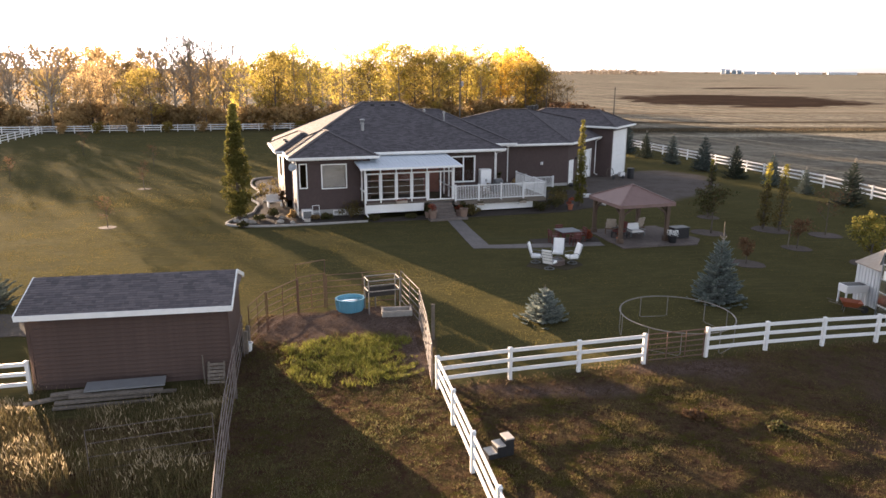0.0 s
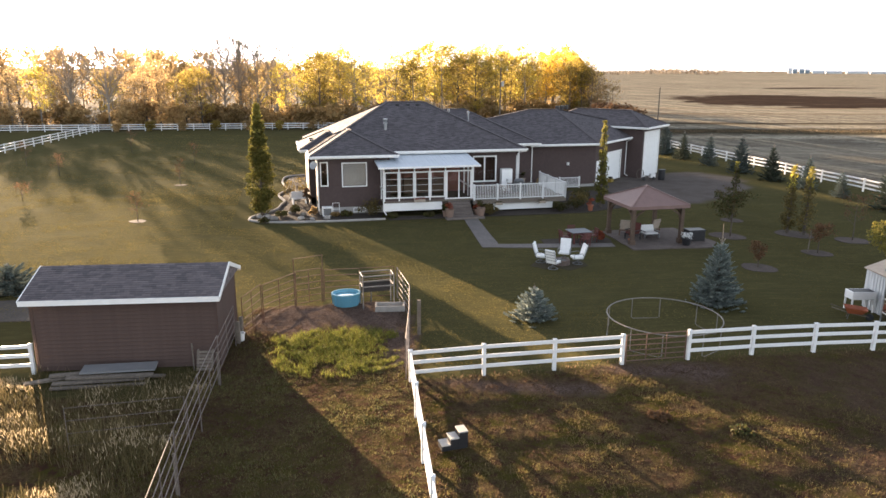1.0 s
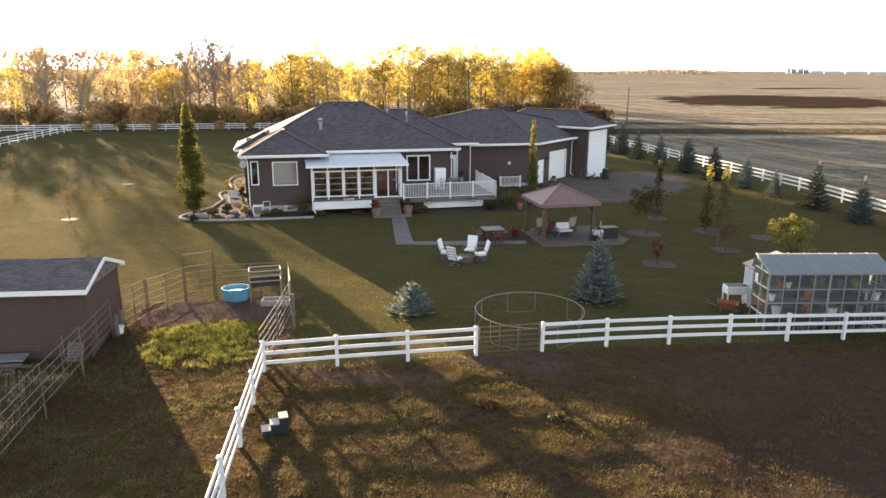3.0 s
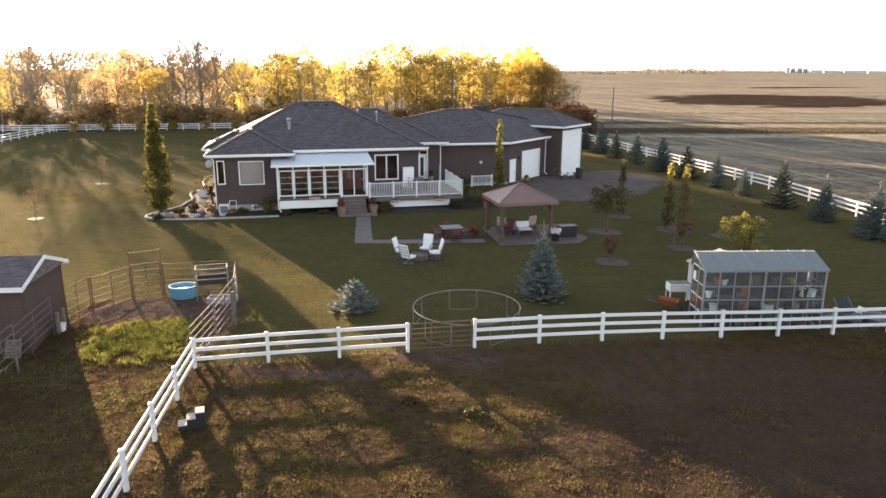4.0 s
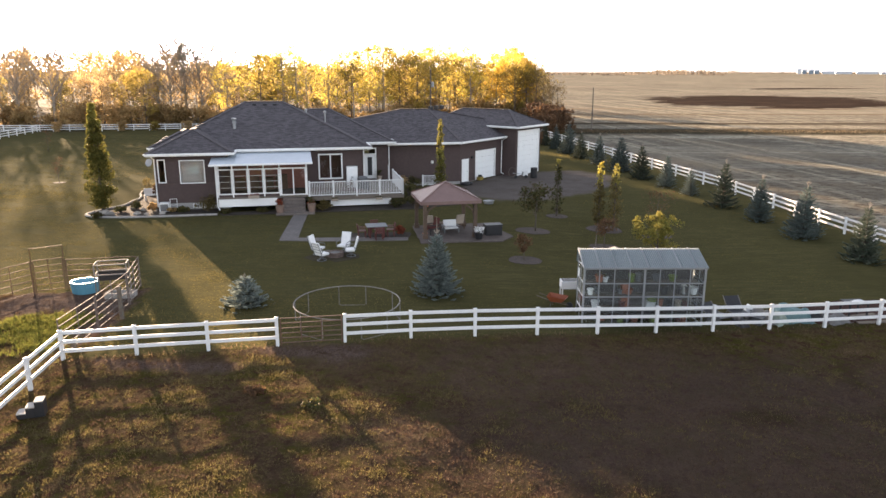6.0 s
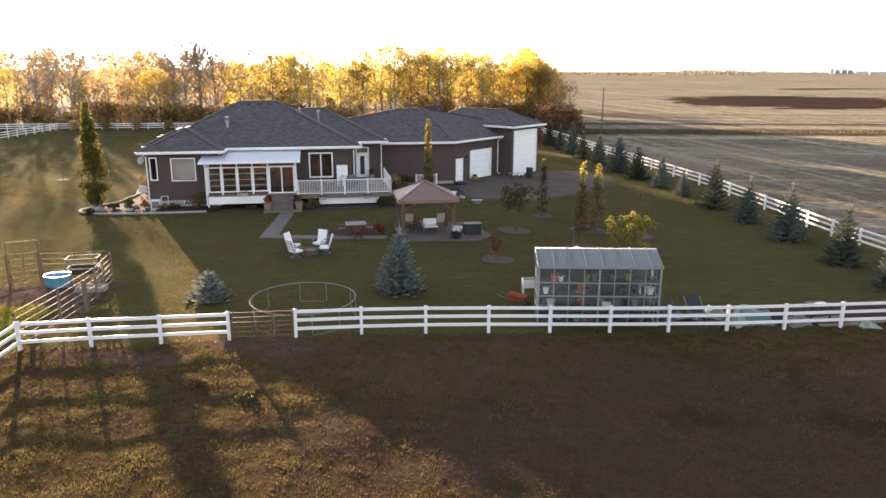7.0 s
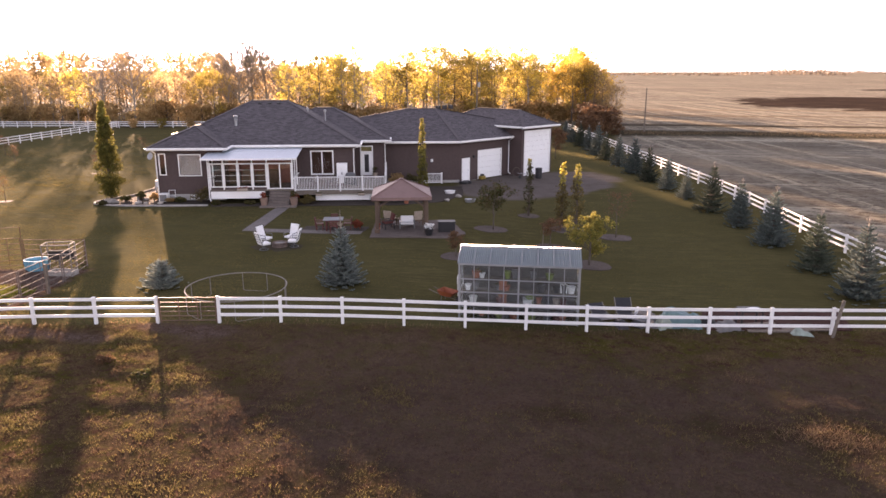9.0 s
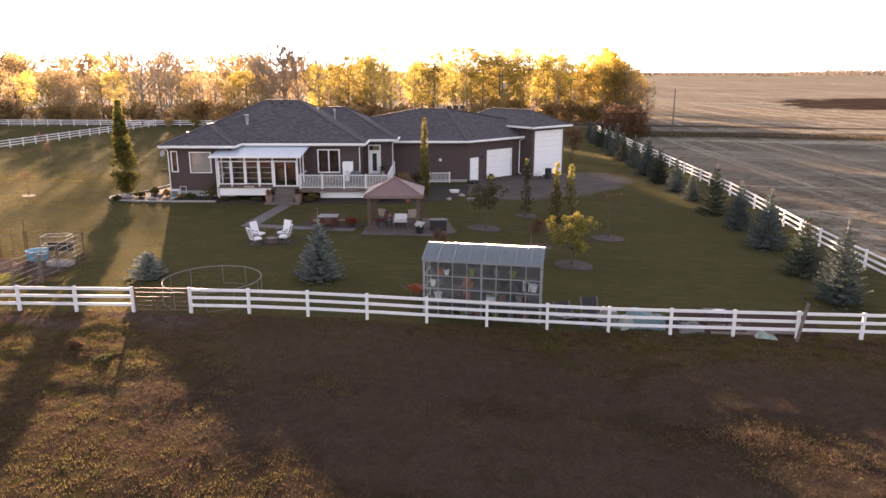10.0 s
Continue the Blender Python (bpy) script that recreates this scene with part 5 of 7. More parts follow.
for (p0, p1, p2, p3) in zip([curb[0]] + curb, curb, curb[1:], curb[2:] + [curb[-1]]):
    for k in range(6):
        t = k / 6
        fine.append(tuple(0.5 * (2 * p1[i] + (p2[i] - p0[i]) * t + (2 * p0[i] - 5 * p1[i] + 4 * p2[i] - p3[i]) * t * t + (3 * p1[i] - p0[i] - 3 * p2[i] + p3[i]) * t ** 3) for i in (0, 1)))
single("bed_edging", Solid().tube([(x, y, 0.05) for x, y in fine], 0.11, 6), CONC, "pale curved concrete edging round the garden bed", "edging", kind="structure")
for k, (x, y, r) in enumerate(((17.93, 45.36, 1.5), (22.24, 42.0, 1.2), (26.27, 46.13, 1.4), (17.14, 37.62, 1.3), (23.0, 47.2, 1.6), (19.9, 50.6, 1.0), (24.85, 38.6, 1.5), (-25.9, 61.0, 0.8), (-22.1, 45.6, 0.7))):
    patch("tree_ring", [(x + 0.78 * r * math.cos(a * math.pi / 6), y + r * 0.7 * math.sin(a * math.pi / 6)) for a in range(12)], RINGGRAVEL, "round gravel ring under a young tree", "garden bed", 0.02, 0.2)

patch("gravel_track", [(-26, 25.0), (-18.2, 26.2), (-14.5, 26.6), (-14.3, 27.8), (-19, 28.6), (-27, 27.5)], plain("track_gravel", (0.085, 0.074, 0.064), 0.95, var=0.35, scale=9, bump=0.5), "pale gravel track behind the shed", "track", 0.03, 0.3)

# ---- gazebo ----
gaz = thing("gazebo", at(12.12, 43.55, 16.6, 0.02), "brown timber gazebo with a red-brown hipped metal roof", "gazebo")
E_, P_ = 1.92, 1.62
tops = [(-E_, -E_), (E_, -E_), (E_, E_), (-E_, E_)]
hip("roof", tops, 2.42, 0.49, GAZROOF, gaz)
for i in range(4):
    a, c = Vector((*tops[i], 2.42)), Vector((*tops[(i + 1) % 4], 2.42))
    for k in range(1, 12):
        f = k / 12
        p = a.lerp(c, f)
        run_ = min(f, 1 - f) * 2 * E_
        d = Vector((-(c - a).y, (c - a).x, 0)).normalized()
        q = p + d * run_
        q.z = 2.42 + 0.49 * run_
        part("roof_seam", Solid().beam(p + Vector((0, 0, 0.015)), q + Vector((0, 0, 0.015)), 0.014, 0.004), GAZROOF, gaz)
    part("eave_beam", Solid().beam(a + Vector((0, 0, -0.09)), c + Vector((0, 0, -0.09)), 0.06, 0.2), GAZROOF, gaz)
    b0, b1 = Vector((math.copysign(P_, a.x), math.copysign(P_, a.y), 2.25)), Vector((math.copysign(P_, c.x), math.copysign(P_, c.y), 2.25))
    part("beam", Solid().beam(b0, b1, 0.1, 0.18), GAZWOOD, gaz)
    part("hip_cap", Solid().beam(a + Vector((0, 0, 0.02)), Vector((0, 0, 2.42 + 0.49 * E_ + 0.02)), 0.09, 0.04), GAZROOF, gaz)
    d = (b1 - b0).normalized()
    for o, sgn in ((b0, 1), (b1, -1)):
        pts = [o + d * sgn * 0.08 + Vector((0, 0, -0.85)), o + d * sgn * 0.22 + Vector((0, 0, -0.42)), o + d * sgn * 0.75 + Vector((0, 0, -0.08))]
        part("brace", Solid().beam(pts[0], pts[1], 0.08, 0.1).beam(pts[1], pts[2], 0.08, 0.1), GAZWOOD, gaz)
    part("post", Solid().box(b0.x - 0.11, b0.y - 0.11, -0.05, b0.x + 0.11, b0.y + 0.11, 2.2), GAZWOOD, gaz, bevel=0.01)
    part("post_base", Solid().box(b0.x - 0.16, b0.y - 0.16, 0.0, b0.x + 0.16, b0.y + 0.16, 0.3), GAZWOOD, gaz)
part("finial", Solid().lathe([(0.14, 3.3), (0.16, 3.36), (0.05, 3.4), (0.0, 3.44)], 10), GAZROOF, gaz)


def tub_mesh(r0, r1, h, t=0.04, n=20, sy=1.0):
    return Solid().lathe([(0, 0), (r0, 0), (r1, h), (r1 + 0.03, h), (r1 + 0.03, h + 0.03), (r1 - t, h + 0.03), (r0 - t, 0.06), (0, 0.06)], n, sy=sy)


def lounge(name, m, label, frame_mat=BROWNWOOD, cush=CUSHION):
    c = thing(name, m, label, "chair", "patio seats")
    for x in (-0.33, 0.33):
        for y in (-0.3, 0.34):
            part("leg", Solid().box(x - 0.03, y - 0.03, 0, x + 0.03, y + 0.03, 0.4), frame_mat, c)
        part("arm", Solid().box(x - 0.04, -0.34, 0.58, x + 0.04, 0.38, 0.62), frame_mat, c)
    part("seat_frame", Solid().box(-0.36, -0.34, 0.32, 0.36, 0.38, 0.38), frame_mat, c)
    part("seat", Solid().box(-0.3, -0.34, 0.38, 0.3, 0.3, 0.5), cush, c, bevel=0.03)
    part("backrest", Solid().add([(-0.3, 0.22, 0.5), (0.3, 0.22, 0.5), (0.3, 0.34, 0.5), (-0.3, 0.34, 0.5), (-0.3, 0.36, 1.02), (0.3, 0.36, 1.02), (0.3, 0.46, 1.02), (-0.3, 0.46, 1.02)],
                                 [(0, 3, 2, 1), (4, 5, 6, 7), (0, 1, 5, 4), (1, 2, 6, 5), (2, 3, 7, 6), (3, 0, 4, 7)]), cush, c, bevel=0.03)
    return c


def swivel_chair(m):
    """A high-backed patio chair: white channelled cushion on a dark metal swivel base."""
    c = thing("patio_chair", m, "high-backed patio chair with white cushions by the fire pit", "chair", "chairs round the fire pit")
    part("base_ring", Solid().tube([(0.26 * math.cos(a * math.pi / 8), 0.26 * math.sin(a * math.pi / 8), 0.025) for a in range(17)], 0.02, 6), GREYMET, c)
    for a in (0, 90, 180, 270):
        part("base_leg", Solid().tube([(0.26 * math.cos(radians(a)), 0.26 * math.sin(radians(a)), 0.03), (0, 0, 0.2), (0, 0, 0.32)], 0.018, 6), GREYMET, c)
    for x in (-0.33, 0.33):
        part("arm", Solid().tube([(x, -0.3, 0.34), (x, -0.3, 0.6), (x, 0.15, 0.64), (x, 0.26, 0.5)], 0.02, 6), GREYMET, c)
        part("side_rail", Solid().tube([(x * 0.92, -0.3, 0.33), (x * 0.92, 0.2, 0.3), (x * 0.92, 0.5, 1.1)], 0.018, 6), GREYMET, c)
    part("seat", Solid().box(-0.29, -0.34, 0.33, 0.29, 0.24, 0.45), CUSHION, c, bevel=0.03)
    back = part("backrest", Solid().add([(-0.29, 0.17, 0.42), (0.29, 0.17, 0.42), (0.29, 0.27, 0.4), (-0.29, 0.27, 0.4), (-0.29, 0.37, 1.12), (0.29, 0.37, 1.12), (0.29, 0.46, 1.1), (-0.29, 0.46, 1.1)],
                                        [(0, 3, 2, 1), (4, 5, 6, 7), (0, 1, 5, 4), (1, 2, 6, 5), (2, 3, 7, 6), (3, 0, 4, 7)]), CUSHION, c, bevel=0.025)
    for k in range(4):
        f = (k + 0.7) / 4.4
        part("channel", Solid().box(-0.295, 0.262 + 0.19 * f, 0.42 + 0.7 * f - 0.012, 0.295, 0.29 + 0.185 * f, 0.42 + 0.7 * f + 0.012), GREYMET, back)
    return c


pit = (6.35, 36.95)
for k, (x, y) in enumerate(((5.25, 37.2), (5.82, 35.9), (6.62, 38.0), (7.25, 37.02))):
    turn = math.degrees(math.atan2(pit[1] - y, pit[0] - x)) + 90
    if k == 0:
        chair0 = swivel_chair(at(x, y, turn, 0.015))
    else:
        copy_thing(chair0, at(x, y, turn + 8 * (k - 2), 0.015))
fire = thing("fire_pit", at(*pit, 0, 0.0), "low round stone fire pit on the lawn", "fire pit")
for k in range(16):
    a = 2 * math.pi * k / 16
    for j in range(2):
        part("stone", Solid().box(-0.085, -0.07, 0.14 * j, 0.085, 0.07, 0.14 * j + 0.13), PITSTONE, fire, m=pose(0.4 * math.cos(a + j * 0.2), 0.4 * math.sin(a + j * 0.2), 0, 0, 0, math.degrees(a + j * 0.2) + 90))
part("grate", Solid().lathe([(0.0, 0.2), (0.32, 0.2), (0.32, 0.24), (0.0, 0.24)], 16), BLACK, fire)

# garden table with benches
tb = thing("garden_table", at(7.85, 41.9, 18, 0.03), "red wooden garden table with a smoked glass top", "table")
part("tabletop", Solid().box(-0.66, -0.57, 0.72, 0.66, 0.57, 0.76), plain("smoked_glass_top", (0.16, 0.17, 0.18), 0.65, spec=0.2, var=0.15, scale=4, bump=0.02), tb, "grey glass top", bevel=0.01)
part("apron", Solid().box(-0.5, -0.42, 0.6, 0.5, 0.42, 0.71), REDWOOD, tb)
for x in (-0.45, 0.45):
    for y in (-0.36, 0.36):
        part("leg", Solid().box(x - 0.05, y - 0.05, 0, x + 0.05, y + 0.05, 0.6), REDWOOD, tb)


def side_chair(m, mat=REDWOOD):
    c = thing("garden_chair", m, "red wooden garden chair at the table", "chair", "chairs round the garden table")
    for x in (-0.22, 0.22):
        part("leg", Solid().box(x - 0.025, -0.24, 0, x + 0.025, -0.19, 0.42), mat, c)
        part("leg", Solid().beam((x, 0.2, 0), (x, 0.3, 0.86), 0.05, 0.05), mat, c)
        part("arm", Solid().box(x - 0.04, -0.24, 0.62, x + 0.04, 0.26, 0.65), mat, c)
    for k in range(4):
        part("seat_slat", Solid().box(-0.25, -0.24 + k * 0.12, 0.42, 0.25, -0.14 + k * 0.12, 0.45), mat, c)
    for k in range(3):
        part("back_slat", Solid().box(-0.22, 0.235 + k * 0.03, 0.5 + k * 0.13, 0.22, 0.265 + k * 0.03, 0.59 + k * 0.13), mat, c)
    return c


tw = Matrix.Translation((7.85, 41.9, 0.03)) @ pose(0, 0, 0, 0, 0, 18)
sc0 = side_chair(tw @ pose(-0.92, 0.0, 0, 0, 0, 90))
for x, y, r in ((0.92, 0, -90), (0.05, -0.85, 180), (0.0, 0.85, 0)):
    copy_thing(sc0, tw @ pose(x, y, 0, 0, 0, r))

# under the gazebo
gw = Matrix.Translation((12.12, 43.55, 0.07)) @ pose(0, 0, 0, 0, 0, 16.6)
lounge("patio_sofa", gw @ pose(0.35, -0.15, 0, 0, 0, 0) @ Matrix.Diagonal((1.45, 1, 0.72, 1)), "wide patio seat with white cushions under the gazebo", GREYMET)
lounge("patio_armchair", gw @ pose(1.0, 0.75, 0, 0, 0, 200), "patio seat with pale cushion under the gazebo", BROWNWOOD, BEIGE)
lounge("patio_armchair", gw @ pose(-0.8, 0.9, 0, 0, 0, 150), "wooden patio seat under the gazebo", BROWNWOOD, BEIGE)
lounge("patio_armchair", gw @ pose(-0.95, -0.4, 0, 0, 0, -70), "dark patio seat with dull red cushion under the gazebo", BLACK, plain("dull_red_cloth", (0.10, 0.04, 0.035), 0.9, var=0.2, scale=6))
lt = thing("low_table", gw @ pose(0.2, 0.8, 0), "low dark patio table under the gazebo", "table")
part("tabletop", Solid().box(-0.5, -0.3, 0.4, 0.5, 0.3, 0.44), BROWNWOOD, lt)
for x in (-0.42, 0.42):
    for y in (-0.24, 0.24):
        part("leg", Solid().box(x - 0.03, y - 0.03, 0, x + 0.03, y + 0.03, 0.4), BROWNWOOD, lt)
bx = thing("deck_box", at(15.25, 43.4, 16.6, 0.06), "dark storage box beside the gazebo", "storage box")
part("body", Solid().box(-0.55, -0.35, 0, 0.55, 0.35, 0.62), BLACK, bx, bevel=0.02)
part("lid", Solid().box(-0.58, -0.38, 0.62, 0.58, 0.38, 0.7), BLACK, bx, bevel=0.02)


def shrub(name, m, r, h, mat, label, seed, per=44, size=0.07, group="shrubs of the beds"):
    t = thing(name, m, label, "shrub", group)
    rr = random.Random(seed)
    st = Solid()
    cl = []
    for k in range(16):
        a, f = rr.uniform(0, 6.28), rr.uniform(0.2, 1.0)
        p = (r * f * 0.75 * math.cos(a), r * f * 0.75 * math.sin(a), h * rr.uniform(0.35, 0.85) * (1.1 - 0.35 * f))
        st.tube([(0, 0, 0), (p[0] * 0.5, p[1] * 0.5, p[2] * 0.7), p], 0.018, 4, 0.005)
        cl.append((p, 0.42 * r * rr.uniform(0.6, 1.15)))
    part("stem_cluster", st, BARK, t)
    part("foliage", leaf_mesh("foliage", cl, per, size, mat, seed=seed), None, t)
    return t


def planter(m, mat, r, h, plant_mat, label, seed, top=0.5):
    t = thing("planter", m, label, "planter", "potted plants")
    part("pot", tub_mesh(r * 0.72, r, h), mat, t, smooth=False)
    part("soil", Solid().lathe([(0, h - 0.05), (r - 0.05, h - 0.05)], 16), MULCH, t)
    rr = random.Random(seed)
    part("plant", leaf_mesh("plant", [((rr.uniform(-r, r) * 0.7, rr.uniform(-r, r) * 0.7, h + rr.uniform(0.1, top)), r * 0.6) for _ in range(7)], 26, 0.06, plant_mat, seed=seed), None, t)
    return t


hm = lambda u, v, z=0.0, r=0.0: HOUSE @ pose(u, v, z, 0, 0, r)
for k, (u, v, r, h, mt) in enumerate(((-0.95, 0.75, 1.2, 1.45, OCHRELEAF), (0.55, -0.55, 0.45, 0.4, SHRUBLEAF), (7.8, -0.6, 0.75, 0.75, OCHRELEAF), (13.2, -0.7, 0.7, 0.8, SHRUBLEAF), (14.6, -0.3, 0.8, 1.0, SHRUBLEAF),
                                     (15.6, 1.0, 0.9, 1.2, OCHRELEAF), (16.6, 3.2, 0.9, 1.1, SHRUBLEAF), (15.2, 4.6, 1.0, 1.3, SHRUBLEAF), (14.8, 7.4, 1.0, 1.5, BROWNLEAF), (16.2, 8.6, 0.9, 1.1, SHRUBLEAF), (3.2, -0.5, 0.4, 0.35, SHRUBLEAF),
                                     (-2.6, 0.9, 0.5, 0.5, SHRUBLEAF), (-3.4, 0.9, 0.4, 0.45, BROWNLEAF), (-6.2, 2.2, 0.6, 0.9, SHRUBLEAF), (-5.97, 8.99, 1.15, 2.1, OCHRELEAF), (-7.2, 1.6, 0.5, 0.5, SHRUBLEAF), (-8.3, -0.2, 0.45, 0.4, SHRUBLEAF), (-5.18, 5.5, 0.42, 1.8, DULLRED), (-4.9, 1.55, 0.45, 0.75, BROWNLEAF))):
    shrub("shrub", hm(u, v), r, h, mt, "rounded garden shrub in the bed by the house" if mt != BROWNLEAF else "browning garden shrub in the bed by the house", 200 + k)
for k, (u, v, z, mt, r, h) in enumerate(((4.5, -1.6, 0.16, POTBROWN, 0.3, 0.55), (6.8, -1.6, 0.16, POTBROWN, 0.3, 0.55), (4.42, -0.75, 0.0, POTBROWN, 0.26, 0.42), (6.75, -0.7, 0.0, POTBROWN, 0.24, 0.4), (10.2, 6.0, 0.97, TERRA, 0.2, 0.35), (12.9, 6.9, 0.97, BEIGE, 0.22, 0.4), (15.6, -0.9, 0.03, TERRA, 0.22, 0.4))):
    planter(hm(u, v, z), mt, r, h, SHRUBLEAF if k % 3 else REDLEAF, "beige planter with fading flowers by the steps" if mt in (BEIGE, POTBROWN) else "terracotta pot with fading plants by the house", 300 + k)
wb = at(14.4, 41.95, 0, 0.06)
planter(wb, BLACK, 0.3, 0.42, FLOWER, "black pot of white flowers by the gazebo post", 330, 0.25)
planter(at(11.0, 41.75, 0, 0.06), TERRA, 0.15, 0.26, REDLEAF, "terracotta pot with red leaves by the gazebo post", 331, 0.3)
shrub("shrub", at(9.25, 42.6, 0, 0.02), 0.4, 0.65, REDLEAF, "small red-leaved shrub beside the path", 240)
for u in (8.6, 12.0):
    w = thing("flower_box", hm(u, -0.16, 0.62), "small beige flower box hung on the deck edge", "planter", "flower boxes of the deck")
    part("box", Solid().box(-0.26, -0.1, 0, 0.26, 0.1, 0.16), BEIGE, w, bevel=0.01)
    part("plant", leaf_mesh("plant", [((x * 0.08, 0, 0.2), 0.1) for x in range(-3, 4)], 18, 0.04, SHRUBLEAF, seed=int(u * 10)), None, w)
w = thing("flower_box", hm(2.6, -0.2, 1.08), "flower box under the sunroom windows", "planter", "flower boxes of the deck")
part("box", Solid().box(-0.4, -0.12, 0, 0.4, 0.12, 0.18), BEIGE, w, bevel=0.01)
part("plant", leaf_mesh("plant", [((x * 0.12, 0, 0.24), 0.14) for x in range(-3, 4)], 20, 0.04, REDLEAF, seed=12), None, w)
# on the deck
cab = thing("deck_cabinet", hm(10.25, 3.35, 0.97), "white storage cabinet against the house wall on the deck", "cabinet")
part("body", Solid().box(-0.44, -0.25, 0.05, 0.44, 0.28, 1.8), DOORPAINT, cab, bevel=0.015)
for x0, x1 in ((-0.42, -0.01), (0.01, 0.42)):
    d = part("door", Solid().box(x0, -0.28, 0.1, x1, -0.25, 1.76), DOORPAINT, cab, bevel=0.008)
    part("handle", Solid().box(-0.06 if x0 < 0 else 0.03, -0.31, 0.85, -0.03 if x0 < 0 else 0.06, -0.28, 1.05), GREYMET, d)
bq = thing("barbecue", hm(11.0, 2.4, 0.97, 10), "black covered barbecue on the deck", "barbecue")
part("cart", Solid().box(-0.5, -0.28, 0.1, 0.5, 0.28, 0.82), BLACK, bq, bevel=0.02)
part("hood", Solid().lathe([(0.0, 0.0), (0.3, 0.02), (0.3, 0.2), (0.2, 0.3), (0, 0.33)], 14, sx=1.4), GREYMET, bq, m=pose(0, 0, 0.82))
for x in (-0.4, 0.4):
    part("wheel", Solid().lathe([(0, -0.03), (0.09, -0.03), (0.09, 0.03), (0, 0.03)], 12), BLACK, bq, m=pose(x, -0.2, 0.1, 90))
dt = thing("deck_table", hm(9.0, 1.7, 0.97), "round dark patio table on the deck", "table")
part("tabletop", Solid().lathe([(0, 0.7), (0.55, 0.7), (0.55, 0.74), (0, 0.74)], 18), BROWNWOOD, dt)
part("pedestal", Solid().lathe([(0.3, 0), (0.3, 0.03), (0.05, 0.08), (0.05, 0.7)], 12), BLACK, dt)
for a in (20, 140, 260):
    side_chair(hm(9.0 + 0.9 * math.cos(radians(a)), 1.7 + 0.9 * math.sin(radians(a)), 0.97, a - 90), BROWNWOOD)
ac = thing("air_conditioner", hm(-3.95, 1.1, 0.03), "white air-conditioner unit against the house wall", "air conditioner")
part("body", Solid().box(-0.35, -0.3, 0.05, 0.35, 0.3, 0.7), WHITE, ac, bevel=0.02)
part("grille", Solid().box(-0.28, -0.315, 0.12, 0.28, -0.302, 0.62), GREYMET, ac)
fd = thing("folding_frame", hm(-3.3, 1.05, 0.03, 8), "white tubular folding frame leaning by the house wall", "frame")
for x in (-0.24, 0.24):
    part("upright", Solid().tube([(x, -0.1, 0), (x, 0.12, 0.95)], 0.022, 6), WHITE, fd)
for z, y in ((0.94, 0.115), (0.5, 0.015)):
    part("crossbar", Solid().tube([(-0.24, y, z), (0.24, y, z)], 0.02, 6), WHITE, fd)
part("dish", Solid().lathe([(0, 0), (0.28, 0.07), (0.3, 0.1), (0, 0.03)], 14), ALU, house, "small satellite dish", m=pose(-4.75, 1.3, 3.7, 70, 0, -30))
bn = thing("garden_bench", hm(-5.75, 6.35, 0.05, 12), "white wooden bench in the garden bed", "bench")
part("seat", Solid().box(-0.6, -0.25, 0.4, 0.6, 0.2, 0.46), WHITE, bn)
part("backrest", Solid().box(-0.6, 0.2, 0.46, 0.6, 0.26, 0.95), WHITE, bn)
for x in (-0.52, 0.52):
    part("leg", Solid().box(x - 0.04, -0.22, 0, x + 0.04, 0.24, 0.4), WHITE, bn)


def boulder(m, r, label, seed):
    rr = random.Random(seed)
    bm = bmesh.new()
    bmesh.ops.create_icosphere(bm, subdivisions=3, radius=r)
    o = Vector((seed * 1.7, 0, 0))
    for vtx in bm.verts:
        vtx.co *= 0.85 + 0.35 * noise.noise(vtx.co / r * 0.9 + o) + 0.08 * noise.noise(vtx.co / r * 3 + o)
        vtx.co.z *= 0.62
        vtx.co.z = max(vtx.co.z, -0.3 * r)
    me = bpy.data.meshes.new("boulder")
    bm.to_mesh(me)
    bm.free()
    me.materials.append(STONE)
    me.shade_smooth()
    single("boulder", me, None, label, "boulder", "stones of the bed", m=m)


for k, (x, y, r) in enumerate(((-13.5, 47.2, 0.42), (-12.9, 47.0, 0.36), (-14.1, 47.5, 0.25), (-11.0, 47.3, 0.3), (-10.1, 47.0, 0.22), (-12.2, 49.2, 0.3), (-11.2, 48.6, 0.25), (-9.2, 47.6, 0.28), (12.9, 54.0, 0.25), (13.4, 56.1, 0.3), (-13.8, 55.0, 0.3))):
    boulder(at(x, y, 40 * k, 0.1), r, "pale rounded boulder in the garden bed", k + 1)


# ---- columnar poplars, saplings, bush ----
def column_tree(name, h, r, m, label, seed, mat, top=None, split=0.6, per=26):
    rr = random.Random(seed)
    t = thing(name, m, label, "tree", "columnar poplars")
    s = Solid().tube([(0, 0, -0.1), (0.02, 0, h * 0.5), (0, 0.02, h * 0.97)], 0.05 * h ** 0.5, 7, 0.012)
    lo, hi = [], []
    n = int(32 * h)
    for k in range(n):
        f = rr.uniform(0.06, 1.0)
        w = r * min(1, 0.42 + 2.6 * f) * (1 - max(0, f - 0.24) / 0.8) ** 0.85 + 0.03
        a = rr.uniform(0, 6.28)
        d = w * rr.uniform(0.35, 1.0)
        p = (d * math.cos(a), d * math.sin(a), h * f)
        if k % 3 == 0:
            s.tube([(0, 0, h * f * 0.75), p], 0.02, 4, 0.005)
        (hi if top and f > split + rr.uniform(-0.08, 0.08) else lo).append((p, 0.36 * w + 0.13))
    part("trunk", s, BARK, t)
    part("crown", leaf_mesh("crown", lo, per, 0.085, mat, seed=seed), None, t)
    if hi:
        tip_ = part("crown_top", leaf_mesh("crown_top", hi, max(5, per - 8), 0.08, top, seed=seed + 1), None, t, "yellowing upper leaves")
        tagged(tip_, "yellowing upper leaves", kind="stuff")
    return t


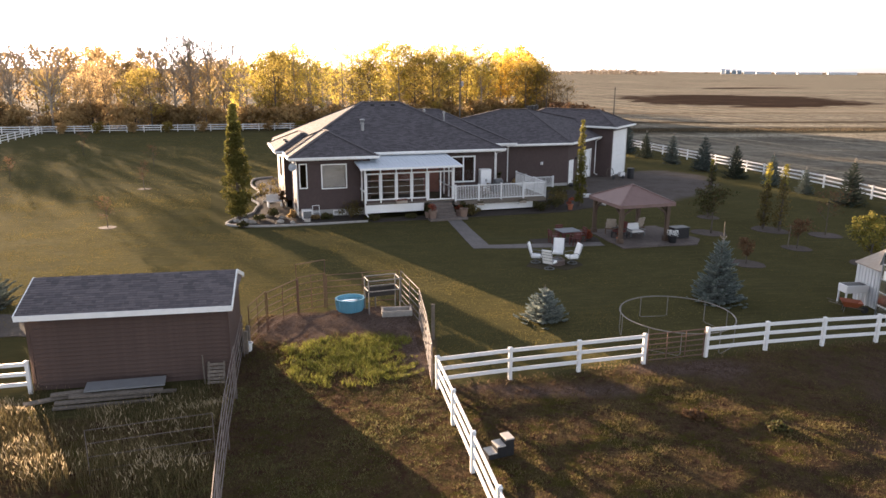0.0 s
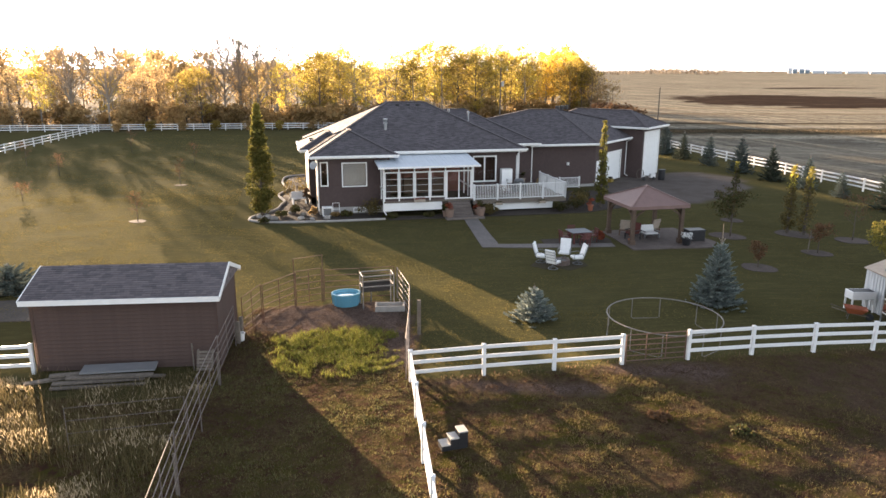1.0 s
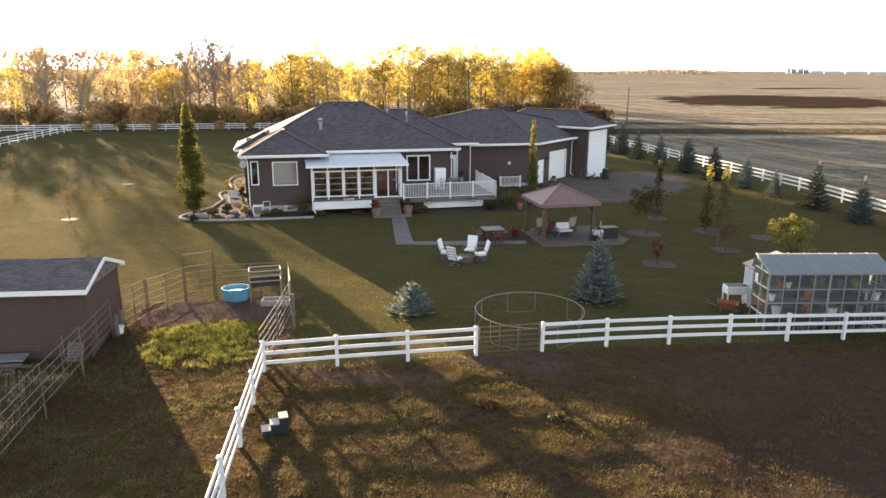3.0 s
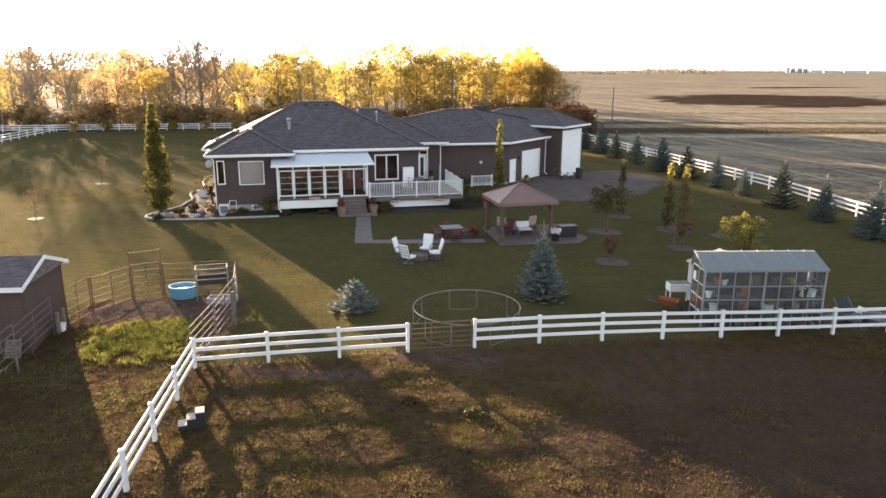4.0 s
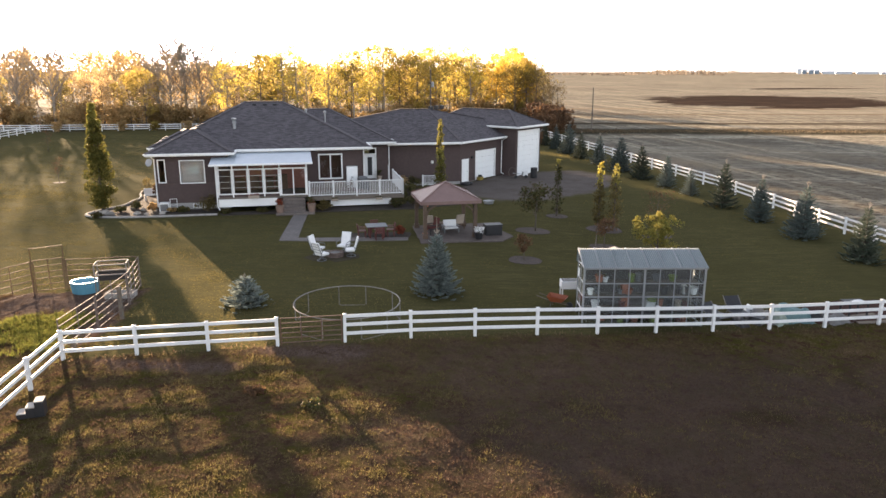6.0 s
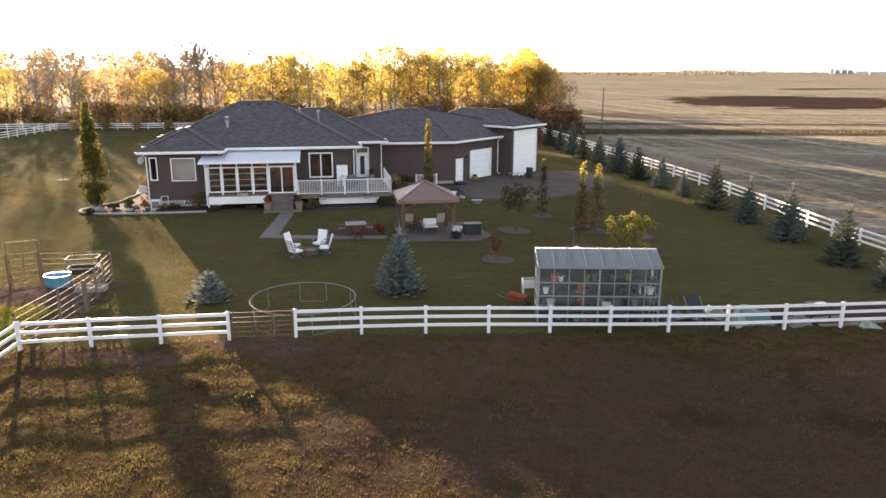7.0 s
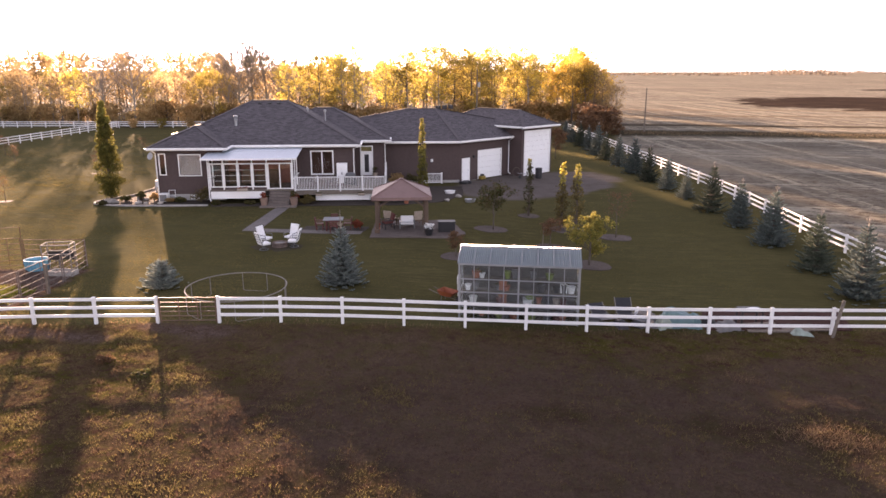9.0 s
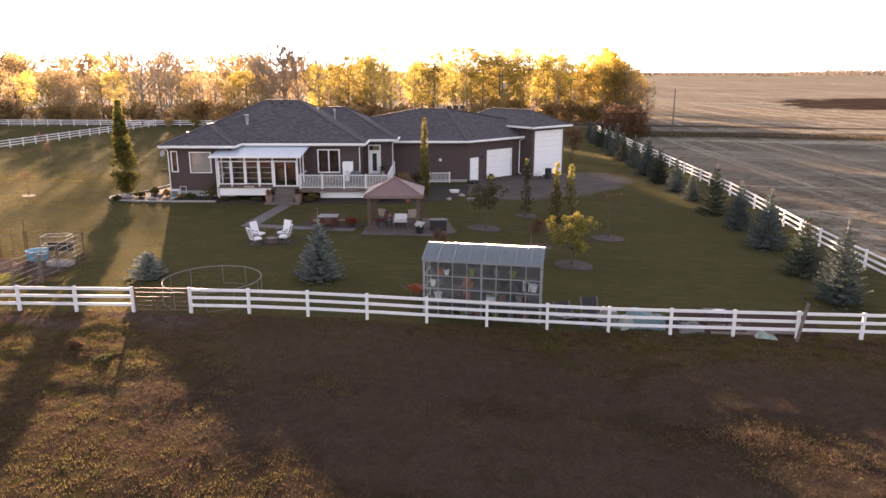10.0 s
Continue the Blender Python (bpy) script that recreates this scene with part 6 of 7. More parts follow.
column_tree("columnar_poplar", 8.0, 0.92, at(-14.0, 48.0), "dense dark columnar poplar at the bed's end", 401, POPLEAF, TIPLEAF, 0.84, 60)
column_tree("columnar_poplar", 6.6, 0.38, at(10.9, 53.6), "slim columnar poplar with yellowing top", 402, POPLEAF, TIPLEAF, 0.5, 18)
column_tree("columnar_poplar", 4.6, 0.42, at(22.55, 47.4), "slim yellowing columnar poplar on the lawn", 403, OCHRELEAF, LEMONLEAF, 0.66, 12)
column_tree("columnar_poplar", 4.6, 0.5, at(23.55, 47.1), "slim yellowing columnar poplar on the lawn", 404, OCHRELEAF, TIPLEAF, 0.7, 10)
column_tree("columnar_poplar", 4.2, 0.35, at(19.9, 50.6), "thin half-bare columnar poplar on the lawn", 405, SHRUBLEAF, TIPLEAF, 0.9, 5)
tree("lime_tree", 2.35, 1.05, 26, 0.06, 410, LIMELEAF, "small rounded tree with yellow-green leaves on the lawn", BARK, per=44, size=0.065, clump=0.27, keep=0.75, bare=0.2, m=at(24.75, 38.6))
tree("crabapple_tree", 2.6, 1.15, 20, 0.05, 411, SHRUBLEAF, "young crabapple with sparse olive leaves on the lawn", BARK, per=22, size=0.07, clump=0.36, bare=0.32, m=at(18.1, 45.3))
tree("young_tree", 1.35, 0.32, 10, 0.03, 412, DULLRED, "small brown-leaved young tree on the lawn", BARK, per=14, size=0.06, clump=0.25, bare=0.35, m=at(17.14, 37.62), group="young trees")
tree("young_tree", 1.7, 0.5, 14, 0.035, 413, DULLRED, "small dull red-brown young tree on the lawn", BARK, per=12, size=0.06, clump=0.28, bare=0.4, m=at(22.24, 42.0), group="young trees")
tree("young_tree", 3.0, 0.9, 16, 0.035, 414, DULLRED, "thin half-bare young tree on the lawn", BARK, per=4, size=0.06, clump=0.4, bare=0.35, m=at(26.27, 46.13), group="young trees")
tree("young_tree", 3.4, 1.0, 18, 0.05, 415, DULLRED, "young tree with dull red leaves beyond the garage", BARK, per=26, size=0.09, clump=0.5, bare=0.3, m=at(19.3, 84.8), group="young trees")
for k, (x, y, h) in enumerate(((-25.9, 61.0, 2.4), (-22.1, 45.6, 1.9), (-40.1, 65.3, 2.2), (-35.2, 52.5, 1.3), (-42.9, 85.0, 3.0), (-30.5, 75.0, 2.4), (-48.0, 72.0, 2.6))):
    tree("young_tree", h, 0.5, 12, 0.03, 420 + k, DULLRED, "thin young lawn tree with few leaves", BARK, per=3, size=0.06, clump=0.3, bare=0.3, m=at(x, y), group="young trees")
spruce("dwarf_spruce", 1.5, 1.6, NEEDLE, "spreading blue-grey juniper beyond the shed", 431, at(-20.3, 29.8), gap=0.16)
stake = thing("tree_stake", at(21.75, 42.2, 0), "grey wooden stake on the lawn", "stake")
part("pole", Solid().tube([(0, 0, -0.1), (0.05, 0, 1.4)], 0.03, 6), WOOD, stake)
for k in range(11):
    x = -60 + 5.2 * k
    tree("hedge_shrub", 1.5, 0.7, 10, 0.03, 440 + k, OLIVELEAF if k % 2 else BROWNLEAF, "low shrub along the back fence", BARK, per=26, size=0.1, clump=0.45, bare=0.1, up=0.5, m=at(x, 127.2 + 0.24 * x), group="shrubs of the back fence")

# ---- power poles, far farmstead, horizon woods, ditch ----
for x, y, h, label in ((31.4, 126.5, 7.3, "weathered wooden power pole at the field's edge"), (3.6, 117.0, 10.4, "wooden power pole with a transformer before the woods")):
    p = thing("power_pole", at(x, y, 14), label, "power pole", "power poles")
    part("pole", Solid().tube([(0, 0, -0.2), (0, 0, h * 0.5), (0, 0, h)], 0.14, 8, 0.09), WOOD, p)
    part("insulator", Solid().lathe([(0.05, h), (0.07, h + 0.06), (0.03, h + 0.2), (0, h + 0.22)], 8), GREYMET, p)
    if h > 9:
        part("transformer", Solid().lathe([(0, 7.6), (0.24, 7.62), (0.24, 8.35), (0.16, 8.45), (0, 8.46)], 12, 0.34, 0), ALU, p)
        part("bracket", Solid().box(0.05, -0.04, 7.9, 0.15, 0.04, 8.2), GREYMET, p)
DITCH = leafy("ditch_weeds", [(0.075, 0.057, 0.037), (0.115, 0.087, 0.053), (0.16, 0.122, 0.075)], 0.2, 0.0)


def blades(name, spots, mat, label, category, hmin, hmax, w, seed, bend=0.35):
    """Grass and weeds: one bent blade of two faces for each spot."""
    rr = np.random.RandomState(seed)
    n = len(spots)
    p = np.array(spots, dtype=np.float64)
    a = rr.uniform(0, 2 * np.pi, n)
    h = rr.uniform(hmin, hmax, n) * (p[:, 3] if p.shape[1] > 3 else 1)
    b = rr.uniform(-bend, bend, (n, 2)) * h[:, None]
    dx, dy = np.cos(a) * w / 2, np.sin(a) * w / 2
    vs = np.zeros((n, 5, 3))
    vs[:, 0] = p[:, :3] - np.stack([dx, dy, 0 * dx + 0.02], 1)
    vs[:, 1] = p[:, :3] + np.stack([dx, dy, 0 * dx - 0.02], 1)
    mid = p[:, :3] + np.stack([b[:, 0] * 0.4, b[:, 1] * 0.4, h * 0.6], 1)
    vs[:, 2] = mid + np.stack([dx, dy, 0 * dx], 1) * 0.75
    vs[:, 3] = mid - np.stack([dx, dy, 0 * dx], 1) * 0.75
    vs[:, 4] = p[:, :3] + np.stack([b[:, 0], b[:, 1], h], 1)
    k = np.arange(n) * 5
    if hmax < 0.12:                            # short grass needs no bend
        vs = vs[:, (0, 1, 4)]
        faces = np.arange(n * 3).reshape(-1, 3).tolist()
    else:
        faces = np.stack([k, k + 1, k + 2, k + 3], 1).tolist() + np.stack([k + 3, k + 2, k + 4], 1).tolist()
    me = bpy.data.meshes.new(name)
    me.from_pydata(vs.reshape(-1, 3).tolist(), [], faces)
    me.materials.append(mat)
    return tagged(new(name, me), label, category, kind="stuff")


rr = random.Random(77)
spots = []
for k in range(14000):
    x = 28 + 330 * rr.random() ** 1.5
    y = 122.4 + 0.07 * x + rr.gauss(0, 1.6)
    spots.append((x, y, ground_z(x, y)))
blades("ditch_weeds", spots, DITCH, "dark dry weeds along the field ditch", "weeds", 0.08, 0.26, 0.12, 1)
FARWOOD = leafy("far_wood_leaves", [(0.15, 0.13, 0.105), (0.21, 0.175, 0.135), (0.18, 0.15, 0.12)], 0.3, 0.0)
cl = []
for k in range(1100):
    a = rr.uniform(-62, 48)
    d = rr.uniform(1500, 2300) if a < 17 else rr.uniform(2750, 3200)
    gap = noise.noise(Vector((a * 0.11, 0, 4))) + (0.55 if a < -22 else 0.0)
    if gap < -0.3:
        continue
    for _ in range(2):
        cl.append(((d * math.sin(radians(a)) + rr.uniform(-20, 20), d * math.cos(radians(a)) + rr.uniform(-20, 20), rr.uniform(1, 5) * (1.0 if gap > 0.02 else 0.35) + 8 * max(0, gap - 0.25)), (9.0 if a > 17 else 7.0) if gap > 0.02 else 4.5))
single("far_woods", leaf_mesh("far_woods", cl, 12, 2.6, FARWOOD, seed=9), None, "hazy belts of distant woods on the horizon", "woods", kind="stuff")
FARBLUE = plain("far_blue_steel", (0.22, 0.27, 0.31), 0.5, 0.2, var=0.1, scale=0.2, bump=0)
FARWHITE = plain("far_white_steel", (0.55, 0.56, 0.57), 0.5, 0.0, var=0.08, scale=0.2, bump=0)
fx, fy = 927.0, 2323.0
for dx, dy, w, d, h, mt in ((0, 0, 11, 12, 19, FARWHITE), (15, 8, 13, 13, 17, FARBLUE), (31, 4, 13, 13, 17, FARBLUE), (46, 8, 13, 13, 15, FARBLUE), (72, 0, 34, 18, 10, FARWHITE), (112, 10, 44, 20, 9, FARWHITE), (165, 0, 56, 22, 9, FARWHITE), (232, 10, 70, 24, 8, FARWHITE), (312, 0, 80, 24, 9, FARWHITE)):
    fb = thing("farm_building", pose(fx + 1.12 * dx, fy + dy - 0.22 * dx, 0, 0, 0, -18), "distant white steel farm building" if mt == FARWHITE else "distant blue-grey steel farm building", "building", "far farmstead")
    part("wall", Solid().box(-w / 2, -d / 2, -2, w / 2, d / 2, h * 0.6), mt, fb)
    part("roof", Solid().add([(-w / 2 - 0.5, -d / 2 - 0.5, h * 0.6), (w / 2 + 0.5, -d / 2 - 0.5, h * 0.6), (w / 2 + 0.5, d / 2 + 0.5, h * 0.6), (-w / 2 - 0.5, d / 2 + 0.5, h * 0.6), (-w / 2 - 0.5, 0, h * 0.85), (w / 2 + 0.5, 0, h * 0.85)],
                             [(0, 1, 5, 4), (2, 3, 4, 5), (0, 4, 3), (1, 2, 5), (0, 3, 2, 1)]), FARWHITE, fb)
tw2 = thing("grain_leg", pose(fx + 32, fy + 5, 0), "distant steel grain leg tower", "tower", "far farmstead")
part("mast", Solid().tube([(0, 0, 0), (0, 0, 42)], 0.9, 6), FARBLUE, tw2)
part("spout", Solid().tube([(0, 0, 40), (-9, 0, 22)], 0.6, 6), FARBLUE, tw2)


# ---- pipe gate, corral panels, pen ----
def pipe_panel(p, q, h, mat, label, rails=5, uprights=3, name="corral_panel", r=0.019, group="pipe corral panels", lift=0.12):
    """A welded pipe panel from p to q (x, y): rails, end posts and inner uprights."""
    d = Vector(q) - Vector(p)
    z0, z1 = ground_z(*p), ground_z(*q)
    t = thing(name, pose(p[0], p[1], z0, 0, 0, math.degrees(math.atan2(d.y, d.x))), label, "fence panel", group)
    L, rise = d.length, z1 - z0
    for k in range(rails):
        z = lift + (h - lift) * k / (rails - 1)
        part("rail", Solid().tube([(0, 0, z), (L, 0, z + rise)], r, 6), mat, t)
    for k in range(uprights):
        x = L * k / (uprights - 1)
        e = k in (0, uprights - 1)
        part("upright", Solid().tube([(x, 0, -0.05 + rise * x / L if e else lift), (x, 0, h + rise * x / L)], r * (1.35 if e else 1), 6), mat, t)
    return t


pipe_panel((7.42, 23.54), (9.68, 24.12), 1.12, GATERED, "brown welded pipe gate between white posts", 6, 4, "pipe_gate", r=0.019)
PA = [(-7.5, 24.7), (-6.93, 21.6), (-6.24, 18.3), (-5.47, 15.0), (-4.63, 11.7), (-3.8, 8.4), (-3.0, 5.1)]
for a, c, h in zip(PA, PA[1:], (1.72, 1.85, 1.9, 1.9, 1.9, 1.9)):
    pipe_panel(a, c, h, OLDPIPE, "dull steel pipe corral panel beside the tall grass", 5, 3, r=0.014, lift=0.55)
for x, y in (PA[1], PA[3]):
    pst = thing("fence_post", at(x - 0.08, y + 0.05), "weathered round wooden fence post", "post", "wooden posts of the pen")
    part("post", Solid().tube([(0, 0, -0.2), (0.02, 0, 1.2)], 0.045, 8), WOOD, pst)
for a, c, h, lab in (((-7.46, 25.5), (-7.14, 26.9), 1.7, "rusty pipe panel beside the shed"), ((-7.1, 27.0), (-6.2, 28.65), 1.62, "rusty pipe panel round the pen"), ((-6.2, 28.85), (-5.2, 29.55), 1.62, "rusty pipe gate panel with a tall frame"),
                     ((-5.1, 29.65), (-2.0, 30.5), 1.5, "rusty pipe panel behind the tub")):
    pipe_panel(a, c, h, RUST, lab, 6, 3, r=0.016)
for a, c in (((-1.85, 30.4), (-0.95, 27.7)), ((-0.93, 27.55), (-0.6, 24.6)), ((-0.6, 24.5), (-0.38, 21.75))):
    pipe_panel(a, c, 1.5, OLDPIPE, "dull galvanized pipe panel down the pen's side", 6, 3)
arch = thing("pen_arch", pose(0, 0, 0), "tall rusty pipe frame over the pen gate", "gate frame")
part("frame", Solid().tube([(-6.25, 28.8, 0), (-6.25, 28.8, 2.22), (-5.15, 29.6, 2.22), (-5.15, 29.6, 0)], 0.023, 6), RUST, arch)
hg = thing("squeeze_gate", at(-2.62, 29.35, 20), "galvanized loop gate with a dark rubber board", "gate")
for z in (1.02, 1.5):
    part("loop", Solid().tube([(-0.7, -0.35, z), (-0.62, -0.45, z), (0.62, -0.45, z), (0.7, -0.35, z), (0.7, 0.3, z), (0.62, 0.38, z), (-0.62, 0.38, z), (-0.7, 0.3, z), (-0.7, -0.35, z)], 0.03, 6), PIPE, hg)
for x in (-0.7, 0.7):
    for y in (-0.4, 0.34):
        part("leg", Solid().tube([(x, y, 0), (x, y, 1.5)], 0.03, 6), PIPE, hg)
part("board", Solid().box(-0.66, 0.28, 0.55, 0.66, 0.31, 1.0), BLACK, hg)
tub = thing("water_tub", at(-4.03, 29.3, 15) @ Matrix.Diagonal((0.88, 0.88, 0.98, 1)), "round blue plastic stock tub full of water", "tub")
part("body", tub_mesh(0.64, 0.72, 0.56, 0.05, 28, 0.85), TUBBLUE, tub, smooth=False)
for k in range(10):
    a = 2 * math.pi * k / 10
    part("rib", Solid().beam((0.66 * math.cos(a), 0.66 * 0.85 * math.sin(a), 0.05), (0.725 * math.cos(a), 0.725 * 0.85 * math.sin(a), 0.52), 0.06, 0.04), TUBBLUE, tub)
part("liner", Solid().lathe([(0, 0.3), (0.64, 0.3)], 28, sy=0.85), plain("pale_liner", (0.42, 0.62, 0.68), 0.5, var=0.2, scale=4), tub)
part("water", Solid().lathe([(0, 0.46), (0.66, 0.46)], 28, sy=0.85), WATER, tub).visible_shadow = False
hy = thing("hydrant", at(-2.95, 29.65), "grey yard hydrant behind the tub", "hydrant")
part("standpipe", Solid().tube([(0, 0, 0), (0, 0, 0.95)], 0.03, 6), GREYMET, hy)
part("spout", Solid().tube([(0, 0, 0.9), (-0.2, -0.1, 0.92), (-0.28, -0.14, 0.8)], 0.025, 6), GREYMET, hy)
slab = thing("feed_trough", at(-1.95, 28.75, 8), "pale concrete feed trough on bare earth", "trough")
part("base", Solid().box(-0.65, -0.3, 0, 0.65, 0.3, 0.1), CONC, slab)
for y in (-0.27, 0.27):
    part("side", Solid().box(-0.65, y - 0.04, 0.1, 0.65, y + 0.04, 0.26), CONC, slab, bevel=0.01)
for x in (-0.61, 0.61):
    part("end", Solid().box(x - 0.04, -0.23, 0.1, x + 0.04, 0.23, 0.26), CONC, slab, bevel=0.01)
for x, y, h in ((-0.36, 25.95, 1.45), (-7.47, 24.95, 0.95), (-7.5, 25.4, 0.95), (-0.3, 22.4, 0.5)):
    pst = thing("fence_post", at(x, y), "weathered wooden post beside the pen", "post", "wooden posts of the pen")
    part("post", Solid().box(-0.07, -0.07, -0.2, 0.07, 0.07, h), WOOD, pst, bevel=0.01)
pail = thing("bucket", at(-7.45, 25.17, 15), "white plastic bucket between two short posts", "bucket")
part("body", tub_mesh(0.12, 0.145, 0.34, 0.015, 14), WHITE, pail)
mb = thing("mounting_block", at(1.5, 17.35, 22) @ Matrix.Diagonal((0.78, 0.62, 0.95, 1)), "black three-step mounting block with white treads in the corral", "steps")
for k in range(3):
    part("riser", Solid().box(-0.5 + 0.33 * k, -0.3, 0.0, -0.17 + 0.33 * k, 0.3, 0.18 * (k + 1) - 0.02), BLACK, mb, bevel=0.01)
    part("tread", Solid().box(-0.51 + 0.33 * k, -0.31, 0.18 * (k + 1) - 0.02, -0.17 + 0.33 * k, 0.31, 0.18 * (k + 1) + 0.02), TREAD, mb, bevel=0.008)
# boards by the shed
for k, (x, y, r, L, w, z, mt) in enumerate(((-10.75, 21.92, 16, 2.5, 0.66, 0.34, ALU), (-10.9, 21.5, 13, 2.9, 0.24, 0.2, WOOD), (-11.2, 21.3, 17, 3.0, 0.2, 0.1, WOOD), (-12.75, 21.2, 34, 1.9, 0.2, 0.16, WOOD), (-11.1, 21.05, 15, 3.1, 0.16, 0.02, WOOD), (-11.9, 21.6, 22, 2.2, 0.2, 0.24, WOOD), (-9.9, 21.75, 9, 1.7, 0.16, 0.14, WOOD))):
    single("board", Solid().box(-L / 2, -w / 2, 0, L / 2, w / 2, 0.06), mt, "weathered board in the pile before the shed" if mt == WOOD else "pale metal sheet on the board pile", "board", "boards before the shed", m=pose(x, y, ground_z(x, y) + z, 4 * (k % 2) + 2, 1.5, r))
pal = thing("pallet", pose(-7.95, 22.72, ground_z(-7.95, 22.72) - 0.02, 66, 0, 9.5), "small grey wooden pallet leaning on the shed wall", "pallet")
for k in range(6):
    part("slat", Solid().box(-0.3, 0.02 + 0.125 * k, 0.07, 0.3 - 0.03 * (k % 2), 0.115 + 0.125 * k, 0.09), WOOD, pal)
for x in (-0.26, 0.26):
    part("runner", Solid().box(x - 0.03, 0, 0, x + 0.03, 0.8, 0.07), WOOD, pal)
stk = thing("stake", at(-8.35, 22.7, 5), "thin grey wooden stake by the shed wall", "stake")
part("post", Solid().tube([(0, 0, -0.1), (-0.04, 0.05, 1.05)], 0.028, 6), WOOD, stk)
pipe_panel((-6.5, 17.85), (-9.6, 16.9), 1.4, OLDPIPE, "dull pipe panel half hidden in the tall grass", 4, 2, r=0.009, lift=0.2)

# ---- trampoline frame ----
tr = thing("trampoline_frame", at(9.4, 26.4, 0), "round galvanized trampoline frame without its mat", "trampoline")
RT = 2.22
part("ring", Solid().tube([(RT * math.cos(2 * math.pi * k / 48), RT * math.sin(2 * math.pi * k / 48), 0.9) for k in range(49)], 0.024, 8), PIPE, tr, smooth=True)
for k in range(5):
    a0, a1 = 2 * math.pi * (k + 0.12) / 5, 2 * math.pi * (k + 0.56) / 5
    pts = [(RT * math.cos(a), RT * math.sin(a), z) for a, z in ((a0, 0.9), (a0, 0.06), (a0 + 0.05, 0.0), (a1 - 0.05, 0.0), (a1, 0.06), (a1, 0.9))]
    part("leg", Solid().tube(pts, 0.017, 6), PIPE, tr)

# ---- greenhouse ----
GM = pose(19.39, 27.84, -0.42, 0, 0, 5.5)
gh = thing("greenhouse", GM, "aluminium-framed greenhouse with corrugated clear roof and potted plants inside", "greenhouse")
GW, GD, GH, GRZ, RY = 5.19, 1.36, 2.62, 3.1, 1.28
fr = lambda nm, p, q, w=0.035, h=0.04, lab="": part(nm, Solid().beam(p, q, w, h), ALU, gh, lab)
cols = [GW * k / 8 for k in range(9)]
for k, x in enumerate(cols):
    fr("stud", (x, 0, 0), (x, 0, GH), 0.08 if k in (0, 4, 8) else 0.035, 0.05)
    fr("rafter", (x, 0, GH), (x, RY, GRZ))
    fr("rafter", (x, RY, GRZ), (x, GD, GRZ - 0.05))
    fr("stud", (x, GD, 0), (x, GD, GRZ - 0.05))
for z in (0.05, 0.75, 1.35, 1.95, GH):
    fr("rail", (0, -0.01, z), (GW, -0.01, z), 0.04, 0.045)
    for x in (0, GW):
        fr("side_rail", (x, 0, z), (x, GD, z), 0.04, 0.045)
fr("ridge", (-0.05, RY, GRZ + 0.03), (GW + 0.05, RY, GRZ + 0.03), 0.1, 0.06)
fr("gutter", (-0.05, -0.05, GH + 0.02), (GW + 0.05, -0.05, GH + 0.02), 0.1, 0.08)
for x in (0, GW):
    for y in (0.66,):
        fr("stud", (x, y, 0), (x, y, GH + 0.35))
for k in range(8):
    for z0, z1 in ((0.08, 0.72), (0.78, 1.32), (1.38, 1.92), (1.98, GH - 0.04)):
        p = part("pane", Solid().box(cols[k] + 0.03, 0.0, z0, cols[k + 1] - 0.03, 0.006, z1), GHGLASS, gh)
        p.visible_shadow = False
for x in (0, GW):
    p = part("side_pane", Solid().add([(x, 0.05, 0.1), (x, GD - 0.05, 0.1), (x, GD - 0.02, GRZ - 0.08), (x, RY, GRZ - 0.04), (x, 0.05, GH - 0.04)], [(0, 1, 2, 3, 4)]), POLY, gh)
    p.visible_shadow = False
part("back_wall", Solid().box(0.05, GD - 0.03, 0.02, GW - 0.05, GD, GRZ - 0.05), plain("grey_back_boards", (0.07, 0.065, 0.062), 0.8, var=0.3, scale=4, bump=0.2), gh)
ROOFPOLY = plain("corrugated_clear_roof", (0.17, 0.205, 0.215), 0.3, 0.0, var=0.1, scale=3, bump=0.05, spec=0.6)
corr = Solid()
nn = 260
for (y0, z0), (y1, z1) in (((-0.12, GH + 0.02), (RY, GRZ + 0.05)), ((RY, GRZ + 0.05), (GD + 0.1, GH - 0.1))):
    vs = []
    for k in range(nn + 1):
        x = -0.08 + (GW + 0.16) * k / nn
        w = 0.024 * math.sin(k * math.pi / 2.0)
        vs += [(x, y0, z0 + w + 0.03), (x, y1, z1 + w + 0.03)]
    corr.add(vs, [(2 * k, 2 * k + 2, 2 * k + 3, 2 * k + 1) for k in range(nn)])
part("roof_sheet", corr, ROOFPOLY, gh, "corrugated clear plastic sheets")
for k in range(8):
    x = -0.05 + GW * (k + 0.0) / 7.55
    part("roof_strip", Solid().beam((x, -0.13, GH + 0.09), (x, RY, GRZ + 0.12), 0.035, 0.02), ALU, gh)
for zz in (0.75, 1.35, 1.93):
    s = thing("plant_shelf", GM @ pose(GW / 2, 0.42, zz - 0.03), "slatted wooden plant shelf in the greenhouse", "shelf", "greenhouse shelves")
    for k in range(4):
        part("slat", Solid().box(-GW / 2 + 0.15, -0.28 + k * 0.15, 0, GW / 2 - 0.15, -0.17 + k * 0.15, 0.03), WOOD, s)
rr = random.Random(31)
POTS = [TERRA, TERRA, REDWOOD, BLACK, BLACK, GREYMET, WHITE, plain("green_plastic", (0.16, 0.22, 0.04), 0.5), BEIGE, GREYMET]
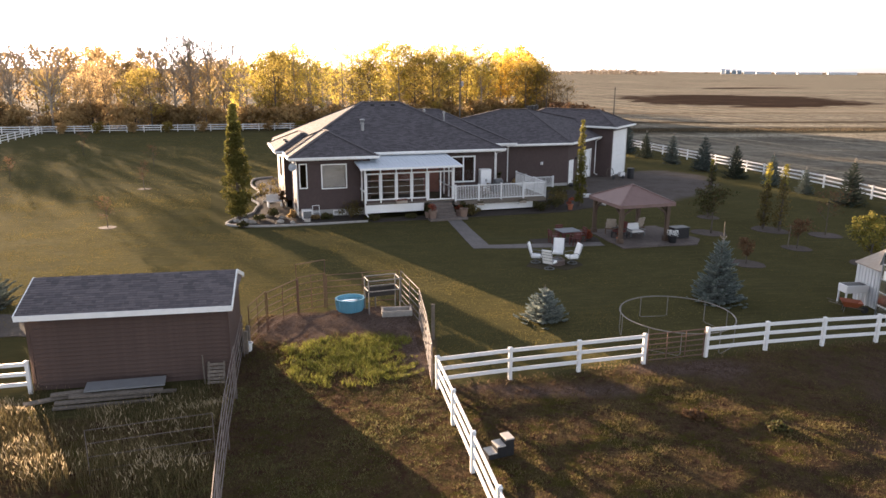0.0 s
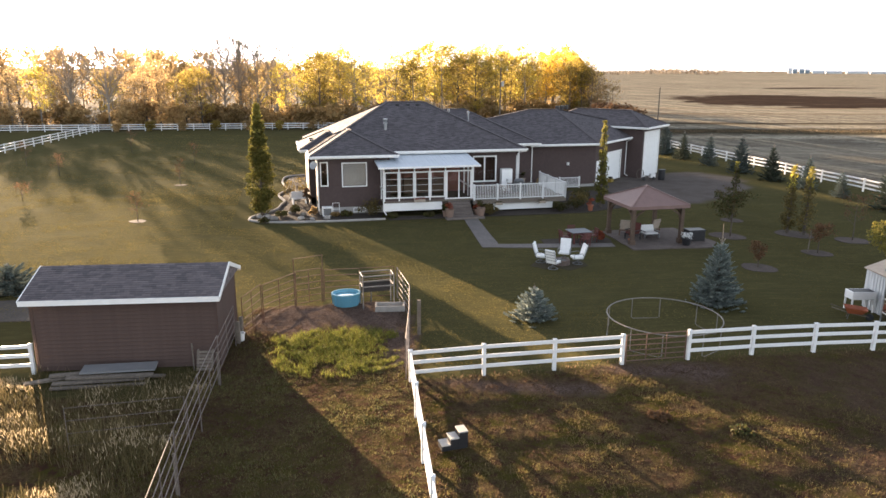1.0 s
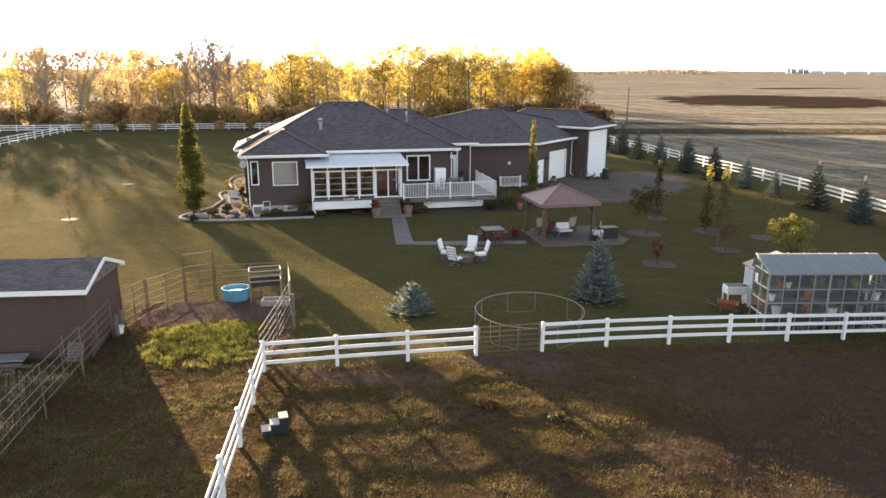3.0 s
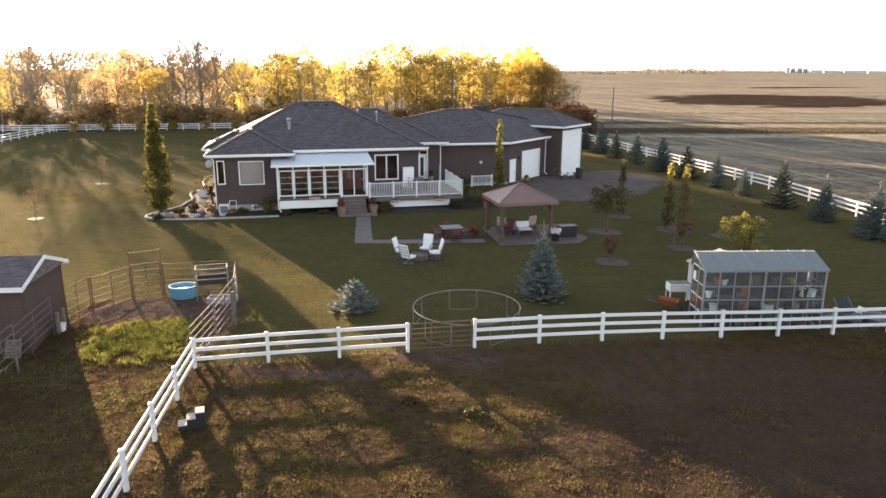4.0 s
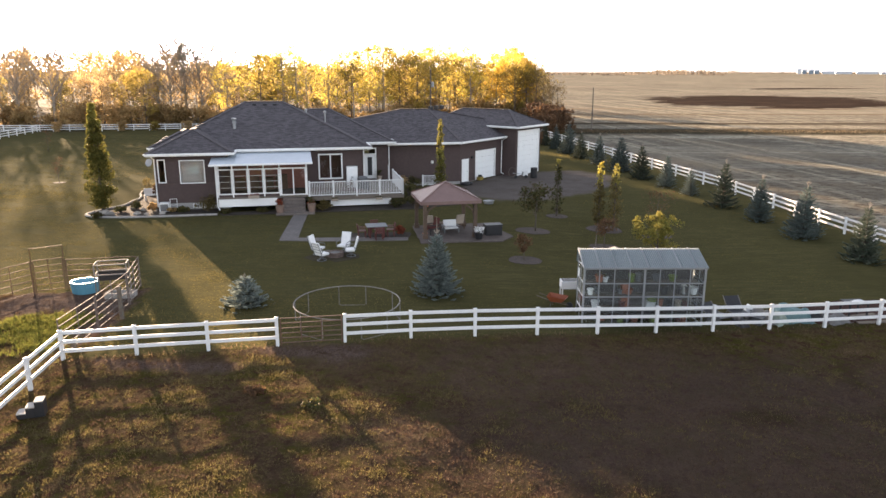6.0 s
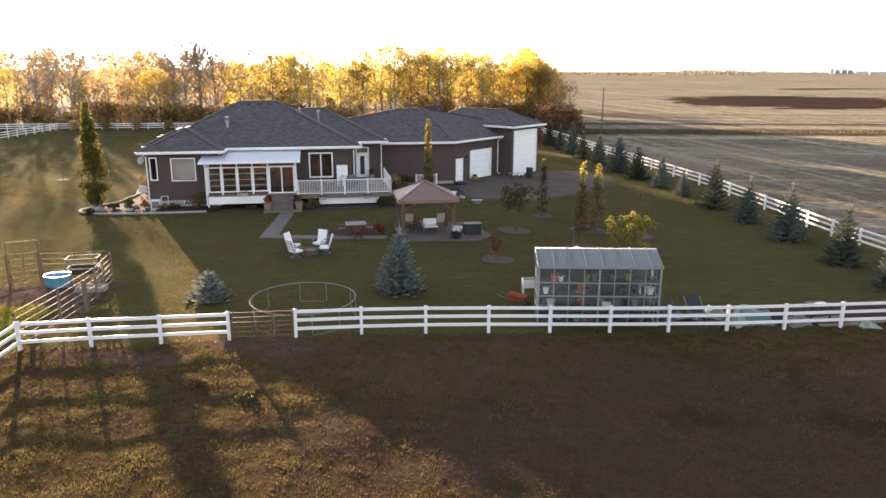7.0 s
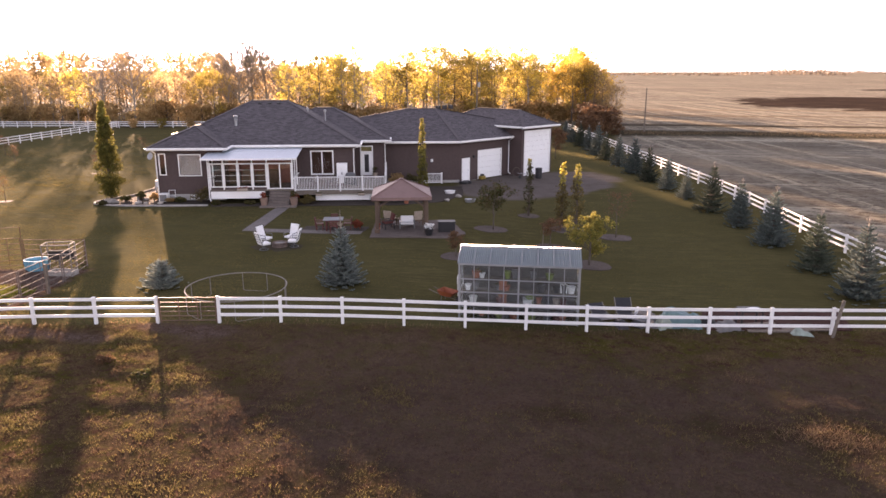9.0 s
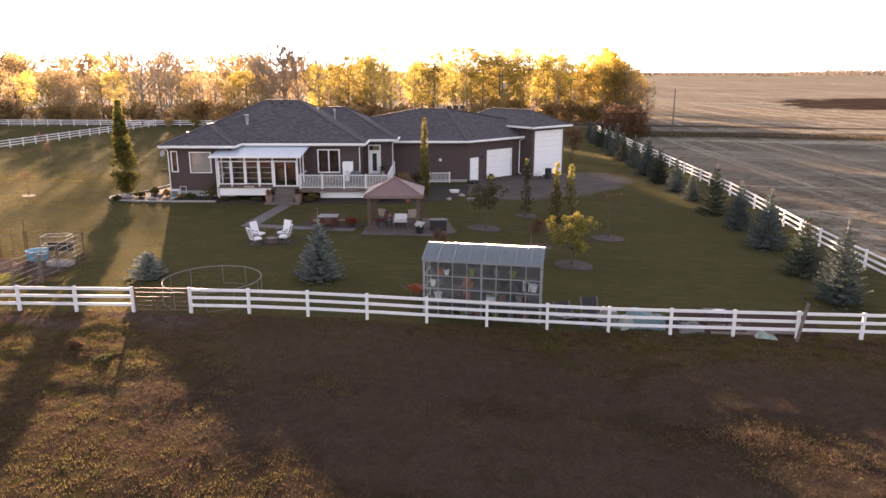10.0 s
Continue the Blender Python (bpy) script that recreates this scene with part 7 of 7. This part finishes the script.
for zz in (0.02, 0.76, 1.36, 1.94):
    for k in range(14):
        if rr.random() < (0.3 if zz < 1.5 else 0.55):
            continue
        mt = rr.choice(POTS)
        r = rr.uniform(0.11, 0.19)
        h = rr.uniform(0.2, 0.36)
        pt = thing("flower_pot", GM @ pose(0.3 + k * 0.355 + rr.uniform(-0.08, 0.08), 0.36 + rr.uniform(-0.08, 0.1), zz), {TERRA: "terracotta pot on the greenhouse shelf", WHITE: "white pot on the greenhouse shelf", BLACK: "black pot on the greenhouse shelf"}.get(mt, "coloured plastic pot on the greenhouse shelf"), "pot", "pots in the greenhouse")
        part("pot", tub_mesh(r * 0.75, r, h, 0.02, 12), mt, pt)
        if rr.random() < 0.6:
            part("plant", leaf_mesh("plant", [((rr.uniform(-0.08, 0.08), rr.uniform(-0.08, 0.08), h + 0.08), 0.13)], 24, 0.05, SHRUBLEAF, seed=k), None, pt)
for k, (x, y, z, w, h, mt) in enumerate(((4.55, 0.45, 1.36, 0.3, 0.38, WHITE), (1.9, 0.45, 1.4, 0.34, 0.45, TERRA), (1.9, 0.45, 0.78, 0.34, 0.4, TERRA), (3.0, 0.4, 0.78, 0.4, 0.22, WHITE))):
    b_ = thing("storage_tub", GM @ pose(x, y, z), "boxy tub on the greenhouse shelf", "tub", "tubs in the greenhouse")
    part("body", Solid().box(-w / 2, -w / 2, 0, w / 2, w / 2, h), mt, b_, bevel=0.02)
    part("rim", Solid().box(-w / 2 - 0.02, -w / 2 - 0.02, h, w / 2 + 0.02, w / 2 + 0.02, h + 0.03), mt, b_)
part("notice", Solid().box(-0.02, 0.95, 1.98, -0.012, 1.2, 2.35), WHITE, gh)
# white ribbed-steel garden shed behind the greenhouse, its gable to the yard
ws = thing("garden_shed", pose(21.4, 30.3, -0.4, 0, 0, 5), "small white ribbed-steel garden shed with a low gable roof", "shed")
HW, SDD, SHE, SHR = 1.42, 1.7, 1.96, 2.5
for p0, p1 in (((-HW, 0), (HW, 0)), ((-HW, SDD), (-HW, 0)), ((HW, 0), (HW, SDD)), ((HW, SDD), (-HW, SDD))):
    d = Vector(p1) - Vector(p0)
    k_ = int(d.length / 0.2)
    o = Vector((d.y, -d.x)).normalized() * 0.03
    cut = []
    for k in range(k_):
        a, c = Vector(p0) + d * k / k_, Vector(p0) + d * (k + 1) / k_
        cut += [a, a.lerp(c, 0.7), a.lerp(c, 0.76) + o, a.lerp(c, 0.94) + o]
    cut.append(Vector(p1))
    n = len(cut)
    top_ = [SHE + (SHR - SHE) * (1 - min(1, abs(q.x) / HW)) if abs(d.y) < 0.1 else SHE for q in cut]
    part("wall", Solid().add([(*q, 0) for q in cut] + [(*q, z) for q, z in zip(cut, top_)], [(i, i + 1, n + i + 1, n + i) for i in range(n - 1)]), FARWHITE, ws)
for sgn in (-1, 1):
    e0, e1 = (sgn * (HW + 0.12), SHE - 0.03), (0.0, SHR + 0.02)
    part("roof", Solid().add([(x, y, z + dz) for dz in (0, 0.05) for y in (-0.05, SDD + 0.06) for x, z in (e0, e1)], [(0, 1, 3, 2), (4, 6, 7, 5), (0, 4, 5, 1), (2, 3, 7, 6), (0, 2, 6, 4), (1, 5, 7, 3)]), BEIGE, ws)
# raised planter box, wheelbarrow
rb = thing("raised_planter", at(19.22, 30.95, 6), "white raised planter box on legs by the greenhouse", "planter")
part("box", Solid().box(-0.55, -0.3, 0.62, 0.55, 0.3, 0.98), WHITE, rb, bevel=0.015)
part("soil", Solid().box(-0.5, -0.25, 0.98, 0.5, 0.25, 0.985), BLACK, rb)
for x in (-0.5, 0.5):
    for y in (-0.26, 0.26):
        part("leg", Solid().box(x - 0.03, y - 0.03, 0, x + 0.03, y + 0.03, 0.62), WHITE, rb)
wbw = thing("wheelbarrow", at(18.42, 29.75, -20) @ Matrix.Diagonal((0.82, 0.82, 0.82, 1)), "orange wheelbarrow beside the greenhouse", "wheelbarrow")
part("tray", Solid().add([(-0.3, -0.25, 0.35), (0.35, -0.25, 0.35), (0.35, 0.25, 0.35), (-0.3, 0.25, 0.35), (-0.5, -0.38, 0.68), (0.6, -0.38, 0.62), (0.6, 0.38, 0.62), (-0.5, 0.38, 0.68)], [(0, 3, 2, 1), (0, 1, 5, 4), (1, 2, 6, 5), (2, 3, 7, 6), (3, 0, 4, 7)]), plain("orange_paint", (0.27, 0.075, 0.03), 0.5, var=0.25, scale=5), wbw)
for y in (-0.22, 0.22):
    part("handle", Solid().tube([(0.7, y * 0.4, 0.22), (-0.1, y, 0.34), (-1.1, y * 1.2, 0.6)], 0.022, 6), WOOD, wbw)
    part("leg", Solid().tube([(-0.25, y, 0.34), (-0.3, y, 0)], 0.018, 6), GREYMET, wbw)
part("wheel", Solid().lathe([(0, -0.04), (0.15, -0.05), (0.19, -0.03), (0.19, 0.03), (0.15, 0.05), (0, 0.04)], 16), BLACK, wbw, m=pose(0.75, 0, 0.19, 90))

# things left along the fence
lc = thing("lounge_chair", at(26.6, 29.9, 12) @ Matrix.Diagonal((1.1, 1.0, 0.8, 1)), "old black sling lounge chair by the fence", "chair")
part("sling", Solid().add([(-0.3, -0.8, 0.4), (0.3, -0.8, 0.4), (0.3, 0.2, 0.34), (-0.3, 0.2, 0.34), (-0.3, 0.75, 1.0), (0.3, 0.75, 1.0), (-0.3, -0.8, 0.42), (0.3, -0.8, 0.42), (0.3, 0.2, 0.36), (-0.3, 0.2, 0.36), (-0.3, 0.73, 1.02), (0.3, 0.73, 1.02)],
                          [(0, 3, 2, 1), (3, 4, 5, 2), (6, 7, 8, 9), (9, 8, 11, 10)]), BLACK, lc)
for x in (-0.33, 0.33):
    part("frame", Solid().tube([(x, -0.85, 0.0), (x, -0.8, 0.4), (x, 0.2, 0.36), (x, 0.78, 1.03)], 0.02, 6), PIPE, lc)
    part("leg", Solid().tube([(x, 0.25, 0.36), (x, 0.45, 0.0)], 0.02, 6), PIPE, lc)
copy_thing(lc, at(25.55, 29.75, 28) @ Matrix.Diagonal((1.0, 0.9, 0.66, 1)))
for k, (x, y) in enumerate(((25.2, 29.0), (27.4, 30.3), (27.3, 29.2))):
    ct = thing("crate", at(x, y, 25 * k), "grey plastic crate in the clutter by the fence", "crate", "clutter by the fence")
    part("body", Solid().box(-0.28, -0.2, 0, 0.28, 0.2, 0.32), GREYMET, ct, bevel=0.015)
    part("rim", Solid().box(-0.31, -0.23, 0.32, 0.31, 0.23, 0.36), GREYMET, ct)


def tarp(name, m, w, d, h, mat, label, seed):
    n = 18
    s = Solid()
    vs = []
    for j in range(n):
        for i in range(n):
            x, y = (i / (n - 1) - 0.5) * w, (j / (n - 1) - 0.5) * d
            e = min(i, j, n - 1 - i, n - 1 - j) / (n / 2)
            z = h * S(e * 1.7) * (0.7 + 0.5 * noise.noise(Vector((x * 1.3, y * 1.3, seed)))) + 0.14 * noise.noise(Vector((x * 4.5, y * 4.5, seed))) * min(1, h * 2)
            vs.append((x, y, max(0.01, z)))
    s.add(vs, [(j * n + i, j * n + i + 1, (j + 1) * n + i + 1, (j + 1) * n + i) for j in range(n - 1) for i in range(n - 1)])
    single(name, s, mat, label, "tarp", "clutter by the fence", m=m, smooth=True)


TARPB = plain("faded_blue_tarp", (0.085, 0.165, 0.175), 0.6, var=0.3, scale=3, bump=0.3)
TARPG = plain("grey_tarp", (0.14, 0.138, 0.135), 0.65, var=0.3, scale=3, bump=0.3)
tarp("tarp", at(28.8, 29.9, 10), 2.0, 1.2, 0.95, TARPB, "crumpled faded blue tarp over a pile by the fence", 1)
tarp("tarp", at(27.5, 29.6, -15), 1.2, 0.9, 0.8, TARPG, "crumpled grey tarp over a low pile by the fence", 2)
tarp("tarp", at(30.9, 29.85, 25), 1.2, 0.8, 0.45, TARPG, "crumpled grey tarp over a low pile by the fence", 3)
for k, (x, y, r, L) in enumerate(((33.0, 29.9, 12, 2.6), (34.2, 30.4, 9, 2.0), (32.2, 30.6, 20, 1.8))):
    single("board", Solid().box(-L / 2, -0.12, 0, L / 2, 0.12, 0.05), WOOD, "old board lying by the fence", "board", "clutter by the fence", m=at(x, y, r, 0.03))
st = thing("side_table", at(31.9, 30.5, 12), "low dark table by the fence", "table")
part("tabletop", Solid().box(-0.5, -0.35, 0.72, 0.5, 0.35, 0.77), BLACK, st, bevel=0.01)
for x in (-0.44, 0.44):
    for y in (-0.3, 0.3):
        part("leg", Solid().box(x - 0.03, y - 0.03, 0, x + 0.03, y + 0.03, 0.72), BLACK, st)
tarp("plastic_sheet", at(32.05, 30.5, 20, 0.77), 0.6, 0.3, 0.1, WHITE, "crumpled white plastic sheet on the dark table", 14)
RAG = plain("pale_green_cloth", (0.24, 0.29, 0.25), 0.7, var=0.3, scale=5, bump=0.3)
for k, (x, y, w_, d_, h_, mt, lab) in enumerate(((27.25, 30.2, 0.7, 0.5, 0.6, WHITE, "white plastic bag in the clutter by the fence"), (28.2, 29.35, 0.8, 0.6, 0.75, RAG, "pale green cloth heaped by the fence"), (29.5, 29.9, 0.9, 0.7, 0.8, TARPB, "faded blue cover heaped by the fence"),
                                                (26.4, 29.0, 0.9, 0.5, 0.45, BLACK, "black plastic heap by the fence"), (30.2, 30.2, 0.7, 0.5, 0.5, BLACK, "black plastic heap by the fence"), (33.9, 29.8, 0.9, 0.5, 0.35, RAG, "pale green cloth heaped by the fence"))):
    tarp("cloth_cover", at(x, y, 37 * k), w_, d_, h_, mt, lab, 20 + k)
op = thing("old_post", at(35.15, 29.95, 14), "leaning dark wooden post against the white fence", "post")
part("post", Solid().tube([(-0.1, -0.12, -0.2), (0.04, -0.12, 0.7), (0.2, -0.12, 1.62)], 0.07, 8), WOOD, op)

patch("vegetable_bed", [(29.9, 29.35), (36.2, 30.85), (36.4, 33.3), (33.0, 33.0), (30.2, 32.1)], plain("red_brown_garden_soil", (0.05, 0.026, 0.021), 0.95, var=0.4, scale=6, bump=0.7), "bare dark red-brown vegetable bed behind the fence", "garden bed", 0.03, 0.2)
for k, (x, y, r, mt) in enumerate(((10.0, 18.7, 0.42, SHRUBLEAF), (7.75, 19.5, 0.4, DULLRED))):
    shrub("weed_clump", at(x, y), r, 0.14, mt, "low dark green weed clump in the corral" if k == 0 else "low dry red-brown weed clump in the corral", 250 + k, 30, 0.05, "weeds of the corral")

# by the garage
gm_ = lambda u, v, z=0.0, r=0.0: pose(11.8, 63.95, 0, 0, 0, GA) @ pose(u, v, z, 0, 0, r)
br = thing("barrel", at(18.9, 68.35), "tall black plastic barrel by the garage doors", "barrel")
part("body", Solid().lathe([(0, 0), (0.3, 0), (0.33, 0.1), (0.33, 0.45), (0.35, 0.5), (0.33, 0.55), (0.33, 0.95), (0.35, 1.0), (0.3, 1.02), (0, 1.02)], 18), BLACK, br)
hr = thing("hose_cart", at(17.6, 68.2, 20), "pale hose cart with coiled hose by the garage", "hose cart")
part("frame", Solid().tube([(-0.8, 0, 0.5), (0.5, 0, 0.35), (0.5, 0, 0.05)], 0.03, 6), ALU, hr)
part("coil", Solid().tube([(-0.9 + 0.38 * math.cos(a * 0.5), 0.04 * math.sin(a * 1.7), 0.6 + 0.48 * math.sin(a * 0.5)) for a in range(40)], 0.02, 5), WOOD, hr)
part("tank", Solid().box(0.2, -0.22, 0.2, 0.7, 0.22, 0.62), WHITE, hr, bevel=0.03)
for x in (-0.6, 0.45):
    part("wheel", Solid().lathe([(0, -0.04), (0.16, -0.04), (0.16, 0.04), (0, 0.04)], 14), BLACK, hr, m=pose(x, -0.25, 0.16, 90))
yt = thing("toolbox", gm_(2.7, -0.5), "small yellow machine by the side door", "machine")
part("body", Solid().box(-0.3, -0.2, 0.08, 0.3, 0.2, 0.4), plain("yellow_paint", (0.24, 0.17, 0.03), 0.5, var=0.2, scale=5), yt, bevel=0.03)
part("engine", Solid().box(-0.15, -0.14, 0.4, 0.15, 0.14, 0.58), BLACK, yt, bevel=0.02)
for k in range(4):
    ty = thing("tyre", gm_(0.2 - 0.5 * (k % 2), -0.7 - 0.25 * (k // 2), 0.11 + 0.0 * k), "old black tyre lying by the garage corner", "tyre", "tyres by the garage")
    part("tread", Solid().lathe([(0.2, -0.1), (0.3, -0.11), (0.34, -0.06), (0.34, 0.06), (0.3, 0.11), (0.2, 0.1), (0.19, 0.0), (0.2, -0.1)], 20), BLACK, ty, smooth=True)
for k, (x, y, z, mt, lab) in enumerate(((12.3, 57.6, 0.0, WHITE, "white plastic tub on the garden bed"), (14.75, 54.2, 0.0, ALU, "pale oval tub on the lawn"))):
    t_ = thing("plastic_tub", at(x, y, 20), lab, "tub")
    part("body", tub_mesh(0.38, 0.45, 0.24, 0.03, 20, 0.65), mt, t_)

# parked car before the woods
cr = thing("car", at(-2.5, 119.5, 100), "white parked car half hidden behind the house", "car")
part("body", Solid().add([(-2.2, -0.85, 0.35), (2.2, -0.85, 0.35), (2.2, 0.85, 0.35), (-2.2, 0.85, 0.35), (-2.25, -0.85, 0.95), (2.25, -0.85, 0.85), (2.25, 0.85, 0.85), (-2.25, 0.85, 0.95)], [(0, 3, 2, 1), (4, 5, 6, 7), (0, 1, 5, 4), (1, 2, 6, 5), (2, 3, 7, 6), (3, 0, 4, 7)]), WHITE, cr, bevel=0.12)
part("cabin", Solid().add([(-2.0, -0.8, 0.93), (1.0, -0.8, 0.9), (1.0, 0.8, 0.9), (-2.0, 0.8, 0.93), (-1.6, -0.65, 1.65), (0.3, -0.65, 1.65), (0.3, 0.65, 1.65), (-1.6, 0.65, 1.65)], [(4, 5, 6, 7), (0, 1, 5, 4), (1, 2, 6, 5), (2, 3, 7, 6), (3, 0, 4, 7)]), BLACK, cr, "dark glazed cabin")
part("roof", Solid().box(-1.62, -0.67, 1.64, 0.32, 0.67, 1.7), WHITE, cr, bevel=0.03)
for x in (-1.4, 1.4):
    for y in (-0.8, 0.8):
        part("wheel", Solid().lathe([(0, -0.1), (0.28, -0.11), (0.33, -0.07), (0.33, 0.07), (0.28, 0.11), (0, 0.1)], 18), BLACK, cr, m=pose(x, y, 0.33, 90))

# ---- grass ----
rg_ = random.Random(91)


def gz(x, y, pa=1.0):
    """The ground with its small bumps, rougher in the pasture than on the lawn."""
    return ground_z(x, y) + 0.05 * wob(x, y, 0.5) * (0.4 + pa) + 0.035 * wob(x, y, 1.7, 5) * pa


spots = []
for k in range(112000):                      # tall dry grass left of the pipe panels
    x, y = rg_.uniform(-22, -3.5), rg_.uniform(6, 23.2)
    if x > -4.75 - (y - 10) * 0.2 - 0.15 or y > 22.0 + 0.167 * (x + 13.95) - (0 if x > -14 else 0.6) or 1.3 * wob(x, y, 0.55, 8) + rg_.random() < 0.42:
        continue
    if -13.5 < x < -9.2 and y > 20.75 + 0.2 * (x + 12.5) and rg_.random() < 0.93:
        continue
    near = 0.55 if y > 20.4 else 1.0
    spots.append((x, y, gz(x, y), near * (0.5 + 0.7 * (0.5 + wob(x, y, 0.5, 11)))))
blades("tall_dry_grass", spots, TALLGRASS, "tall olive and straw-coloured grass before the shed", "grass", 0.2, 0.7, 0.011, 2, 0.6)
heads = [(x + rg_.uniform(-0.1, 0.1), y + rg_.uniform(-0.1, 0.1), z + 0.42 * f) for x, y, z, f in spots if rg_.random() < 0.03 + 1.1 * max(0, wob(x, y, 0.8, 41) - 0.02)]
blades("grass_heads", heads, PALEHEAD, "pale seed heads of the tall grass", "grass", 0.05, 0.16, 0.02, 3, 0.9)
lush, turf, straw2, pen_, dead = [], [], [], [], []
for k in range(92000):                        # pen and corral, tuft by tuft
    cx, cy = -8 + 52 * rg_.random() ** 1.75, rg_.uniform(5, 33)
    pa, di, fi, gr = zones(cx, cy)
    if pa < 0.5:
        continue
    c = noise.noise(Vector((cx * 0.45, cy * 0.45, 21))) + 0.6 * noise.noise(Vector((cx * 1.5, cy * 1.5, 25)))
    inpen = cx < leg_x(cy)
    r2 = math.hypot((cx + 3.1) / 2.7, (cy - 24.3) / 2.2) + 0.8 * wob(cx, cy, 0.9, 2)
    f = 0.55 + 0.9 * max(0, c) + 0.5 * rg_.random() ** 4
    if inpen and rg_.random() < di * 1.1 and r2 > 0.6:
        heap, f = dead if rg_.random() < 0.25 else None, 0.7
    elif rg_.random() < di * (0.9 if cx < 10 else 2.4) or c + rg_.uniform(-0.4, 0.4) < -0.12:
        heap, f = dead if rg_.random() < 0.8 else None, 0.8 + 0.5 * rg_.random()
    elif inpen and r2 < 0.95:
        heap, f = lush, 1.2
    elif inpen and rg_.random() < 0.8:
        heap = pen_ if rg_.random() < 0.45 else dead
    else:
        heap = straw2 if rg_.random() < 0.16 else turf
    if heap is None:
        continue
    wide = rg_.uniform(0.04, 0.13)
    for _ in range(rg_.randint(4, 11)):
        x, y = cx + rg_.gauss(0, wide), cy + rg_.gauss(0, wide)
        heap.append((x, y, gz(x, y), f))
for cx, cy, rx, ry, n in ((32.5, 20.6, 1.4, 0.8, 1500), (34.9, 20.2, 0.8, 0.6, 500), (30.0, 26.1, 0.6, 0.3, 400), (30.9, 24.4, 0.8, 0.4, 300)):
    for k in range(n):                       # longer pale tufts stand in for sunlit patches in the low corner
        x, y = cx + rx * rg_.gauss(0, 0.5), cy + ry * rg_.gauss(0, 0.5)
        straw2.append((x, y, gz(x, y), 1.5 + rg_.random()))
for k in range(15000):
    a, r = rg_.uniform(0, 6.28), math.sqrt(rg_.random())
    x, y = -3.1 + 2.9 * r * math.cos(a), 24.3 + 2.4 * r * math.sin(a)
    g = wob(x, y, 0.9, 2) + 0.7 * wob(x, y, 2.3, 5)
    if g > -0.15 + 0.8 * (r - 0.5):
        lush.append((x, y, gz(x, y), 0.75 + 0.75 * max(-0.4, min(1, g))))
blades("lush_grass", lush, LUSH, "lush yellow-green grass patch in the pen", "grass", 0.06, 0.19, 0.017, 4, 1.0)
blades("corral_grass", turf, TURF, "coarse yellowing grass tufts in the corral", "grass", 0.025, 0.085, 0.028, 5, 1.1)
blades("dead_grass", dead, DEADTURF, "short dead red-brown grass on the trodden earth", "grass", 0.02, 0.065, 0.028, 10, 1.5)
blades("pen_grass", pen_, PENGREEN, "short green grass in the long pen", "grass", 0.03, 0.1, 0.032, 9, 1.2)
blades("corral_straw", straw2, STRAW, "short straw-coloured grass in the corral", "grass", 0.03, 0.09, 0.016, 6, 1.4)
fringe = []
for k in range(2600):                        # rough grass under the fences
    f = rg_.random()
    if f < 0.5:
        x = rg_.uniform(-0.2, 46)
        y = fence_y(x) + rg_.gauss(0.0, 0.25)
        if 7.3 < x < 9.8:
            continue
    else:
        y = rg_.uniform(32, 125)
        x = side_x(y) + abs(rg_.gauss(0.3, 1.2))
    fringe.append((x, y, gz(x, y, 0.5), 1.0))
blades("fence_grass", fringe, STRAW, "rough pale grass along the fences", "grass", 0.03, 0.14, 0.025, 7, 0.9)

lawn_ = []
for k in range(300000):                      # the mown lawn
    x = rg_.uniform(-46, 34) if k % 10 < 5 else rg_.uniform(-34, 9)
    y = 23 + 34 * rg_.random() ** 1.3
    pa, di, fi, gr = zones(x, y)
    if pa > 0.3 or gr > 0.3 or fi > 0.3 or (x < -6.9 and y < 26.2) or (18.5 < x < 26 and y < 33.5):
        continue
    hx, hy = (x + 5.24) * 0.9563 + (y - 48.45) * 0.2924, -(x + 5.24) * 0.2924 + (y - 48.45) * 0.9563
    if hy > -1.6 and -10.5 < hx < 15.5:
        continue
    if math.hypot(x - 6.3, y - 36.9) < 2.1 or (9.6 < x < 16.5 and 40.2 < y < 46.8) or (1.0 < x < 10 and 39.8 < y < 43.2) or 0.5 * wob(x, y, 0.5, 31) + wob(x * 0.12, y + 0.16 * x, 1.3, 33) * 0.9 + rg_.uniform(-0.45, 0.45) < -0.2:
        continue
    lawn_.append((x, y, gz(x, y, pa), 0.7 + 0.6 * wob(x, y, 0.4, 35)))
far_ = []
for k in range(120000):                      # thinner towards the back of the lawn
    x, y = rg_.uniform(-52, 30), 52 + 58 * rg_.random() ** 1.5
    hx, hy = (x + 5.24) * 0.9563 + (y - 48.45) * 0.2924, -(x + 5.24) * 0.2924 + (y - 48.45) * 0.9563
    if (hy > -1.6 and -10.5 < hx < 22 and hy < 22) or (x > 6 and y < 82) or x > side_x(y) - 1 or x < -50 - (y - 32) * 0.17 + 2 or y > 126 + 0.24 * x:
        continue
    if wob(x * 0.1, y + 0.16 * x, 0.8, 37) + rg_.uniform(-0.35, 0.35) < -0.1:
        continue
    far_.append((x, y, gz(x, y, 0.0), 0.8 + 0.6 * wob(x, y, 0.3, 35)))
blades("back_lawn_grass", far_, LAWNBLADE, "mown olive-brown grass at the back of the lawn", "grass", 0.025, 0.07, 0.1, 11, 1.3)
blades("lawn_grass", lawn_, LAWNBLADE, "short mown olive-brown lawn grass", "grass", 0.015, 0.048, 0.065, 8, 1.4)
